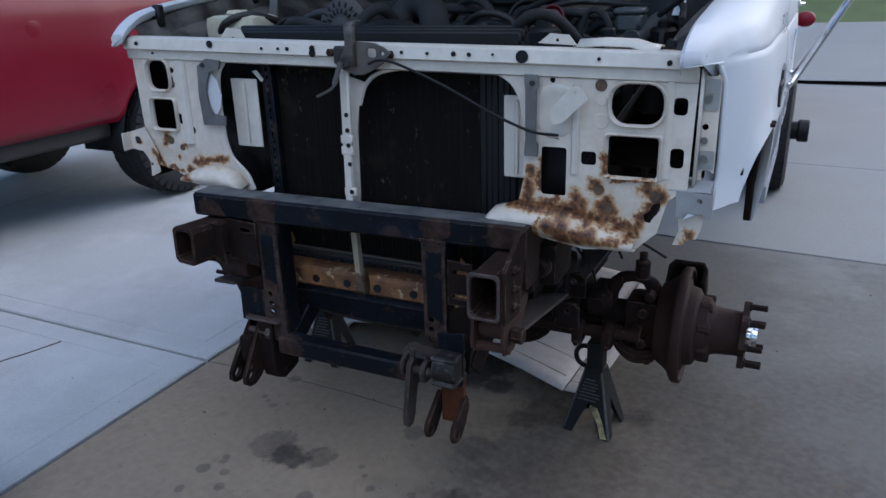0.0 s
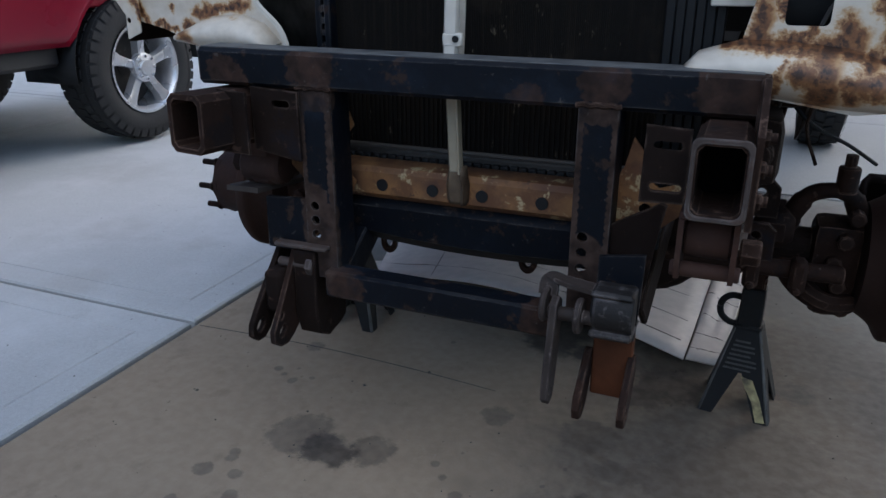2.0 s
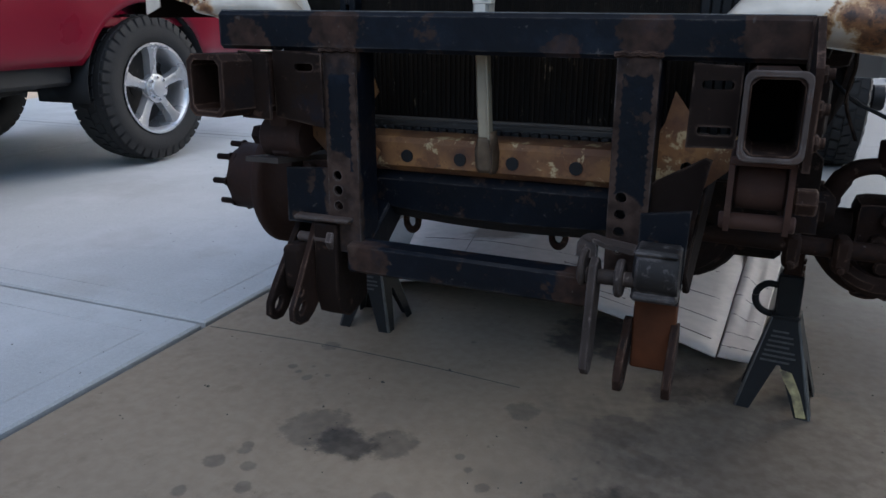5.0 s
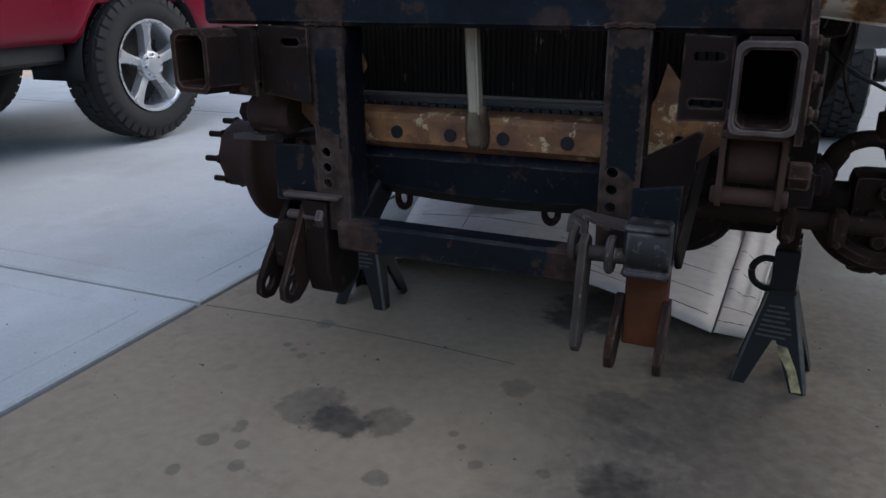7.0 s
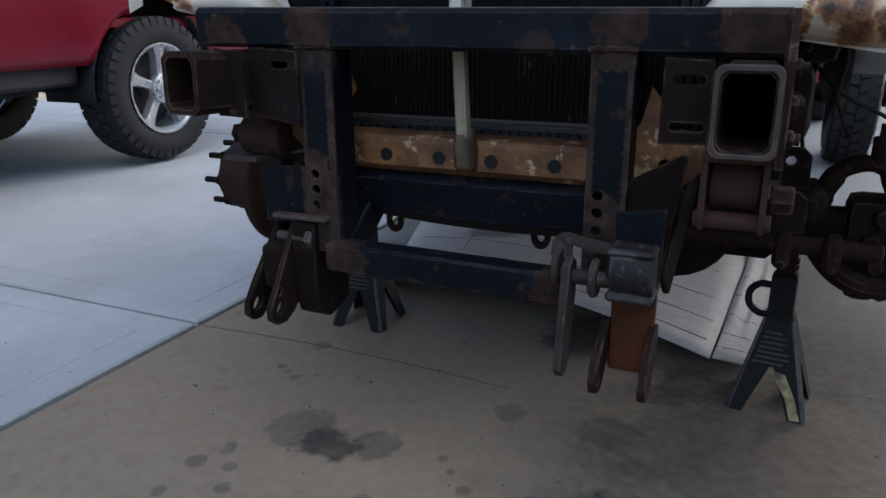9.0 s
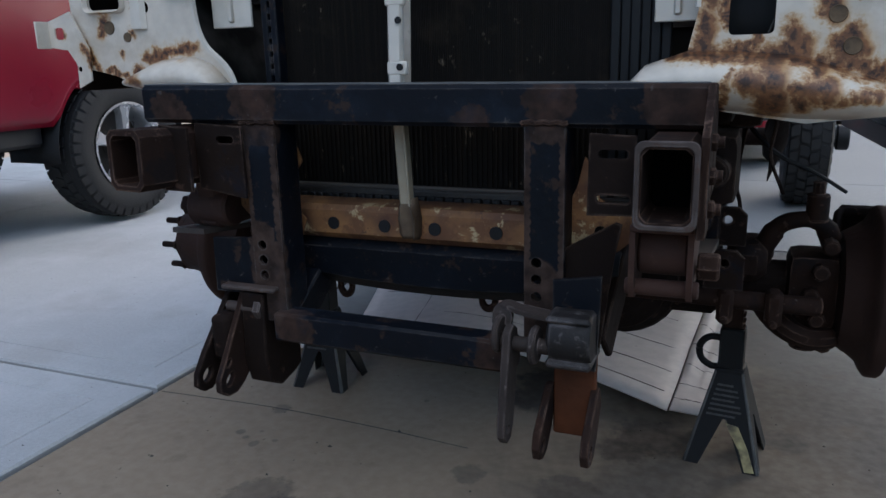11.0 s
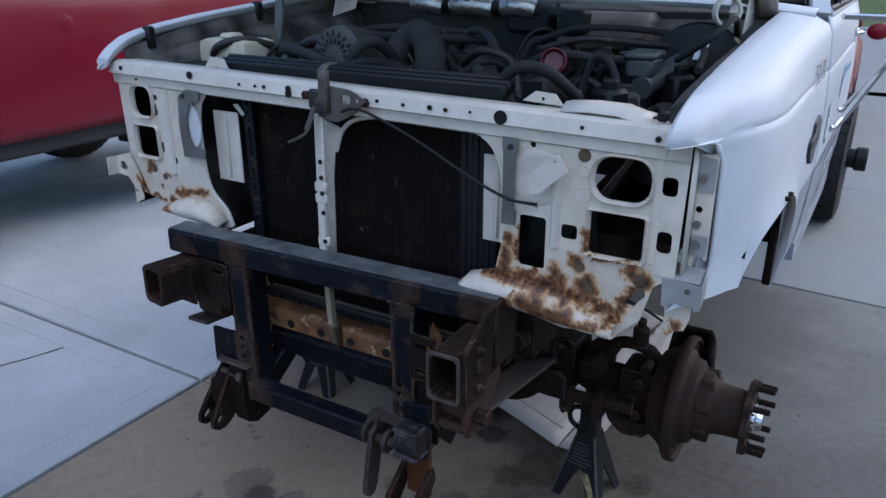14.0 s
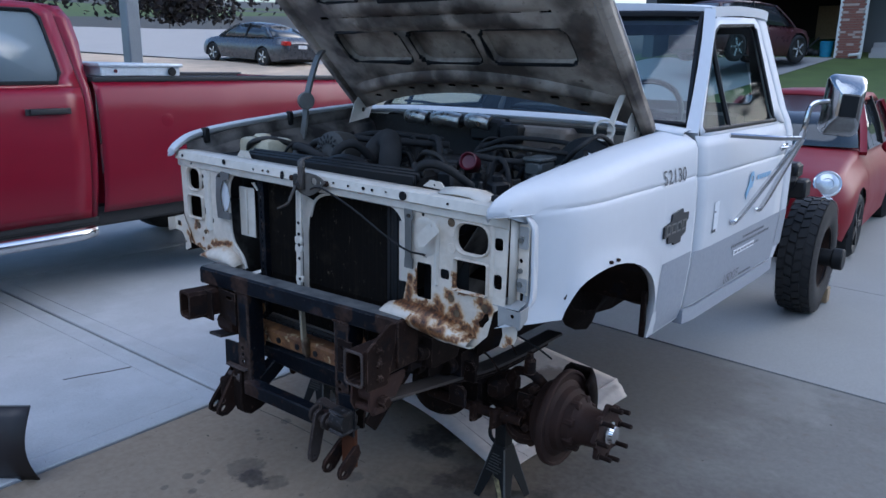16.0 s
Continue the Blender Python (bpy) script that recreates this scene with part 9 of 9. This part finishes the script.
box(bm, (-9.6, HY0, GZ + 2.35), (-2.5, HY0 + 0.3, GZ + 3.4), 0.01)
box(bm, (-2.75, HY0 + 1.6, GZ - 0.5), (6.0, HY0 + 2.0, GZ + 3.4), 0.0)
part("wall", bm, M_siding, house, "grey sided walls")
bm = B()
box(bm, (-9.2, HY0 + 7.2, GZ), (-3.05, HY0 + 7.6, GZ + 3.2))
box(bm, (-9.2, HY0 + 0.3, GZ + 2.5), (-3.05, HY0 + 7.6, GZ + 2.6))
part("garage_lining", bm, M_dark_in, house, "dark garage interior")
bm = B()
box(bm, (-5.2, HY0 + 6.2, GZ), (-4.2, HY0 + 7.0, GZ + 2.0), 0.02)
part("garage_cupboard", bm, M_wood, house, "pale wooden cupboard in the garage")
bm = B()
grid(bm, [[V(x, HY0 - 0.5 + 4.6 * k / 4, GZ + 3.35 + 2.2 * (1 - abs(k - 2) / 2)) for x in (-10, -4, 2, 6.5)] for k in range(5)])
part("roof", bm, M_roof, house, "dark shingle roof", solid=0.1)
pier = part("brick_pier", B(), M_mortar, house, "brick pier beside the garage")
bm = B()
box(bm, (-3.12, HY0 - 0.08, GZ - 0.4), (-2.52, HY0 + 0.35, GZ + 3.4))
bm.to_mesh(pier.data)
bm.free()
brick_me = {}
for nm, mm in (("a", M_brick), ("b", M_brick_pale)):
    bm = B()
    box(bm, (-0.098, -0.02, -0.03), (0.098, 0.02, 0.03), 0.006)
    me = bpy.data.meshes.new("brick")
    bm.to_mesh(me)
    bm.free()
    me.materials.append(mm)
    brick_me[nm] = me
rng = random.Random(5)
for r in range(46):
    for k in range(3):
        o = new("brick", brick_me["b" if (r in (9, 10, 26, 27, 28) and rng.random() < 0.7) or rng.random() < 0.06 else "a"])
        o.parent = pier
        o.location = (-3.02 + 0.2 * k + (0.03 if r % 2 else -0.03), HY0 - 0.088, GZ + 0.035 + 0.072 * r)
bm = B()
tube(bm, [(-2.48, HY0 - 0.06, GZ + 3.3), (-2.48, HY0 - 0.06, GZ + 0.25), (-2.52, HY0 - 0.12, GZ + 0.12), (-2.75, HY0 - 0.3, GZ + 0.08)], 0.045, 8)
part("downpipe", bm, M_trim, house, "white downpipe")
bm = B()
box(bm, (-3.2, HY0 - 0.1, GZ + 0.0), (-3.12, HY0 + 0.1, GZ + 2.4), 0.005)
box(bm, (-9.25, HY0 - 0.04, GZ + 2.32), (-3.12, HY0 + 0.02, GZ + 2.42), 0.005)
part("garage_trim", bm, M_trim, house, "white garage trim")
for k in range(3):
    bm = B()
    box(bm, (-2.3, HY0 + 0.2 + 0.3 * k, GZ + 0.0), (1.2, HY0 + 1.7, GZ + 0.16 * (k + 1)), 0.01)
    part("porch_step", bm, M_houseconc, house, "concrete porch step")
bm = B()
box(bm, (-1.15, HY0 + 1.52, GZ + 0.48), (0.0, HY0 + 1.6, GZ + 2.6), 0.01)
fd = part("front_door", bm, M_dark_in, house, "dark front door")
bm = B()
box(bm, (-1.3, HY0 + 1.5, GZ + 0.48), (-1.15, HY0 + 1.62, GZ + 2.7), 0.01)
box(bm, (0.0, HY0 + 1.5, GZ + 0.48), (0.15, HY0 + 1.62, GZ + 2.7), 0.01)
part("door_frame", bm, M_siding, fd)
M_tarp = mat("blue_plastic", (0.03, 0.22, 0.36), 0.5, bump=0.0)
bm = B()
cyl(bm, (-3.5, HY0 + 0.25, GZ), (-3.5, HY0 + 0.25, GZ + 0.5), 0.17, 0.2, 16, 0.02)
tagged(part("plastic_bin", bm, M_tarp), "blue plastic bin inside the far garage", "bin")
bm = B()
for k in range(4):
    sph(bm, (-4.15 + 0.18 * k, HY0 + 0.3, GZ + 0.12 + 0.06 * (k % 2)), 0.16, (1, 0.8, 0.8))
bar(bm, (-4.2, HY0 + 0.2, GZ + 0.1), (-3.75, HY0 + 0.3, GZ + 0.62), 0.05, 0.05, 0.01)
tagged(part("garden_tools", bm, M_black), "dark pile of garden tools by the garage", "tools")

# unseen tan wall added behind the camera to shape and warm the front light
bm = B()
box(bm, (-9.0, -14.4, -0.1), (7.0, -14.0, 3.0), 0.0)
tagged(part("wall_south", bm, mat("tan_bounce_wall", (0.52, 0.42, 0.31), 0.9, dark=0.9, scale=2)), "unseen plain tan wall added to warm the front light", "wall", kind="structure")

# grey square post behind the red pickup
M_post = mat("galvanised_post", (0.22, 0.24, 0.26), 0.55, 0.4, dark=0.85, scale=6, bump=0.05)
bm = B()
bar(bm, (-5.70, 2.63, -0.03), (-5.75, 2.65, 3.6), 0.15, 0.15, 0.015, up=(0, 1, 0))
post = tagged(part("steel_post", bm, M_post), "grey square steel post beside the drive", "post")
bm = B()
box(bm, (-5.90, 2.43, -0.03), (-5.50, 2.83, 0.0), 0.005)
part("base_plate", bm, M_post, post)

# tree whose boughs hang over the street
M_bark = mat("grey_bark", (0.07, 0.055, 0.045), 0.95, scale=10, bump=0.6)
M_leaf = mat("dark_purple_leaves", (0.030, 0.026, 0.030), 0.7, dark=0.5, scale=3, fine=20, bump=0.0)
M_leaf2 = mat("dark_green_leaves", (0.035, 0.05, 0.018), 0.7, dark=0.5, scale=3, fine=20, bump=0.0)


def tree(name, x, y, h, crown, cr, leaf, label, nleaf, seed, size=0.11, low=-9):
    t = thing(name, label, "tree")
    z0 = ground_at(x, y) - 0.05
    rng = random.Random(seed)
    bm = B()
    tube(bm, [(x, y, z0), (x + 0.1, y, z0 + h * 0.25), (x - 0.05, y + 0.1, z0 + h * 0.5)], [0.2, 0.18, 0.15, 0.13], 10)
    tips = []
    for k in range(11):
        c = V(*crown) + V(rng.uniform(-1, 1) * cr[0], rng.uniform(-1, 1) * cr[1], rng.uniform(-0.7, 0.8) * cr[2]) * 0.8
        tube(bm, [(x - 0.02, y + 0.05, z0 + h * (0.30 + 0.02 * k)), tuple((V(x, y, z0 + h * 0.5) + c) / 2 + V(0, 0, 0.3)), tuple(c)], [0.09, 0.07, 0.05, 0.03], 6)
        tips.append(c)
    part("trunk", bm, M_bark, t, "grey-brown trunk and limbs")
    n = nleaf
    co, fa = [], []
    clumps = [V(*crown) + V(rng.gauss(0, 0.5) * cr[0], rng.gauss(0, 0.5) * cr[1], rng.gauss(0, 0.45) * cr[2]) for _ in range(150)] + tips * 3
    for _ in range(n):
        c = rng.choice(clumps)
        p = c + V(rng.gauss(0, 0.22), rng.gauss(0, 0.22), rng.gauss(0, 0.16))
        if p.z < low + 0.22 * noise.noise(p * 1.3):
            continue
        d = V(rng.gauss(0, 1), rng.gauss(0, 1), rng.gauss(-0.4, 0.7)).normalized()
        q = d.cross(V(rng.gauss(0, 1), rng.gauss(0, 1), rng.gauss(0, 1))).normalized()
        s = size * rng.uniform(0.7, 1.3)
        i = len(co)
        co += [p, p + d * s * 0.5 + q * s * 0.32, p + d * s, p + d * s * 0.5 - q * s * 0.32]
        fa.append((i, i + 1, i + 2, i + 3))
    me = bpy.data.meshes.new("crown")
    me.from_pydata([tuple(v) for v in co], [], fa)
    me.materials.append(leaf)
    o = new("crown", me)
    o.parent = t
    o["kind"] = "stuff"
    return t


tree("shade_tree", -13.0, 4.2, 7.0, (-10.9, 6.2, 3.55), (1.9, 2.3, 1.1), M_leaf, "dark purple-leaved tree hanging over the verge", 44000, 3, 0.11, 2.36)
for k, (x, y, s) in enumerate(((-52, 38, 3.2), (-70, 62, 4), (-38, 62, 3.6), (22, 46, 3.5), (14, 60, 4.0), (-90, 40, 4))):
    tree("garden_tree", x, y, 7 + s, (x, y, ground_at(x, y) + 4.6 + s * 0.5), (s * 0.8, s * 0.8, s), M_leaf2, "green garden tree far off", 5000, 20 + k, 0.4)

# dark curved panel standing on the drive
M_panel = mat("dark_bumper_cover", (0.022, 0.017, 0.018), 0.45, dark=0.6, scale=6, bump=0.1)
bm = B()
rows = []
for i in range(13):
    u = i / 12
    x, y = -1.75 + 0.78 * u, -1.22 + 0.62 * u
    top = 0.30 + 0.02 * u
    rows.append([V(x + 0.10 * math.sin(k / 8 * math.pi * 0.5) * (0.8 - 0.8 * k / 8), y - 0.05 * math.sin(k / 8 * math.pi), top * k / 8 - 0.006) for k in range(9)])
grid(bm, rows)
cover = tagged(part("bumper_cover", bm, M_panel, None, solid=0.006), "dark brown bumper cover standing on the concrete", "car part")
bm = B()
tube(bm, [(-1.75, -1.22, 0.296), (-1.36, -0.91, 0.306), (-0.975, -0.602, 0.314)], 0.006, 6)
part("top_edge", bm, M_grey_metal, cover, "worn pale top edge")

# grit and crumbs of dirt lying on the drive
rngG = random.Random(8)
co, fa = [], []
for k in range(420):
    near = rngG.random() < 0.6
    x, y = (rngG.uniform(-0.9, 1.6), rngG.uniform(-1.1, 2.2)) if near else (rngG.uniform(-2.6, -1.05), rngG.uniform(-1.0, 2.6))
    r = rngG.uniform(0.0012, 0.0032) * (1.7 if rngG.random() < 0.06 else 1)
    z = (-0.008 if x > -1.02 else 0.0) + r * 0.4
    i = len(co)
    a = rngG.uniform(0, 3.14)
    for q in range(4):
        co.append((x + r * rngG.uniform(0.7, 1.5) * math.cos(a + q * math.pi / 2), y + r * rngG.uniform(0.7, 1.5) * math.sin(a + q * math.pi / 2), z - r * 0.5))
    co.append((x, y, z + r * 0.5))
    fa += [(i + q, i + (q + 1) % 4, i + 4) for q in range(4)]
me = bpy.data.meshes.new("grit")
me.from_pydata(co, [], fa)
me.materials.append(M_soil)
tagged(new("grit", me), "scattered dark grit and crumbs on the concrete", "grit", kind="stuff")
